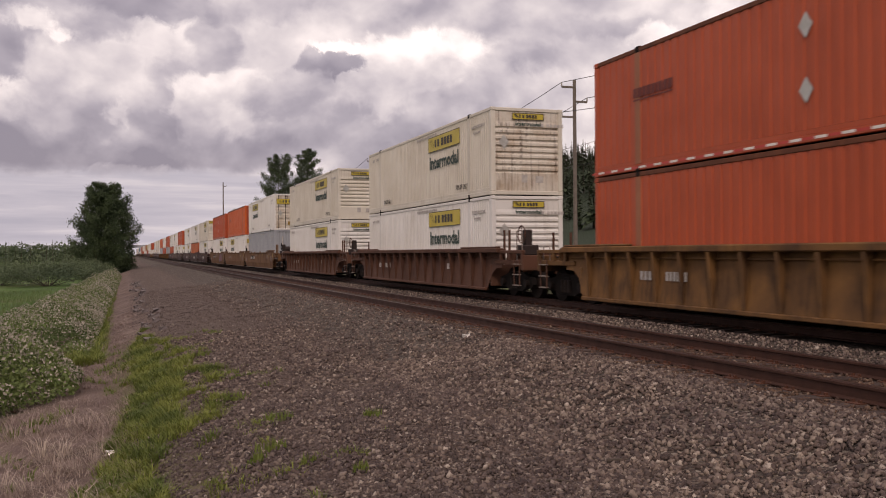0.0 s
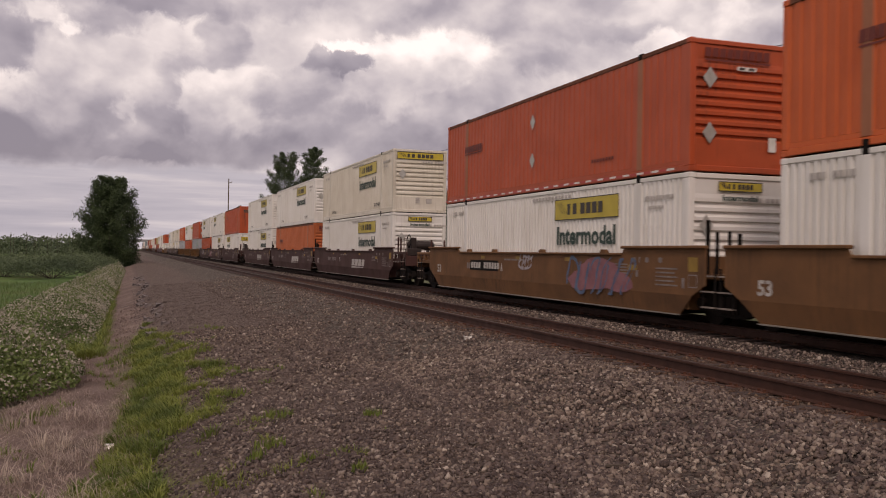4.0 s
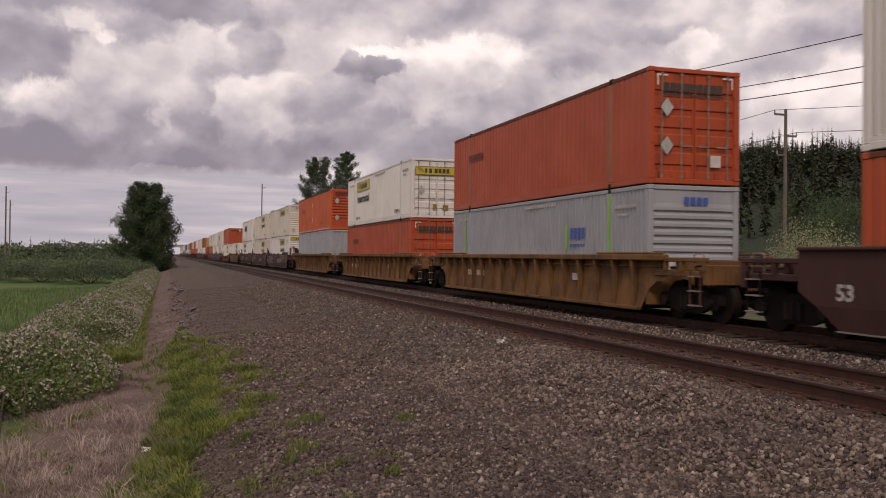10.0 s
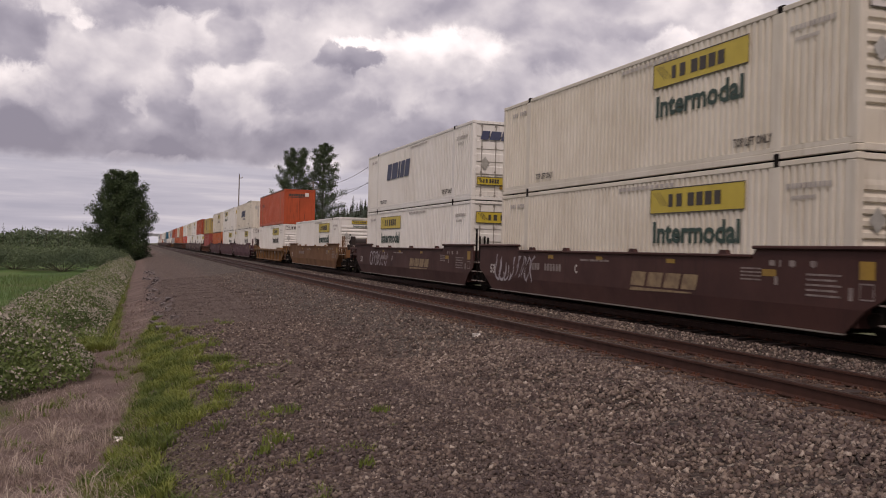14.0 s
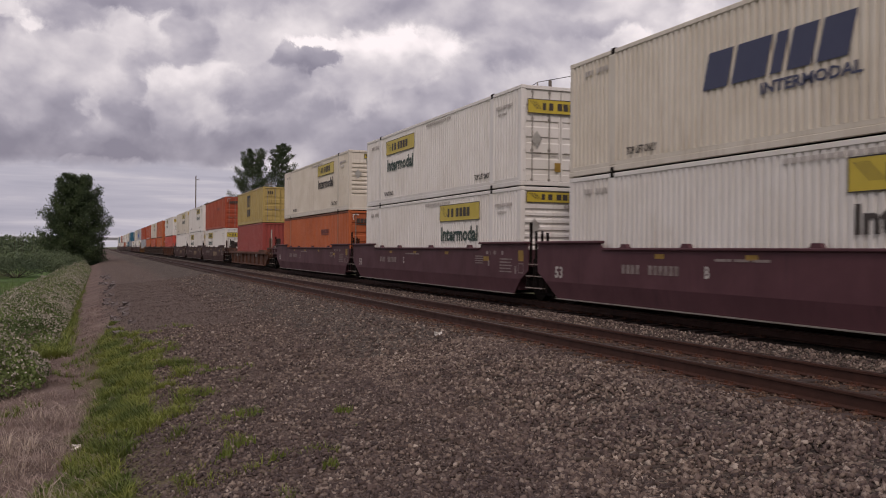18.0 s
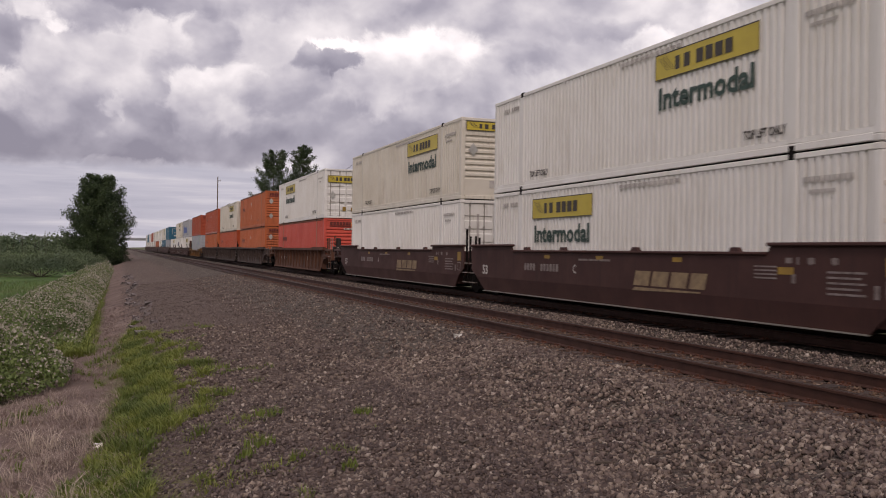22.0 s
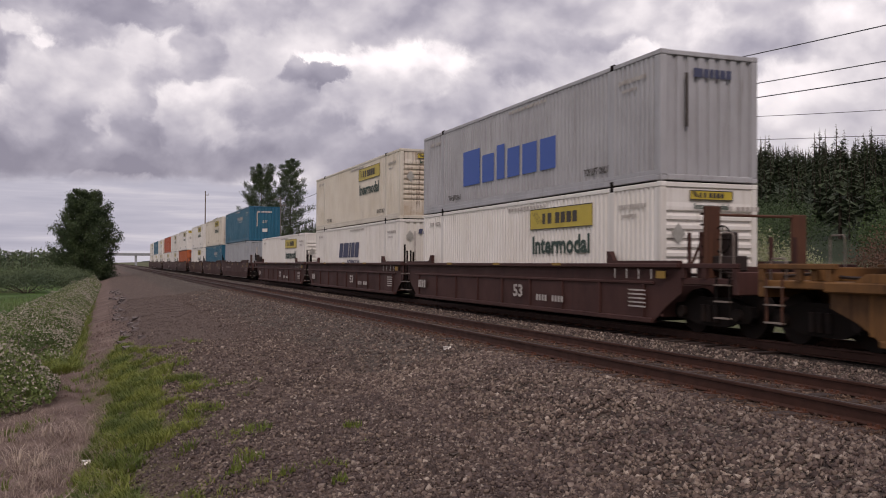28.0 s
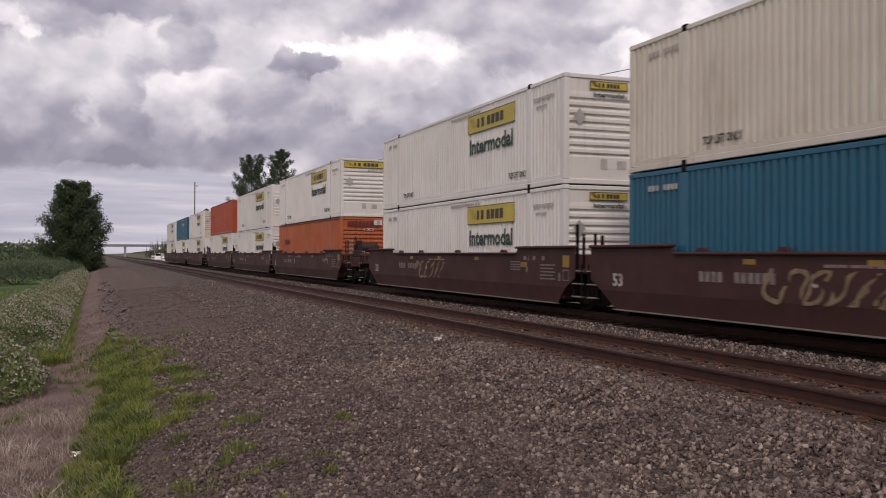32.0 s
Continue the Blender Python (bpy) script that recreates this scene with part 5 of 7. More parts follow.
def gusset(s, y, z0, z1, wall0, wall1, out0, out1, t=0.035):
    """A rib deep under the chord that thins to nothing at the sill, with a narrow flange on its edge."""
    g = Geo()
    q = [(s * wall0, z0), (s * wall1, z1), (s * out1, z1), (s * (out0 + 0.45 * (out1 - out0)), z0 + 0.55 * (z1 - z0)), (s * out0, z0)]
    g.prism(q, "y", y - t * 0.5, y + t * 0.5)
    for (xa, za), (xb, zb) in zip(q[2:], q[3:]):
        g.add([(xa + s * 0.006, y - t * 1.5, za), (xa + s * 0.006, y + t * 1.5, za), (xb + s * 0.006, y + t * 1.5, zb), (xb + s * 0.006, y - t * 1.5, zb)], [(0, 1, 2, 3)])
    return g


def ribbed_side(car, paint):
    lo, hi = -1.05, L53 + 1.05
    for s in (-1, 1):
        dup("side_wall", ("ribbed", s), lambda s=s: leaning_wall(s, 1.345, 1.475, 1.4, lo, hi, 0.92), paint, car)
        dup("top_chord", ("ribbed", s), lambda s=s: Geo().box(s * 1.45 - 0.13, s * 1.45 + 0.13, lo, hi, 1.38, 1.53, 0.025), paint, car)
        dup("chord_lip", ("ribbed", s), lambda s=s: Geo().box(s * 1.395 - 0.03, s * 1.395 + 0.03, lo + 0.2, hi - 0.2, 1.225, 1.26, 0.008), paint, car)
        dup("bottom_sill", ("ribbed", s), lambda s=s: Geo().box(s * 1.46 - 0.09, s * 1.46 + 0.05, 0.05, L53 - 0.05, 0.16, 0.25, 0.015), paint, car)
        for k, (a, b) in enumerate(((-0.9, 2.3), (L53 - 2.3, L53 + 0.9))):
            dup("raised_chord", ("ribbed", s, k), lambda s=s, a=a, b=b: Geo().box(s * 1.46 - 0.1, s * 1.46 + 0.1, a, b, 1.53, 1.585, 0.02), paint, car)
        for k in range(16):
            y = 0.35 + 1.03 * k
            dup("side_rib", (s, k), lambda s=s, y=y: gusset(s, y, 0.25, 1.38, 1.46, 1.34, 1.49, 1.575), paint, car)


def low_side(car, paint):
    """A low-sided car: a deep plain top chord, short ribs and an inset lower sheet."""
    lo, hi = -1.05, L53 + 1.05
    for s in (-1, 1):
        out = [(lo, 0.72), (lo, 1.02), (hi, 1.02), (hi, 0.72), (L53 + 0.45, 0.5), (L53 - 0.05, 0.2), (0.05, 0.2), (-0.45, 0.5)]
        dup("side_wall", ("low", s), lambda s=s: Geo().prism(out, "x", s * 1.40 - 0.015, s * 1.40 + 0.015), paint, car)
        dup("top_chord", ("low", s), lambda s=s: Geo().box(s * 1.46 - 0.12, s * 1.46 + 0.12, lo, hi, 0.98, 1.16, 0.025), paint, car)
        dup("bottom_sill", ("low", s), lambda s=s: Geo().box(s * 1.43 - 0.09, s * 1.43 + 0.07, 0.05, L53 - 0.05, 0.16, 0.27, 0.015), paint, car)
        for k, (a, b) in enumerate(((-0.4, 2.0), (L53 - 2.0, L53 + 0.4))):
            dup("raised_chord", ("low", s, k), lambda s=s, a=a, b=b: Geo().prism([(a, 1.16), (b, 1.16), (b - 0.25, 1.3), (a + 0.25, 1.3)], "x", s * 1.46 - 0.1, s * 1.46 + 0.1), paint, car)
        for k in range(9):
            y = 0.5 + 1.89 * k
            dup("side_rib", ("low", s, k), lambda s=s, y=y: Geo().box(min(s * 1.41, s * 1.53), max(s * 1.41, s * 1.53), y - 0.05, y + 0.05, 0.27, 0.98, 0.01), paint, car)


def railed_side(car, paint):
    """A deep side with a recessed upper band and a flat rail along the top."""
    lo, hi = -0.98, L53 + 0.98
    for s in (-1, 1):
        out = [(lo, 0.85), (lo, 1.42), (hi, 1.42), (hi, 0.85), (L53 + 0.45, 0.55), (L53 - 0.05, 0.2), (0.05, 0.2), (-0.45, 0.55)]
        dup("side_wall", ("railed", s), lambda s=s: Geo().prism(out, "x", s * 1.43 - 0.015, s * 1.43 + 0.015), paint, car)
        dup("top_chord", ("railed", s), lambda s=s: Geo().box(s * 1.47 - 0.1, s * 1.47 + 0.11, lo, hi, 1.36, 1.46, 0.02), paint, car)
        dup("side_band", s, lambda s=s: Geo().box(s * 1.46 - 0.03, s * 1.46 + 0.05, 0.0, L53, 1.0, 1.07, 0.015), paint, car)
        dup("bottom_sill", ("railed", s), lambda s=s: Geo().box(s * 1.43 - 0.09, s * 1.43 + 0.07, 0.05, L53 - 0.05, 0.16, 0.27, 0.015), paint, car)
        for k, (a, b) in enumerate(((-0.95, 1.9), (L53 - 1.9, L53 + 0.95))):
            dup("raised_chord", ("railed", s, k), lambda s=s, a=a, b=b: Geo().prism([(a, 1.46), (b, 1.46), (b, 1.74), (b - 0.12, 1.74), (b - 0.3, 1.52), (a, 1.52)] if k == 0 else [(a, 1.46), (b, 1.46), (b, 1.52), (a + 0.3, 1.52), (a + 0.12, 1.74), (a, 1.74)], "x", s * 1.46 - 0.06, s * 1.46 + 0.06), paint, car)
        for k in range(9):
            y = 0.4 + 1.92 * k
            dup("side_rib", ("railed", s, k), lambda s=s, y=y: Geo().box(min(s * 1.44, s * 1.5), max(s * 1.44, s * 1.5), y - 0.04, y + 0.04, 0.27, 1.0, 0.01), paint, car)


def ladder(car, x, y, s, paint, key):
    def stiles():
        q = Geo()
        for dy in (-0.2, 0.2):
            q.box(x - 0.012, x + 0.012, y + dy - 0.022, y + dy + 0.022, 0.38, 1.2)
        if s > 0:
            for z in (0.40, 0.72, 1.04):
                q.box(x - 0.05, x + 0.05, y - 0.22, y + 0.22, z - 0.014, z + 0.014)
        return q
    l = dup("ladder", key, stiles, paint, car)
    for k, z in enumerate((0.40, 0.72, 1.04) if s < 0 else ()):
        dup("rung", (key, k), lambda z=z: Geo().box(x - 0.05, x + 0.05, y - 0.22, y + 0.22, z - 0.014, z + 0.014), GRAB, l, "worn pale rung")


def grab_irons(car, y, paint, key, high=2.25):
    for x in (-1.36, 1.36):
        dup("handrail", (key, x, high), lambda x=x: Geo().path([(x, y - 0.2, 1.1), (x, y - 0.2, high - 0.05), (x, y - 0.16, high), (x, y + 0.16, high), (x, y + 0.2, high - 0.05), (x, y + 0.2, 1.1)], 0.018, 6), GRAB, car, "worn pale grab iron")


def car_end(car, near, paint, dark, brake, reservoir):
    """The platform over the end truck, with its ladders, rails, coupler and sometimes the brake gear."""
    d = -1 if near else 1
    base = 0.0 if near else L53

    def y(v):
        return base + d * v
    tag_ = ("near" if near else "far")

    def plat():
        a, b = sorted((y(0.55), y(2.75)))
        return Geo().box(-1.42, 1.42, a, b, 1.02, 1.16, 0.02).box(-0.35, 0.35, a, b, 0.72, 1.02, 0.03)
    dup("end_platform", tag_, plat, paint, car)

    def sill():
        a, b = sorted((y(2.62), y(2.8)))
        return Geo().box(-1.45, 1.45, a, b, 0.85, 1.3, 0.02)
    dup("end_sill", tag_, sill, paint, car)

    def bulk():
        a, b = sorted((y(0.12), y(0.24)))
        return Geo().box(-1.42, 1.42, a, b, 0.3, 1.0, 0.02)
    dup("well_bulkhead", tag_, bulk, paint, car)

    def cpl():
        a, b = sorted((y(2.7), y(3.16)))
        return Geo().box(-0.13, 0.13, a, b, 0.72, 1.0, 0.03).box(-0.22, 0.22, min(y(2.98), y(3.17)), max(y(2.98), y(3.17)), 0.66, 1.04, 0.05)
    dup("coupler", tag_, cpl, DARK, car, "dark rusty knuckle coupler")
    for s in (-1, 1):
        ladder(car, s * 1.46, y(2.35), s, dark, (tag_, s))
    grab_irons(car, y(2.35), dark, tag_, 2.05 if brake else 1.55)

    for s in (-1, 1):
        def rail(s=s):
            a, b = sorted((y(0.9), y(2.78)))
            g = Geo().box(s * 1.42 - 0.05, s * 1.42 + 0.05, a, b, 1.36, 1.46, 0.015)
            for v in (1.05, 1.75, 2.7):
                g.box(s * 1.42 - 0.045, s * 1.42 + 0.045, y(v) - 0.06, y(v) + 0.06, 1.16, 1.36)
            return g
        dup("end_frame", (tag_, s), rail, paint, car)
    dup("brake_pipe", tag_, lambda: Geo().path([(-0.9, y(0.4), 1.22), (-0.8, y(1.2), 1.22), (-1.05, y(1.9), 1.28), (-1.0, y(2.7), 1.22)], 0.03, 6), GEAR, car)
    dup("brake_cylinder", tag_, lambda: Geo().tube((0.75, y(1.0), 1.36), (0.75, y(1.7), 1.36), 0.16, 14).tube((0.75, y(1.7), 1.36), (0.75, y(2.1), 1.36), 0.04, 8), GEAR, car)
    dup("cross_beam", tag_, lambda: Geo().box(-1.38, 1.38, min(y(1.4), y(1.56)), max(y(1.4), y(1.56)), 1.16, 1.4, 0.015), paint, car)

    def hose():
        g = Geo()
        pts = [Vector((0.3, y(2.8), 0.75)), Vector((0.34, y(2.95), 0.55)), Vector((0.28, y(3.1), 0.5)), Vector((0.2, y(3.17), 0.62))]
        return g.path(pts, 0.025)
    dup("brake_hose", tag_, hose, DARK, car)
    if brake:
        def tank():
            return Geo().tube((-0.75, y(0.85), 1.75), (0.35, y(0.85), 1.75), 0.21, 16).tube((-0.82, y(0.85), 1.75), (-0.75, y(0.85), 1.75), 0.13, 16, 0.21).tube((0.35, y(0.85), 1.75), (0.42, y(0.85), 1.75), 0.21, 16, 0.13).box(-0.5, -0.42, y(0.85) - 0.12, y(0.85) + 0.12, 1.16, 1.56).box(0.1, 0.18, y(0.85) - 0.12, y(0.85) + 0.12, 1.16, 1.56)
        if reservoir:
            dup("air_reservoir", tag_, tank, GEAR, car, "dark steel air reservoir")

        def stand():
            return Geo().box(-0.95, -0.7, y(1.75) - 0.12, y(1.75) + 0.12, 1.16, 2.1, 0.03).box(-1.15, -0.5, y(1.75) - 0.16, y(1.75) + 0.16, 1.3, 1.62, 0.03)
        dup("brake_stand", tag_, stand, GEAR, car)

        def wheel():
            g = Geo()
            c0 = Vector((-1.02, y(1.75), 1.95))
            pts = [c0 + Vector((0, 0.27 * math.cos(a), 0.27 * math.sin(a))) for a in np.linspace(0, 2 * math.pi, 21)]
            g.path(pts, 0.018)
            for k in range(0, 20, 5):
                g.tube(c0, pts[k], 0.014, 5)
            return g
        dup("brake_wheel", tag_, wheel, dark, car)

        for k, (x, yy, top) in enumerate(((-1.3, y(1.05), 2.1), (-1.3, y(1.45), 2.1), (-0.1, y(2.1), 2.0), (0.5, y(2.1), 2.0))):
            dup("end_post", (tag_, k), lambda x=x, yy=yy, top=top: Geo().box(x - 0.03, x + 0.03, yy - 0.03, yy + 0.03, 1.16, top), paint, car)


def end_rack(car):
    """An upright steel rack on the end platform."""
    r = dup("end_rack", 0, lambda: Geo().box(-1.3, -0.95, -1.62, -1.5, 1.16, 2.62, 0.015), RUST_CAR, car)
    for k in range(6):
        dup("rack_rung", k, lambda k=k: Geo().box(-1.32, -0.93, -1.5, -1.44, 1.35 + 0.22 * k, 1.39 + 0.22 * k), DARK, r)
    dup("rack_brace", 0, lambda: Geo().tube((-1.1, -1.55, 2.5), (-1.1, -0.7, 1.2), 0.03, 6).tube((-0.95, -1.55, 2.45), (0.9, -1.55, 2.45), 0.03, 6).box(0.9, 1.25, -1.6, -1.5, 1.16, 2.5, 0.015), RUST_CAR, r)


def joint_end(car, near, paint):
    """An articulated joint: sloping end plates over a shared truck."""
    d = -1 if near else 1
    base = 0.0 if near else L53
    a, b = sorted((base, base + d * 1.24))
    tag_ = ("near" if near else "far")
    dup("joint_platform", tag_, lambda: Geo().box(-1.3, 1.3, a, b, 0.96, 1.08, 0.02).box(-0.32, 0.32, a, b, 0.62, 0.96, 0.03), paint, car)
    c0, c1 = sorted((base + d * 0.1, base + d * 0.22))
    dup("well_bulkhead", "j" + tag_, lambda: Geo().box(-1.42, 1.42, c0, c1, 0.3, 1.45, 0.02), paint, car)
    yy = base + d * 0.75

    for k, x in enumerate((-1.32, 1.32)):
        dup("end_post", (tag_, k), lambda x=x: Geo().box(x - 0.03, x + 0.03, yy - 0.03, yy + 0.03, 1.08, 2.2 if near else 1.9), DARK, car)
        dup("end_post", (tag_, k, 2), lambda x=x: Geo().box(x - 0.03, x + 0.03, yy + d * 0.32 - 0.02, yy + d * 0.32 + 0.02, 1.08, 1.95), DARK, car)
    ladder(car, -1.44, base + d * 0.98, -1, DARK, ("j", tag_))


def car_marks(car, kind, ink, unit):
    """Stencilled marks on the near side; numbers and names are plain bars."""
    off = -1.522 if kind == "smooth" else -1.55 if kind == "railed" else -1.446 if kind == "ribbed" else -1.422
    if kind == "smooth":
        dup("data_stencil", "smooth", lambda: [g := Geo(),
            lay(g, blocks([0.14] * 4 + [-0.25] + [0.14] * 6, 0.2, 0.05), SIDE, 12.9, 0.92, off),
            lay(g, blocks([0.5, 0.45, 0.5], 0.05, 0.06), SIDE, 9.6, 1.24, off),
            [lay(g, plate(0.62, 0.03), SIDE, 2.75, 1.22 - 0.07 * k, off) for k in range(4)],
            [lay(g, plate(0.85 - 0.1 * (k % 2), 0.035), SIDE, 0.9, 1.15 - 0.09 * k, off) for k in range(5)],
            [lay(g, plate(0.16, 0.1), SIDE, 1.9 - 0.55 * k, 1.3, off) for k in range(3)],
            [lay(g, plate(w_, h_), SIDE, -0.36 - a_, 0.78 + b_, off) for a_, b_, w_, h_ in ((0, 0, 0.32, 0.025), (0, 0.255, 0.32, 0.025), (0, 0.025, 0.025, 0.23), (0.295, 0.025, 0.025, 0.23))],
            lay(g, plate(0.1, 0.22), SIDE, -0.12, 0.76, off),
            [lay(g, plate(0.05, 0.13), SIDE, v, 1.28, off) for v in (1.62, 1.3, 0.75)],
            lay(g, plate(0.1, 0.16), SIDE, 1.75, 0.95, off)][0], DIM_INK, car)
        dup("safety_mark", "smooth", lambda: [g := Geo(),
            [lay(g, plate(0.34, 0.1), SIDE, v, 1.27, off) for v in (11.6, 8.7, 5.4)], lay(g, plate(0.4, 0.13), SIDE, 2.1, 1.1, off), lay(g, plate(0.34, 0.3), SIDE, -0.35, 1.12, off)][0], MARK_YELLOW, car)
        dup("length_lettering", "53car", lambda: lay(Geo(), lettering("53", 0.42, 0.3, PALE_INK), SIDE, 16.1, 0.72, off), PALE_INK, car)
        if unit:
            dup("unit_lettering", unit, lambda: lay(Geo(), lettering(unit, 0.16, 0.24, PALE_INK), SIDE, 9.9, 0.9, off), PALE_INK, car)
    elif kind == "railed":
        dup("length_lettering", "53rail", lambda: lay(Geo(), lettering("53", 0.62, 0.36, PALE_INK), SIDE, 7.1, 0.5, off), PALE_INK, car)
        dup("data_stencil", "railed", lambda: [g := Geo(), lay(g, blocks([0.12] * 4 + [-0.2] + [0.12] * 4, 0.16, 0.05), SIDE, 5.6, 0.45, off), lay(g, blocks([0.16] * 4, 0.28, 0.05), SIDE, 15.6, 0.55, off),
            [lay(g, plate(0.7, 0.035), SIDE, 0.9, 0.85 - 0.09 * k, off) for k in range(5)],
            [lay(g, plate(0.05, 0.22), SIDE, 1.5 - 0.5 * k, 1.12, off) for k in range(4)]][0], PALE_INK, car)
        dup("safety_mark", "railed", lambda: [g := Geo(), [lay(g, plate(0.5, 0.07), SIDE, v, 1.4, -1.585) for v in (12.5, 8.5, 4.6)], lay(g, plate(0.35, 0.16), SIDE, -0.2, 1.14, off)][0], MARK_YELLOW, car)
    else:
        dup("data_stencil", "ribbed", lambda: [g := Geo(), lay(g, blocks([0.12] * 4, 0.2, 0.05), SIDE, 13.4, 0.75, off), lay(g, blocks([0.1] * 6, 0.2, 0.04), SIDE, 12.35, 0.75, off),
            lay(g, plate(0.5, 0.2), SIDE, 4.0, 0.8, off)][0], PALE_INK if kind != "ochre" else INK, car)


def brand_blocks(car, ink):
    """The railway's name as plain leaning blocks over a long wedge."""
    off = -1.524
    dup("logo_mark", ink.name, lambda: [g := Geo(), lay(g, blocks([0.62, 0.62, 0.6, 0.55], 0.33, 0.1, 0.3), SIDE, 6.95, 0.72, off),
        lay(g, ([(0, 0, 0), (2.6, 0.04, 0), (2.6, 0.07, 0), (0.1, 0.08, 0)], [(0, 1, 2, 3)]), SIDE, 7.0, 0.6, off)][0], ink, car)


def number_board(car):
    off = -1.524
    b = dup("number_board", 0, lambda: lay(Geo(), plate(2.5, 0.34), SIDE, 12.6, 0.88, off), DARK, car, "black board with pale number blocks")
    dup("number_blocks", 0, lambda: lay(Geo(), blocks([0.18] * 4 + [-0.2] + [0.18] * 6, 0.2, 0.05), SIDE, 12.5, 0.95, off - 0.003), PALE_INK, b)


def graffiti(car, seed, y_far, width, mat, label, height=0.75, z=0.55, loops=7, fill=None):
    """Sprayed loops and strokes on the near side."""
    off = -1.526
    rng = random.Random(seed)
    if fill:
        pts = []
        n = 26
        for k in range(n):
            a = 2 * math.pi * k / n
            r = 1 + 0.25 * math.sin(3 * a + seed) + rng.uniform(-0.12, 0.12)
            pts.append((width / 2 * (1 + 0.9 * r * math.cos(a)), height / 2 * (1 + 0.82 * max(-1.15, min(1.15, r * math.sin(a)))), 0))
        g = lay(Geo(), (pts, [tuple(range(n))]), SIDE, y_far, z, off)
        part("sprayed_shape", g, fill, car, "sprayed patch of colour")
    vs, fs = [], []
    for k in range(loops):
        cx, w = width * (k + 0.5) / loops, width / loops * 0.75
        a0, turns = rng.uniform(0, 6), rng.uniform(0.55, 1.0)
        prev = None
        for i in range(15):
            a = a0 + 2 * math.pi * turns * i / 14
            x = cx + w * 0.7 * math.cos(a) + 0.06 * math.sin(3 * a)
            y = height * (0.5 + 0.46 * math.sin(a + 0.4 * k))
            t = 0.035 + 0.02 * rng.random()
            nx, ny = math.cos(a) * t, math.sin(a) * t
            vs += [(x - nx, y - ny, 0), (x + nx, y + ny, 0)]
            if prev is not None:
                m = len(vs)
                fs.append((m - 4, m - 3, m - 1, m - 2))
            prev = i
    g = lay(Geo(), (vs, fs), SIDE, y_far, z, off - 0.003)
    part("graffiti", g, mat, car, label)


CAR_LABEL = {"low": "low-sided {} double-stack well car", "smooth": "smooth-sided {} double-stack well car", "ribbed": "rib-sided {} double-stack well car", "railed": "deep {} well car with a rail along its side"}
CARS = {}


def well_car(kind, paint, near, far, brake, marks, unit, colour):
    key = (kind, paint.name, near, far, brake, marks, unit)
    if key in CARS:
        return copy_thing(CARS[key], Matrix())
    car = thing("well_car", Matrix(), CAR_LABEL[kind].format(colour), "freight car", CAR_GROUP)
    {"smooth": smooth_side, "ribbed": ribbed_side, "railed": railed_side, "low": low_side}[kind](car, paint)
    dup("well_floor", 0, lambda: Geo().box(-1.4, 1.4, 0.2, L53 - 0.2, 0.2, 0.26), DARK, car, "dark steel well floor")
    dark = RUST_CAR if paint is OCHRE_CAR else paint if kind == "ribbed" else DARK
    for is_near, how in ((True, near), (False, far)):
        if how == "end":
            car_end(car, is_near, paint, dark, brake and is_near, kind == "smooth")
            truck(car, -1.55 if is_near else L53 + 1.55)
        else:
            joint_end(car, is_near, paint)
            if is_near:
                truck(car, -1.27)
    if kind == "railed" and near == "end":
        end_rack(car)
    car_marks(car, kind, PALE_INK, unit)
    if marks == "pale":
        brand_blocks(car, PALE_INK)
    elif marks == "tan":
        brand_blocks(car, TAN_INK)
    elif marks == "board":
        number_board(car)
    CARS[key] = car
    return car


# ------------------------------------------------------------------ the train
SPEED = 23.443
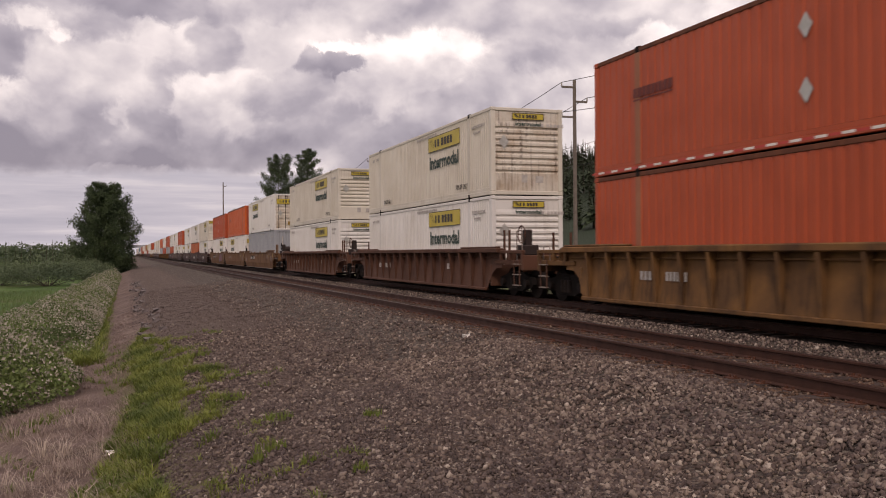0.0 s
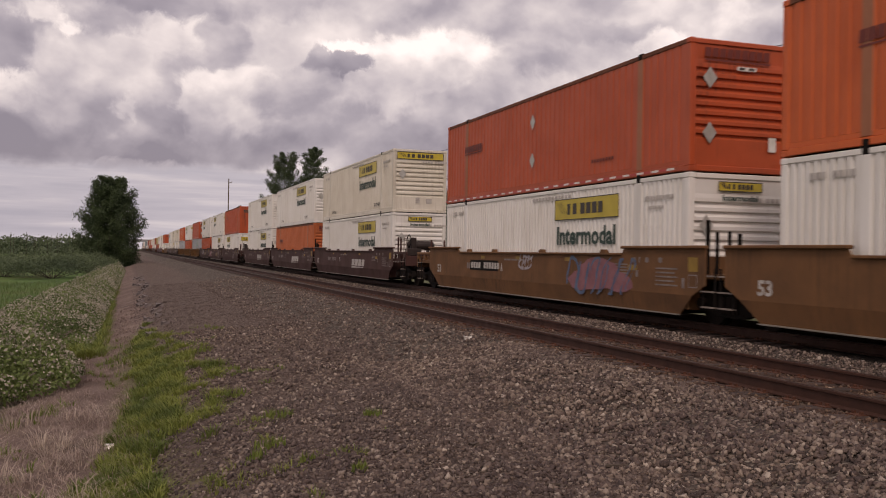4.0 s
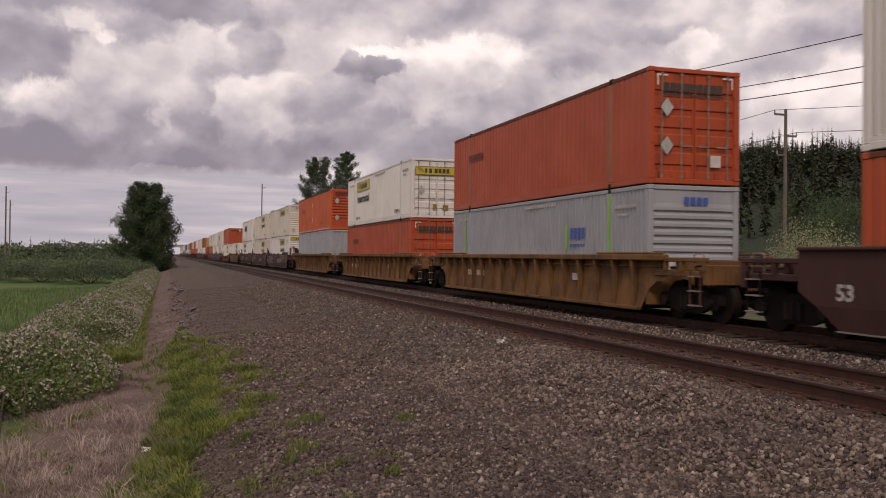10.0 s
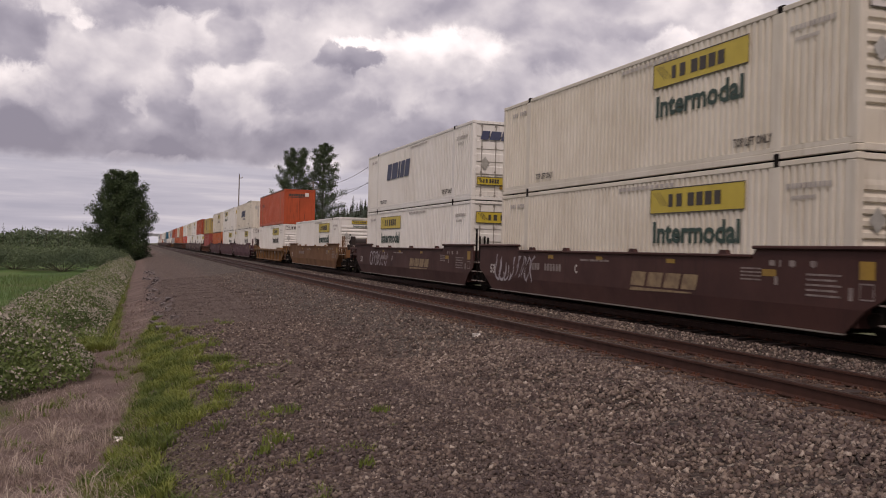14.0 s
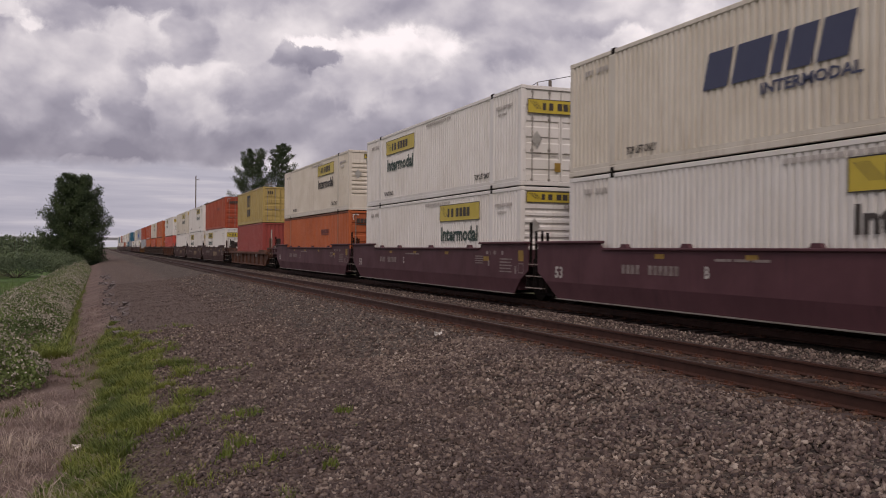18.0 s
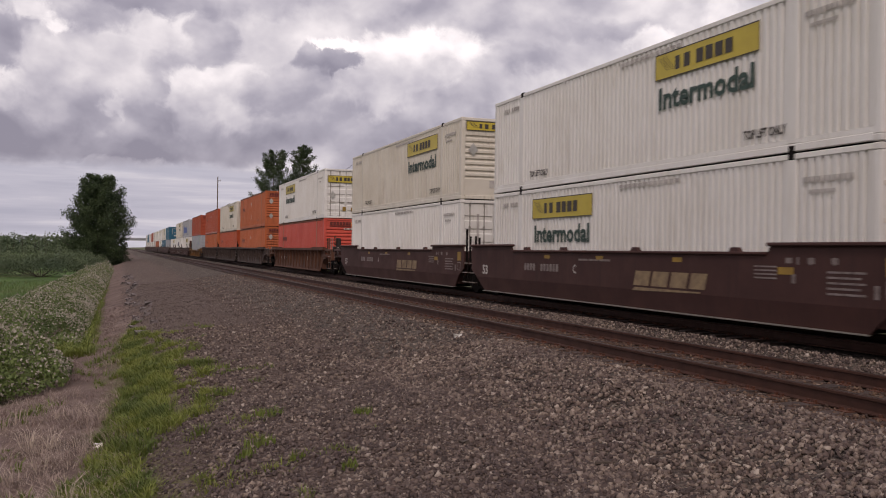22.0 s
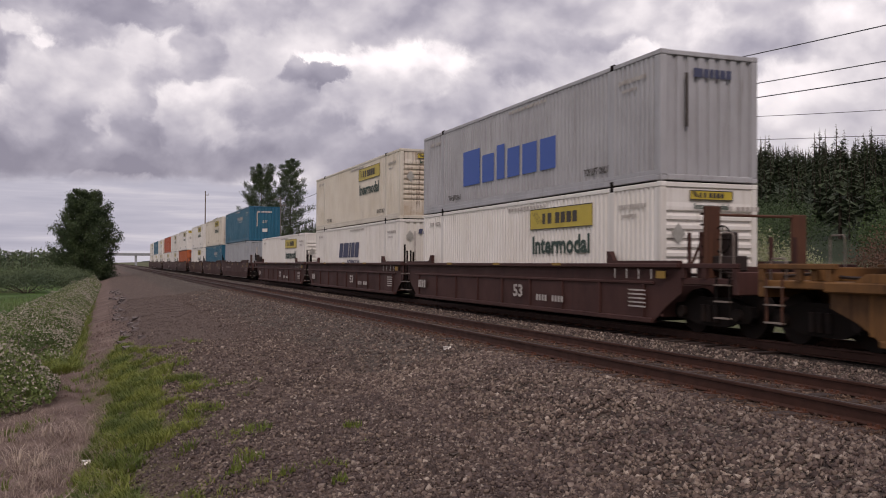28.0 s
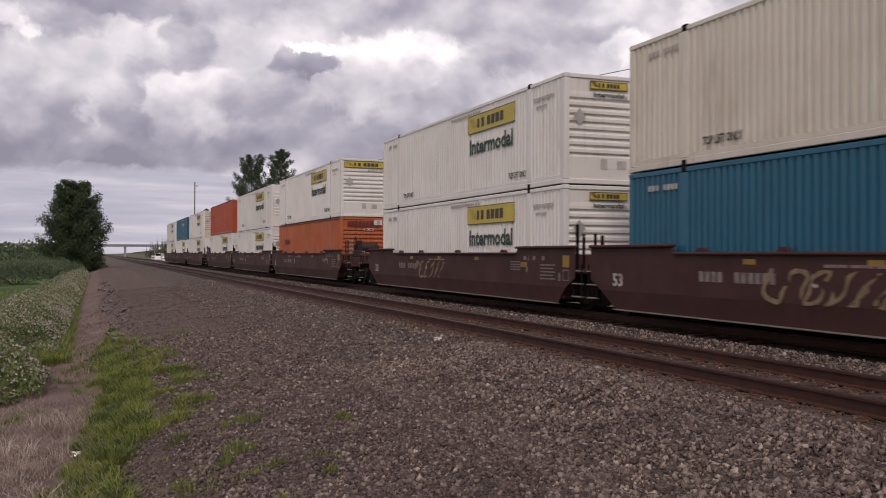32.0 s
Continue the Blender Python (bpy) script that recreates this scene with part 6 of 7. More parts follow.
# place of the stack's near end at the start, upper container, lower container, car kind, paint, its ends, extra marks, unit letter
TRAIN = [
    (5.0, "sch:deep,tape", "schd:deep,near", "ribbed", "ochre", "ee", "", ""),
    (27.73, "jb:cream,rusty", "jb", "ribbed", "rust", "ee", "", ""),
    (50.33, "jb:cream", "jb", "ribbed", "rust", "ee", "", ""),
    (73.40, "jbd:rusty", "grey", "smooth", "umber", "ej", "board", ""),
    (91.95, "sch:nodia", "jbd", "smooth", "umber", "jj", "", "B"),
    (110.65, "sch:deep,tape", "jb", "smooth", "umber", "je", "board", "A"),
    (133.95, "jb:cream,wide", "jb", "smooth", "brown", "ej", "pale", "B"),
    (152.60, "jb", "sch:tan,nodia", "smooth", "brown", "jj", "pale", "C"),
    (171.10, "jb", "jb", "smooth", "brown", "je", "pale", "A"),
    (194.30, "schd:deep", "jbd", "smooth", "brown", "ej", "", "B"),
    (212.75, "jbd:rusty", "jb:ink", "smooth", "brown", "jj", "tan", "C"),
    (231.50, "jbd", "schd:bars", "smooth", "brown", "je", "tan", "A"),
    (254.45, "schd:deep,bars", "green", "ribbed", "ochre", "ee", "", ""),
    (277.00, "jbd", "schd:bars", "ribbed", "ochre", "ee", "", ""),
    (299.35, "sch:tape", "grey", "ribbed", "ochre", "ee", "", ""),
    (321.90, "jb:cream,pale,noword,low", "jb:wide", "smooth", "brown", "ej", "tan", "B"),
    (340.55, "jb:cream,pale", "jb:cream", "smooth", "brown", "jj", "tan", "C"),
    (359.30, "swiftd", "jbd", "smooth", "brown", "je", "tan", "A"),
    (382.10, "", "jb", "smooth", "umber", "ee", "", ""),
    (404.35, "schd:deep", "jb:pale,ink,fwd", "low", "ochre", "ee", "", ""),
    (426.95, "swift:cream", "jb:pale,ink", "smooth", "plum", "ej", "", "B"),
    (445.60, "jbd", "jb:wide", "smooth", "plum", "jj", "", "C"),
    (464.45, "jb:cream,ink", "schd:tan,bars,near", "smooth", "plum", "je", "", "A"),
    (488.30, "msc", "red40", "low", "rust", "ee", "", ""),
    (508.42, "schd:dull,bars,near", "jbd", "smooth", "brown", "ej", "tan", "B"),
    (527.05, "jb", "jbd:rusty", "smooth", "brown", "jj", "tan", "C"),
    (545.85, "jb:cream,wide,fwd", "plain", "smooth", "brown", "je", "tan", "A"),
    (568.30, "jbd", "coral:nodia", "ribbed", "rust", "ee", "", ""),
    (590.88, "sch:tan", "sch:tan", "ribbed", "slate", "ej", "", ""),
    (609.30, "jb:cream,rusty", "sch:deep,nodia", "ribbed", "slate", "jj", "", ""),
    (627.95, "sch:deep,tape", "sch:tan,nodia", "ribbed", "slate", "je", "", ""),
    (651.15, "sch:dull,nodia", "green", "low", "ochre", "ee", "", ""),
    (673.45, "matson", "jb", "railed", "brown", "ej", "", ""),
    (692.20, "jb:cream,rusty", "swift", "railed", "brown", "jj", "", ""),
    (711.05, "", "jb:fwd", "railed", "brown", "je", "", ""),
    (733.68, "ch", "grey", "smooth", "brown", "ej", "", "B"),
    (752.30, "jb:cream,rusty", "ch", "smooth", "brown", "jj", "", "C"),
    (771.15, "jb", "jb", "smooth", "brown", "je", "", "A"),
    (794.00, "jb:wide", "sch:tan,nodia", "smooth", "brown", "ej", "", "B"),
    (812.60, "jb", "jb", "smooth", "brown", "jj", "", "C"),
    (831.20, "sch:deep,nodia", "jb", "smooth", "brown", "je", "", "A"),
    (853.60, "jb:rusty", "jb", "smooth", "brown", "ej", "", "B"),
    (872.20, "ch", "jb", "smooth", "brown", "jj", "", "C"),
    (890.80, "jb", "jb", "smooth", "brown", "je", "", "A"),
]
CAR_PAINT = {"ochre": (OCHRE_CAR, "dirty ochre yellow"), "rust": (RUST_CAR, "rust brown"), "umber": (UMBER_CAR, "dirty brown-yellow"), "brown": (BROWN_CAR, "dark maroon brown"),
             "plum": (PLUM_CAR, "plum brown"), "slate": (SLATE_CAR, "dark weathered brown")}
TRACK_X, LOW_Z, HIGH_Z = 12.69, 0.372, 3.288
MOVING, UNITS = [], []
for index, (p0, upper, lower, kind, paint, ends, marks, unit) in enumerate(TRAIN):
    mat, colour = CAR_PAINT[paint]
    how = {"e": "end", "j": "joint"}
    short = lower == "red40"
    p_car = p0 - 1.98 if short else p0
    car = well_car(kind, mat, how[ends[0]], how[ends[1]], ends[0] == "e" and paint not in ("ochre", "slate"), marks, unit, colour)
    MOVING.append((car, p_car, 0.0))
    MOVING.append((container(lower), p0, LOW_Z))
    if upper:
        MOVING.append((container(upper), p0, HIGH_Z))
    UNITS.append(car)
for index, car in enumerate(UNITS):
    if index == 5:
        graffiti(car, 3, 5.2, 3.4, GRAFFITI_BLUE, "slate blue graffiti with a pink ground", 1.0, 0.42, 6, GRAFFITI_PINK)
        graffiti(car, 4, 8.4, 0.9, GRAFFITI_PALE, "pale scrawl", 0.4, 1.0, 4)
    if index == 10:
        graffiti(car, 5, 16.4, 3.6, GRAFFITI_PALE, "pale loops of graffiti", 0.85, 0.45, 7, GRAFFITI_PINK)
        graffiti(car, 6, 3.6, 1.0, GRAFFITI_PALE, "pale sprayed figure", 1.0, 0.4, 3)
    if index == 9:
        graffiti(car, 8, 4.2, 1.2, GRAFFITI_PALE, "pale sprayed figure", 0.8, 0.5, 3)
    if index == 11:
        graffiti(car, 9, 11.0, 4.0, GRAFFITI_PALE, "faded pale graffiti", 0.55, 0.75, 8)
    if index == 15:
        graffiti(car, 11, 14.8, 3.6, GRAFFITI_PALE, "large pale graffiti letters", 0.8, 0.5, 8)
        graffiti(car, 12, 4.3, 2.6, GRAFFITI_PALE, "faded scrawl", 0.6, 0.8, 6)
    if index == 16:
        graffiti(car, 13, 15.6, 3.2, GRAFFITI_PALE, "large pale graffiti letters", 0.85, 0.5, 8)
    if index == 17:
        graffiti(car, 14, 14.0, 3.4, GRAFFITI_PALE, "large pale graffiti letters", 0.7, 0.6, 7)
    if index in (36, 37):
        graffiti(car, 15 + index, 11.0, 3.0, TAN_INK, "faded tan scrawl", 0.6, 0.6, 6)


# ------------------------------------------------------------------ plants
def leaf_cloud(name, rng, pts, size, mat, label="", category="", parent=None):
    n = len(pts)
    s = size * rng.uniform(0.6, 1.3, (n, 1)) * np.ones((1, 3))
    ob = scatter_mesh(name, LEAF_V, LEAF_F, pts, s, random_turns(rng, n), mat, label, category)
    if parent:
        ob.parent = parent
    return ob


def blades(name, rng, xy, tall, wide, mat, label, category="grass", lean=0.35):
    n = len(xy)
    z = heights(xy) - 0.02
    base = [(-0.5, 0, 0), (0.5, 0, 0), (0.32, 0.16, 0.55), (-0.32, 0.16, 0.55), (0.0, 0.5, 1.0)]
    bv = np.array(base)
    turns = random_turns(rng, n, True)
    h = tall * rng.uniform(0.45, 1.25, n)
    s = np.stack([wide * rng.uniform(0.7, 1.4, n), h * lean * rng.uniform(0.3, 1.8, n), h], 1)
    pts = np.einsum("nij,nkj->nki", turns, bv[None] * s[:, None, :]) + np.column_stack([xy, z])[:, None, :]
    me = bpy.data.meshes.new(name)
    idx = np.arange(n)[:, None] * 5
    faces = [tuple(q) for q in (idx + np.array([[0, 1, 2, 3]])).tolist()] + [tuple(q) for q in (idx + np.array([[3, 2, 4]])).tolist()]
    me.from_pydata(pts.reshape(-1, 3).tolist(), [], faces)
    me.materials.append(mat)
    return tagged(new(name, me), label, category, kind="stuff")


def clumped(rng, n, x0, x1, y0, y1, cut=0.0, scale=0.8, seed=0, power=1.0):
    """Places in a strip kept where a slow noise is high, so that they stand in drifts."""
    xy = spread(rng, n, x0, x1, y0, y1, power)
    keep = [noise.noise((x * scale, y * scale * 0.7, seed)) > cut for x, y in xy]
    return xy[np.array(keep)]


g_rng = np.random.default_rng(11)


def tufts(name, rng, centres, per, radius, tall, wide, mat, label, category="grass", lean=0.8):
    """Grass in tufts: the blades of a tuft lean outwards from its middle."""
    n = len(centres) * per
    a = rng.uniform(0, 2 * np.pi, n)
    q = np.sqrt(rng.uniform(0, 1, n)) * np.repeat(radius * rng.uniform(0.5, 1.4, len(centres)), per)
    mid = np.repeat(centres, per, 0)
    xy = mid + np.stack([q * np.cos(a), q * np.sin(a)], 1)
    z = np.repeat(heights(centres), per) - 0.02
    turn = a - np.pi / 2 + rng.normal(0, 0.5, n)
    m = np.zeros((n, 3, 3))
    m[:, 0, 0], m[:, 0, 1], m[:, 1, 0], m[:, 1, 1], m[:, 2, 2] = np.cos(turn), -np.sin(turn), np.sin(turn), np.cos(turn), 1
    h = tall * rng.uniform(0.5, 1.15, n) * np.repeat(rng.uniform(0.55, 1.3, len(centres)), per)
    s = np.stack([wide * rng.uniform(0.7, 1.4, n), h * lean * (0.3 + q / radius), h], 1)
    bv = np.array([(-0.5, 0, 0), (0.5, 0, 0), (0.32, 0.25, 0.6), (-0.32, 0.25, 0.6), (0.0, 1.0, 0.95)])
    pts = np.einsum("nij,nkj->nki", m, bv[None] * s[:, None, :]) + np.column_stack([xy, z])[:, None, :]
    me = bpy.data.meshes.new(name)
    idx = np.arange(n)[:, None] * 5
    faces = [tuple(f) for f in (idx + np.array([[0, 1, 2, 3]])).tolist()] + [tuple(f) for f in (idx + np.array([[3, 2, 4]])).tolist()]
    me.from_pydata(pts.reshape(-1, 3).tolist(), [], faces)
    me.materials.append(mat)
    return tagged(new(name, me), label, category, kind="stuff")


def grass_bank():
    xy = spread(g_rng, 7600, -0.8, 2.4, 6.5, 32, 1.35)
    keep = []
    for x, y in xy:
        left = float(np.interp(y, [7, 11.5, 14, 18, 23, 27, 31], [-0.75, -0.5, -0.25, 0.15, 0.0, 0.05, 0.5]))
        edge = float(np.interp(y, [7, 9.6, 11.3, 14.9, 18.3, 22.5, 28.5, 31], [0.6, 0.9, 1.2, 1.75, 2.0, 1.6, 1.1, 0.7]))
        w = noise.noise((x * 2.2, y * 1.0, 3)) * 1.5
        core = min((x - left) / 0.22, (left + 0.60 * (edge - left) - x) / 0.3)
        fringe = min((x - left) / 0.2, (edge - x) / 0.5, 0.7) - 0.55
        keep.append(max(core, fringe) + w > 0.35)
    tufts("bank_grass", g_rng, xy[np.array(keep)], 22, 0.12, 0.14, 0.015, GRASS, "bright green grass tufts on the ditch bank")
    xy = spread(g_rng, 3600, -4.2, 0.3, 7, 45, 1.5)
    keep = [noise.noise((x * 0.9, y * 0.6, 21)) > -0.2 for x, y in xy]
    tufts("dry_grass", g_rng, xy[np.array(keep)], 12, 0.16, 0.13, 0.010, DRY, "dry pinkish straw in the ditch", lean=2.0)
    xy = spread(g_rng, 900, -4.0, -0.1, 6.8, 17, 1.2)
    keep = [noise.noise((x * 1.1, y * 0.8, 41)) > 0.0 for x, y in xy]
    tufts("long_straw", g_rng, xy[np.array(keep)], 9, 0.14, 0.30, 0.009, STRAW, "long pale straw fallen in the ditch", lean=1.5)
    xy = spread(g_rng, 1700, 0.8, 3.2, 7, 27, 1.3)
    keep = [noise.noise((x * 1.6, y * 1.1, 51)) > 0.12 + 0.16 * (x - 1.0) for x, y in xy]
    tufts("scattered_grass", g_rng, xy[np.array(keep)], 12, 0.07, 0.10, 0.012, GRASS, "thin grass tufts straggling into the gravel")
    xy = spread(g_rng, 1300, -1.45, -0.65, 26, 110, 1.6)
    tufts("hedge_foot_grass", g_rng, xy, 16, 0.2, 0.3, 0.02, GRASS, "green grass at the foot of the hedge")
    xy = spread(g_rng, 500, -3.0, 0.0, 9, 30, 1.2)
    keep = [noise.noise((x * 1.2, y * 0.5, 31)) > 0.15 for x, y in xy]
    tufts("ditch_weeds", g_rng, xy[np.array(keep)], 14, 0.12, 0.16, 0.02, WEED, "low green weeds in the ditch", "weed")


grass_bank()


def weed_tuft(x, y, r, n, seed):
    rng = np.random.default_rng(seed)
    a, q = rng.uniform(0, 2 * np.pi, n), np.sqrt(rng.uniform(0, 1, n)) * r
    xy = np.stack([x + q * np.cos(a), y + q * np.sin(a)], 1)
    blades("weed_tuft", rng, xy, 0.12, 0.02, WEED, "small green weed tuft in the gravel", "weed", 0.6)


for k, (x, y, r, n) in enumerate([(3.07, 11.66, 0.13, 70), (2.25, 8.97, 0.10, 40), (1.86, 9.66, 0.09, 34), (1.6, 10.7, 0.2, 110), (1.39, 10.2, 0.13, 60), (2.4, 25.8, 0.2, 50), (1.95, 12.3, 0.2, 80), (1.65, 14.6, 0.22, 90), (1.8, 17.5, 0.24, 90), (1.5, 21.0, 0.3, 100)]):
    weed_tuft(x, y, r, n, 50 + k)


def hedge():
    """A low rampant bramble bank, thick with pale blossom."""
    rng = np.random.default_rng(31)
    n = 130000
    y = 18.3 + (120 - 18.3) * rng.uniform(0, 1, n) ** 1.7
    right = -0.95 + 0.008 * np.clip(y - 15, 0, 100) - 1.5 * np.clip((20.4 - y) / 2, 0, 1)
    left = -6.0 + 0.02 * np.clip(y, 0, 110)
    u = rng.uniform(0, 1, n)
    x = right + (left - right) * u
    lump = np.array([noise.noise((a * 0.55, b * 0.33, 5)) + 0.5 * noise.noise((a * 1.7, b * 1.2, 8)) for a, b in zip(x, y)])
    shape = np.clip(np.minimum(u / 0.22, (1 - u) / 0.3), 0, 1) ** 0.6
    gap = 1 - 0.92 * np.exp(-((y - 27.3 + 0.8 * (x + 2)) / 2.3) ** 2)
    top = shape * (0.80 + 0.22 * np.clip((25 - y) / 3, 0, 1) + 0.75 * lump) * gap
    keep = top > 0.12
    x, y, top, lump = x[keep], y[keep], top[keep], lump[keep]
    base = np.array([float(np.interp(a, PROFILE_X, PROFILE_Z)) for a in x])
    z = base + top * (1 - 0.55 * rng.uniform(0, 1, len(x)) ** 2)
    pts = np.column_stack([x, y, z])
    flower = (rng.uniform(0, 1, len(x)) < 0.30 + 0.6 * lump) & (z > base + 0.55 * top)
    h = thing("bramble_hedge", Matrix(), "low bramble hedge covered in off-white blossom along the ditch", "hedge")
    leaf_cloud("leaves", rng, pts[~flower], 0.095, HEDGE_LEAF, parent=h)
    leaf_cloud("blossom", rng, pts[flower] + (0, 0, 0.05), 0.075, BLOSSOM, parent=h)
    g = Geo()
    for k in range(70):
        yy = 12 + 1.5 * k
        xx = -2.6 + 1.2 * noise.noise((k * 0.7, 3, 1))
        b = float(np.interp(xx, PROFILE_X, PROFILE_Z))
        g.path([(xx, yy, b - 0.05), (xx + 0.3 * noise.noise((k, 1, 1)), yy + 0.2, b + 0.45), (xx + 0.6 * noise.noise((k, 5, 1)), yy + 0.5, b + 0.7)], 0.015, 5)
    part("stem", g, BARK, h)["kind"] = "stuff"


hedge()


def broadleaf(name, x, y, base, tall, wide, branches, n, size, mat, label, seed, trunk_r=0.3, shape=None, rise=0.75):
    """A tree: tapered trunk, limbs that climb outwards, and leaf sprays that thin towards each tip, with gaps between them."""
    rng = np.random.default_rng(seed)
    t = thing(name, pose(x, y, base), label, "tree")
    g = Geo().tube((0, 0, -0.3), (0.1, 0, tall * 0.4), trunk_r, 10, trunk_r * 0.6).tube((0.1, 0, tall * 0.4), (0, 0.1, tall * 0.9), trunk_r * 0.6, 8, trunk_r * 0.12)
    part("trunk", g, BARK, t)
    shape = shape or ([0, 0.06, 0.2, 0.45, 0.7, 0.88, 1.0], [0.45, 0.72, 0.95, 1.0, 0.82, 0.50, 0.12])
    limb, pts = Geo(), []
    per = n // branches
    for k in range(branches):
        f = 0.03 + 0.93 * ((k + rng.uniform(0, 1)) / branches) ** 0.92
        a = k * 2.39996 + rng.uniform(-0.35, 0.35)
        reach = wide / 2 * float(np.interp(f, *shape)) * rng.uniform(0.62, 1.12)
        if rng.uniform() < 0.12:
            reach *= 1.18
        climb = reach * rise * rng.uniform(0.5, 1.3)
        tip = np.array([math.cos(a) * reach, math.sin(a) * reach, min(f * tall, tall * 1.02)])
        root = np.array([0.0, 0.0, max(0.5, tip[2] - climb)])
        bend = (root + tip) / 2 + (0, 0, -0.1 * reach)
        if k % 2 == 0:
            limb.path([tuple(root), tuple(bend), tuple(tip)], max(0.02, trunk_r * 0.16), 5)
        u = rng.uniform(0.12, 1.0, per) ** 0.75
        line = ((1 - u) ** 2)[:, None] * root + (2 * u * (1 - u))[:, None] * bend + (u ** 2)[:, None] * tip
        fat = (0.16 + 0.30 * (1 - u)) * min(2.4, 0.55 * reach + 0.55)
        knots = rng.normal(size=(max(5, per // 16), 3))
        pts.append(line + (0.62 * knots[rng.integers(0, len(knots), per)] + 0.5 * rng.normal(size=(per, 3))) * fat[:, None] * (1, 1, 0.85))
    part("limb", limb, BARK, t)
    p = np.concatenate(pts)
    leaf_cloud("crown", rng, p[p[:, 2] > 0.2], size, mat, parent=t)
    return t


POPLAR_SHAPE = ([0, 0.05, 0.15, 0.35, 0.6, 0.8, 0.93, 1.0], [0.35, 0.62, 0.92, 1.0, 0.86, 0.66, 0.46, 0.15])
CONE_SHAPE = ([0, 0.1, 0.5, 0.8, 0.92, 1.0], [1.0, 1.0, 0.80, 0.60, 0.36, 0.05])
broadleaf("poplar_tree", -2.6, 150, -2.0, 15.0, 10.6, 120, 74000, 0.25, POPLAR, "tall dark green broadleaf tree standing by the ditch", 3, 0.3, POPLAR_SHAPE)
broadleaf("poplar_tree", 31.4, 196, -1.0, 24.6, 11.6, 90, 46000, 0.24, POPLAR, "tall dark tree rising behind the train", 5, 0.3, POPLAR_SHAPE)
broadleaf("poplar_tree", 38.0, 198, -1.0, 26.0, 11.5, 100, 38000, 0.24, POPLAR, "tall dark conical tree behind the train", 6, 0.3, CONE_SHAPE, 0.25)
broadleaf("poplar_tree", 26.0, 230, -1.0, 14.0, 4.0, 40, 5000, 0.3, POPLAR, "slender dark tree behind the train", 8)


def shrub(x, y, tall, wide, seed, label, flowers=0.0, leaf=SHRUB, size=0.16, n=5000):
    rng = np.random.default_rng(seed)
    b = ground_z(x, y)
    s = thing("shrub", pose(x, y, b), label, "shrub")
    g = Geo()
    cl = []
    for k in range(14):
        a = k * 2.4
        r = wide / 2 * math.sqrt((k + 0.5) / 14)
        top = tall * (0.95 - 0.45 * (r / (wide / 2)) ** 2) * rng.uniform(0.75, 1.0)
        c = np.array([r * math.cos(a), r * math.sin(a), top * 0.7])
        g.tube((0.1 * math.cos(a), 0.1 * math.sin(a), -0.1), tuple(c), 0.04, 5, 0.012)
        m = n // 14
        d = rng.normal(size=(m, 3))
        d /= np.linalg.norm(d, axis=1)[:, None]
        cl.append(c + d * rng.uniform(0.25, 1.0, (m, 1)) * (wide * 0.24, wide * 0.24, tall * 0.32) * rng.uniform(0.8, 1.2, (m, 1)))
    part("stem", g, BARK, s)
    pts = np.concatenate(cl)
    pts = pts[pts[:, 2] > 0.02]
    fl = rng.uniform(0, 1, len(pts)) < flowers
    leaf_cloud("foliage", rng, pts[~fl], size, leaf, parent=s)
    if flowers:
        leaf_cloud("blossom", rng, pts[fl], size * 0.8, BLOSSOM, parent=s)


for k, (x, y, h, w) in enumerate([(-7.5, 105, 3.6, 9), (-13, 112, 3.4, 8), (-19, 120, 3.8, 8), (-27, 135, 4.2, 9), (-4.6, 128, 3.0, 6)]):
    shrub(x, y, h, w, 70 + k, "rounded dark green willow bush in the meadow", 0, HAZY_LEAF, 0.17, 11000)
for k, (x, y, h, w) in enumerate([(28.3, 34.8, 5.3, 3.9), (31.4, 35.2, 3.8, 2.7), (27, 45, 2.8, 4)]):
    shrub(x, y, h, w, 90 + k, "tall flowering shrub with creamy blossom behind the tracks", 0.2, PALE_SHRUB, 0.10, 9000)
for k, (x, y, h, w) in enumerate([(31, 27, 1.9, 3.0), (24, 52, 2.4, 4), (42, 44, 2.6, 5), (30, 15, 2.6, 4), (40, 31, 2.0, 4), (46, 56, 3.0, 5)]):
    shrub(x, y, h, w, 100 + k, "low green bush on the waste ground behind the tracks", 0.0, SHRUB, 0.12, 4500)
shrub(34.6, 33.4, 4.7, 3.2, 110, "rounded reddish-brown bush behind the tracks", 0.0, RUSSET, 0.10, 7000)
for k, (x, y, h, w) in enumerate([(100, 92, 10, 11), (112, 128, 12, 12), (96, 118, 9, 9), (128, 150, 13, 13), (118, 190, 11, 12), (140, 176, 12, 12), (104, 160, 9, 10), (132, 118, 12, 12), (92, 140, 8, 9), (150, 230, 13, 13), (120, 260, 11, 12), (86, 200, 8, 9), (150, 140, 13, 13), (110, 106, 8, 9)]):
    shrub(x, y, h, w, 120 + k, "broad green tree at the foot of the wooded hill", 0, HILL_LEAF, 0.34, 3400)


BOUGH_V = [(0, 0, 0), (0.42, 0.20, -0.10), (1.0, 0, -0.34), (0.42, -0.20, -0.10)]
BOUGH_F = [(0, 1, 2, 3)]


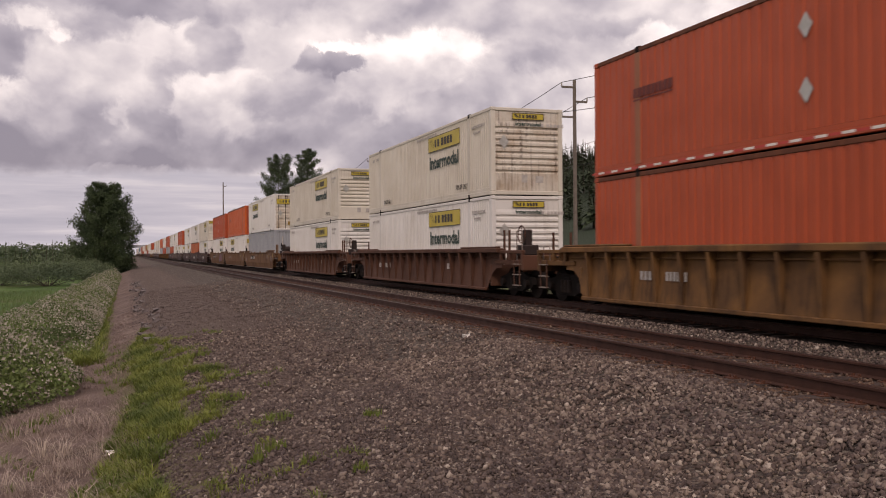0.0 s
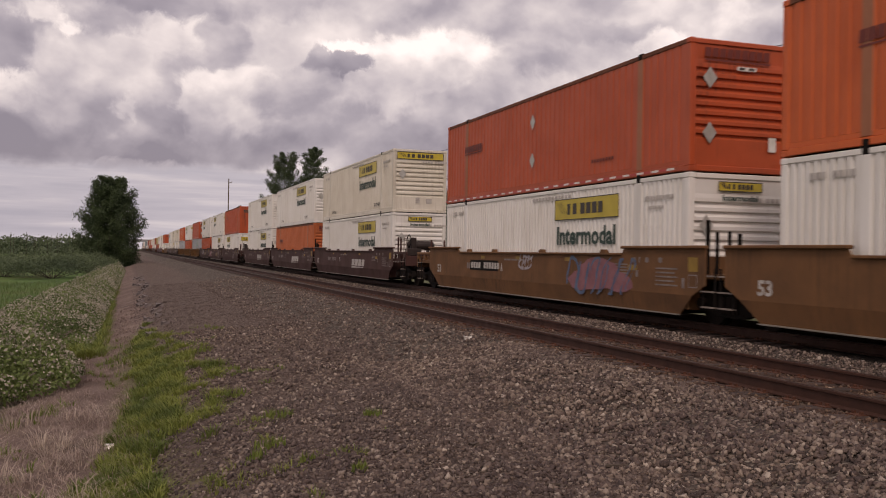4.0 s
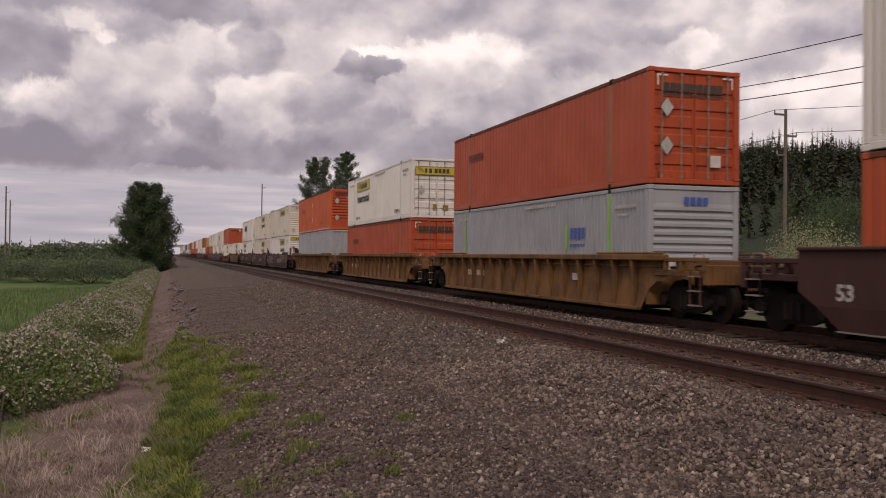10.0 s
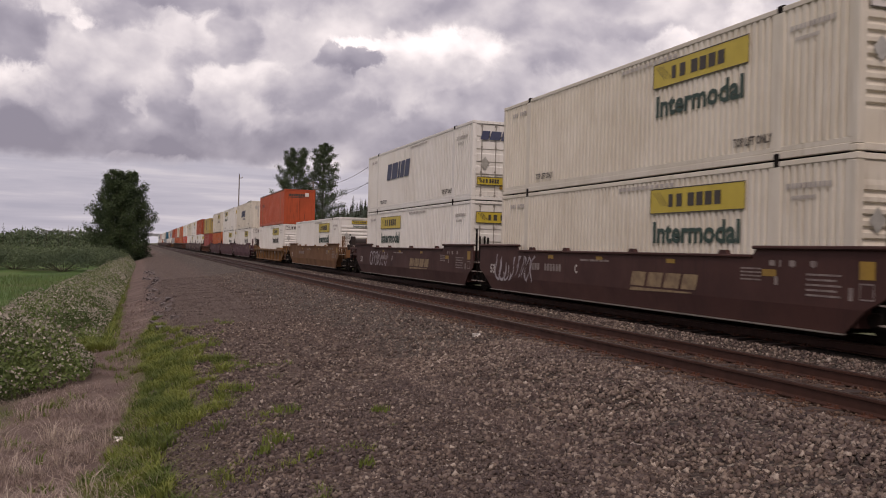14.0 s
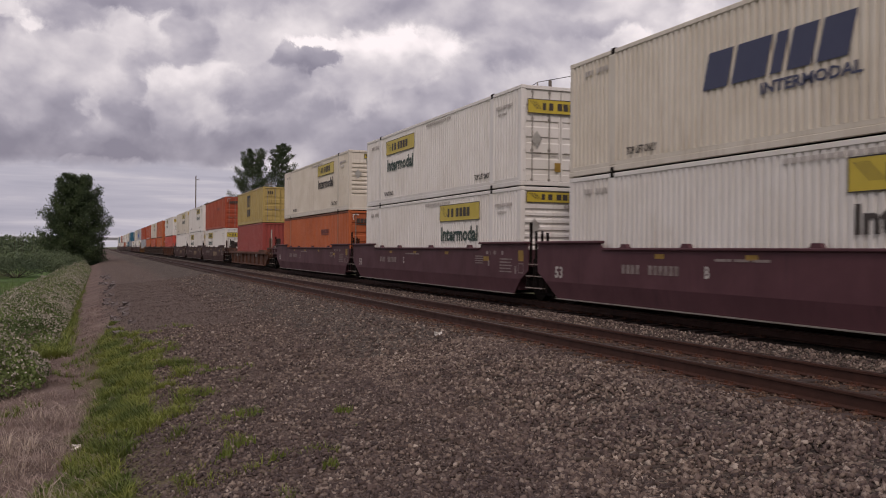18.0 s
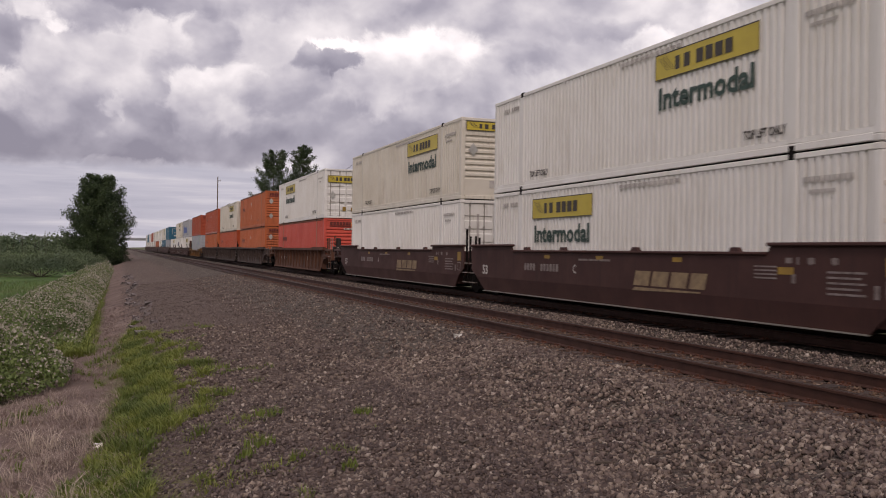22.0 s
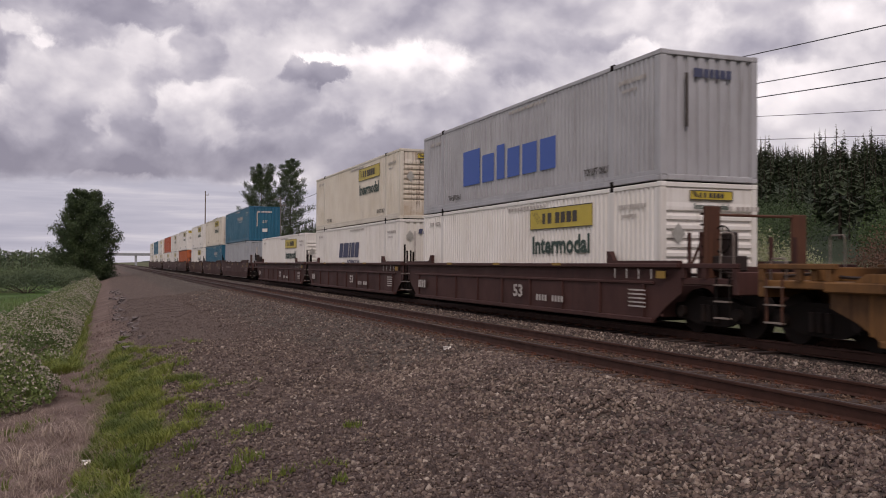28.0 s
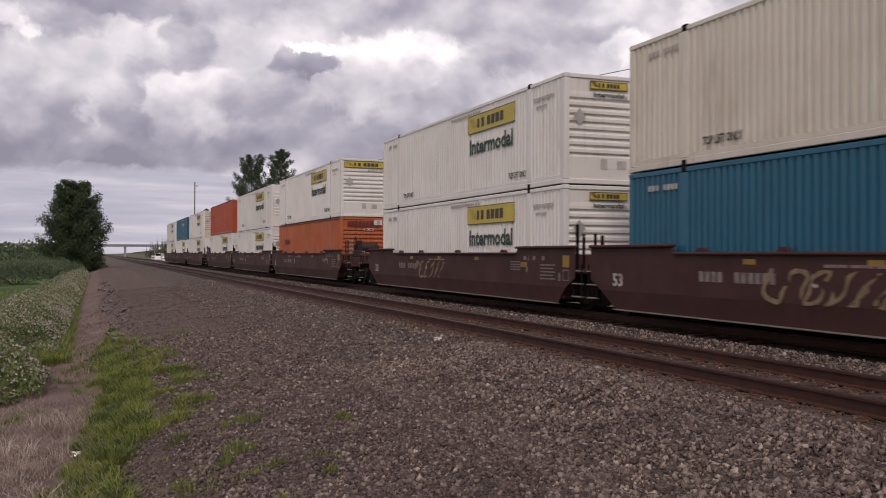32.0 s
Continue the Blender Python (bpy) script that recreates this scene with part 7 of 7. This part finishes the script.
def conifers(name, seed, places, mat, label, boughs=80, slim=0.25):
    """Far woods: each tree a trunk with drooping boughs that shorten towards a pointed top."""
    rng = np.random.default_rng(seed)
    mids, sizes, turns = [], [], []
    g = Geo()
    for x, y, h in places:
        b = ground_z(x, y)
        g.tube((x, y, b - 0.3), (x, y, b + h * 0.97), 0.02 * h, 4, 0.02)
        f = np.linspace(0.08, 0.985, boughs) + rng.uniform(-0.02, 0.02, boughs)
        r = ((1 - f) ** 0.85 * h * slim * rng.uniform(0.55, 1.12) + 0.12) * rng.uniform(0.5, 1.2, boughs)
        a = rng.uniform(0, 2 * np.pi, boughs)
        m = np.zeros((boughs, 3, 3))
        m[:, 0, 0], m[:, 0, 1], m[:, 1, 0], m[:, 1, 1], m[:, 2, 2] = np.cos(a), -np.sin(a), np.sin(a), np.cos(a), 1
        mids.append(np.stack([np.full(boughs, x), np.full(boughs, y), b + h * f + r * 0.12], 1))
        sizes.append(np.stack([r, r * rng.uniform(1.0, 2.0, boughs), r * rng.uniform(0.2, 2.0, boughs)], 1))
        turns.append(m)
    ob = scatter_mesh(name, BOUGH_V, BOUGH_F, np.concatenate(mids), np.concatenate(sizes), np.concatenate(turns), mat, label, "woods")
    part("trunk", g, BARK, ob)


w_rng = np.random.default_rng(77)
places = []
for k in range(2000):
    a = radians(w_rng.uniform(9, 56))
    x = 132 + 205 * w_rng.uniform(0, 1) ** 0.8
    y = x / math.tan(a)
    if y < 1250:
        places.append((x + w_rng.uniform(-6, 6), y, w_rng.uniform(8.5, 14.5) * (1.4 if w_rng.uniform() < 0.10 else 1)))
for k in range(500):
    x = w_rng.uniform(225, 300)
    y = x / math.tan(radians(w_rng.uniform(18, 50)))
    places.append((x, y, w_rng.uniform(10, 15) * (1.3 if w_rng.uniform() < 0.1 else 1)))
conifers("hillside_woods", 5, places, CONIFER, "dark conifer woods on the hill behind the railway", 96)
places = [(w_rng.uniform(45, 75) - 0.02 * k, 230 + 3.0 * k + w_rng.uniform(-6, 6), w_rng.uniform(7, 13)) for k in range(150)]
conifers("far_woods", 6, places, HAZY_LEAF, "far dark trees along the railway", 110, 0.26)


def far_treeline():
    rng = np.random.default_rng(41)
    pts = []
    for k in range(240):
        x = -150 + 145 * rng.uniform(0, 1)
        y = 420 + 160 * rng.uniform(0, 1)
        if x > -0.022 * y:
            continue
        h, w = rng.uniform(4.5, 9.5), rng.uniform(7, 14)
        b = float(np.interp(x, PROFILE_X, PROFILE_Z))
        d = rng.normal(size=(110, 3))
        d /= np.linalg.norm(d, axis=1)[:, None]
        d[:, 2] = np.abs(d[:, 2])
        pts.append(np.array([x, y, b + 0.6]) + d * (w / 2, w / 2, h) * rng.uniform(0.6, 1.0, (110, 1)))
    p = np.concatenate(pts)
    scatter_mesh("far_treeline", LEAF_V, LEAF_F, p, np.full((len(p), 3), 1.5) * rng.uniform(0.6, 1.3, (len(p), 1)), random_turns(rng, len(p)), HAZY_LEAF, "low line of far trees beyond the meadow", "woods")


far_treeline()
xy = spread(g_rng, 36000, -30, -3.4, 16, 90, 1.5)
blades("meadow_grass", g_rng, xy, 0.32, 0.03, FIELD_BLADE, "tall green meadow grass beyond the hedge", lean=0.6)


# ------------------------------------------------------------------ poles and wires
def utility_pole(x, y, top, arms, label, r=0.15):
    b = ground_z(x, y)
    p = thing("utility_pole", pose(x, y, b), label, "utility pole", "poles behind the railway")
    part("pole", Geo().tube((0, 0, -0.5), (0, 0, top - b), r, 12, r * 0.72), WOOD_POLE, p)
    for z, side, reach in arms:
        a = part("crossarm", Geo().box(min(0, side * reach), max(0, side * reach), -0.05, 0.05, z - b - 0.06, z - b + 0.06, 0.01), WOOD_POLE, p)
        part("insulator", Geo().tube((side * reach, 0, z - b + 0.05), (side * reach, 0, z - b + 0.28), 0.055, 8, 0.035), STEEL, a)
    return p


def wire(a, b, sag, label="black overhead line wire", r=0.022):
    a, b = Vector(a), Vector(b)
    pts = [a.lerp(b, t) - Vector((0, 0, 4 * sag * t * (1 - t))) for t in np.linspace(0, 1, 17)]
    w = Geo().path(pts, r, 5).mesh("overhead_wire", CABLE)
    tagged(new("overhead_wire", w), label, "wire", "wires between the poles")


P1 = (27.2, 52.2)
POLE_ARMS = [(11.85, -1, 0.9), (10.95, 1, 0.9), (9.95, -1, 0.9)]
ys = [P1[1] + 196, P1[1] + 147, P1[1] + 98, P1[1] + 49, P1[1], P1[1] - 50]
for y in ys:
    drop = 3.2 if y < P1[1] else 0.0
    utility_pole(P1[0], y, 12.3 - drop, [(z - drop, s, q) for z, s, q in POLE_ARMS], "tall grey timber utility pole with three short arms")
for y0, y1 in zip(ys, ys[1:]):
    last = y1 < P1[1]
    for z, s, reach in POLE_ARMS:
        wire((P1[0] + s * reach, y0, z + 0.28), (P1[0] + s * reach, y1, z + 0.28 - (3.2 if last else 0.0)), 0.3 if last else 1.6)
P2 = [(36.6, 104.0), (36.6, 47.7), (62.0, 12.5)]
for k, (x, y) in enumerate(P2):
    utility_pole(x, y, 10.75, [(10.4, -1, 0.8), (9.1, 1, 0.8), (7.9, -1, 0.6)], "timber utility pole by the far road", 0.13)
for (xa, ya), (xb, yb) in zip(P2, P2[1:]):
    for z, s, q in ((10.65, -1, 0.8), (9.35, 1, 0.8)):
        wire((xa + s * q, ya, z), (xb + s * q, yb, z), 0.5, r=0.018)
utility_pole(18.5, 183, 15.4, [(14.6, 1, 0.6)], "thin tall pole rising behind the train", 0.14)
for x, y, top in ((-52, 345, 24), (-58, 395, 22)):
    utility_pole(x, y, top, [(top - 2, 1, 1.2), (top - 4, -1, 1.2)], "far thin lattice mast beyond the meadow", 0.3)


# ------------------------------------------------------------------ far end of the line
def parked_vehicle(x, y, long, high, paint, label, turn=0.0):
    """A box-bodied road vehicle, far off: body, cab glass, four wheels."""
    v = thing("parked_vehicle", pose(x, y, ground_z(x, y), 0, 0, turn), label, "vehicle", "vehicles parked beside the railway")
    w = 0.95
    part("body", Geo().prism([(-long / 2, 0.4), (long / 2, 0.4), (long / 2, 0.95), (long / 2 - 0.9, 1.05), (long / 2 - 1.5, high), (-long / 2, high)], "x", -w, w), paint, v)
    part("windscreen", Geo().add([(-w + 0.1, long / 2 - 0.93, 1.1), (w - 0.1, long / 2 - 0.93, 1.1), (w - 0.1, long / 2 - 1.46, high - 0.08), (-w + 0.1, long / 2 - 1.46, high - 0.08)], [(0, 1, 2, 3)]), DARK, v)
    for sx in (-1, 1):
        for sy in (-1, 1):
            part("wheel", Geo().tube((sx * (w - 0.15), sy * long * 0.32, 0.36), (sx * (w + 0.03), sy * long * 0.32, 0.36), 0.36, 14), DARK, v)


for k, (x, y, long, high, paint, label) in enumerate([
        (19.5, 268, 5.2, 1.9, WHITE, "white van parked beside the railway"), (21.5, 290, 4.8, 1.6, SILVER, "silver car parked beside the railway"),
        (20.0, 305, 6.5, 2.6, WHITE, "white box truck parked beside the railway"), (23.0, 322, 4.8, 1.6, WHITE, "white car parked beside the railway"),
        (21.0, 345, 5.0, 1.9, SILVER, "silver pickup parked beside the railway"), (24.5, 360, 7.0, 2.8, WHITE, "white box truck parked beside the railway")]):
    parked_vehicle(x, y, long, high, paint, label, 180 if k % 2 else 165)
for x, y, long, high, paint, label in [(63, 55, 5.2, 2.9, SILVER, "silver van parked on the far road")]:
    parked_vehicle(x, y, long, high, paint, label, 100)


def overpass():
    """A pale road bridge across the line, far off."""
    b = thing("road_bridge", pose(0, 760, 0), "pale concrete road bridge over the railway, far off", "bridge")
    part("deck", Geo().box(-70, 60, -5, 5, 6.6, 7.8, 0.05), GREY, b)
    part("parapet", Geo().box(-70, 60, -5.2, -4.9, 7.8, 8.7, 0.03), GREY, b)
    for x in (-30, -8, 24, 46):
        part("pier", Geo().box(x - 0.8, x + 0.8, -4, 4, -2.5, 6.6, 0.08), GREY, b)


overpass()
f_rng = np.random.default_rng(19)
conifers("far_trees", 8, [(f_rng.uniform(30, 62), 380 + 1.9 * k, f_rng.uniform(6, 12)) for k in range(110)], HAZY_LEAF, "dull green trees at the far end of the line")
conifers("far_trees", 9, [(f_rng.uniform(-40, -6) - 0.02 * k, 300 + 3.4 * k, f_rng.uniform(5, 9)) for k in range(60)], HAZY_LEAF, "far trees beyond the meadow")


# ------------------------------------------------------------------ rocks and litter on the slope
def rock(x, y, r, seed):
    rng = np.random.default_rng(seed)
    v = np.array(ROCK_V) * r * rng.uniform(0.6, 1.2, (8, 3)) * (1, 1.3, 0.7)
    g = Geo().add([tuple(p) for p in v], ROCK_F)
    me = g.mesh("rock", ROCK)
    ob = tagged(new("rock", me), "dark angular riprap rock on the embankment edge", "rock", "riprap rocks along the ditch")
    ob.location = (x, y, ground_z(x, y) + r * 0.2)


for k in range(46):
    y = 27 + 1.25 * k + RNG.uniform(-0.5, 0.5)
    rock(0.85 + RNG.uniform(-0.35, 0.4), y, RNG.uniform(0.07, 0.2), 300 + k)


def stick(x, y, length, turn, r):
    g = Geo().path([(0, 0, r), (length * 0.5, 0.02, r * 1.4), (length, -0.03, r)], r, 7)
    ob = tagged(new("stick", g.mesh("stick", BARK)), "weathered dark stick lying on the gravel", "stick")
    ob.location, ob.rotation_euler = (x, y, ground_z(x, y) + 0.012), (0, 0, turn)


stick(4.35, 7.75, 0.34, -0.55, 0.02)
stick(3.62, 7.55, 0.2, -0.35, 0.012)
for k, (x, y, r) in enumerate([(-0.2, 13.8, 0.07), (6.45, 17.1, 0.08), (3.6, 9.3, 0.06)]):
    v = np.array(ROCK_V) * r * (1, 0.8, 0.6)
    ob = tagged(new("pale_stone" if k < 2 else "clod", Geo().add([tuple(p) for p in v], ROCK_F).mesh("stone", PLACARD if k < 2 else BARK)), "pale stone lying beside the track" if k < 2 else "dark clod of earth on the gravel", "stone")
    ob.location = (x, y, ground_z(x, y) + r * 0.3)


# ------------------------------------------------------------------ how the train goes
def motions():
    for ob, p0, z in MOVING:
        walk(ob, [(t, pose(TRACK_X, p0 - SPEED * t, z)) for t in (0, 16, 32)])


motions()
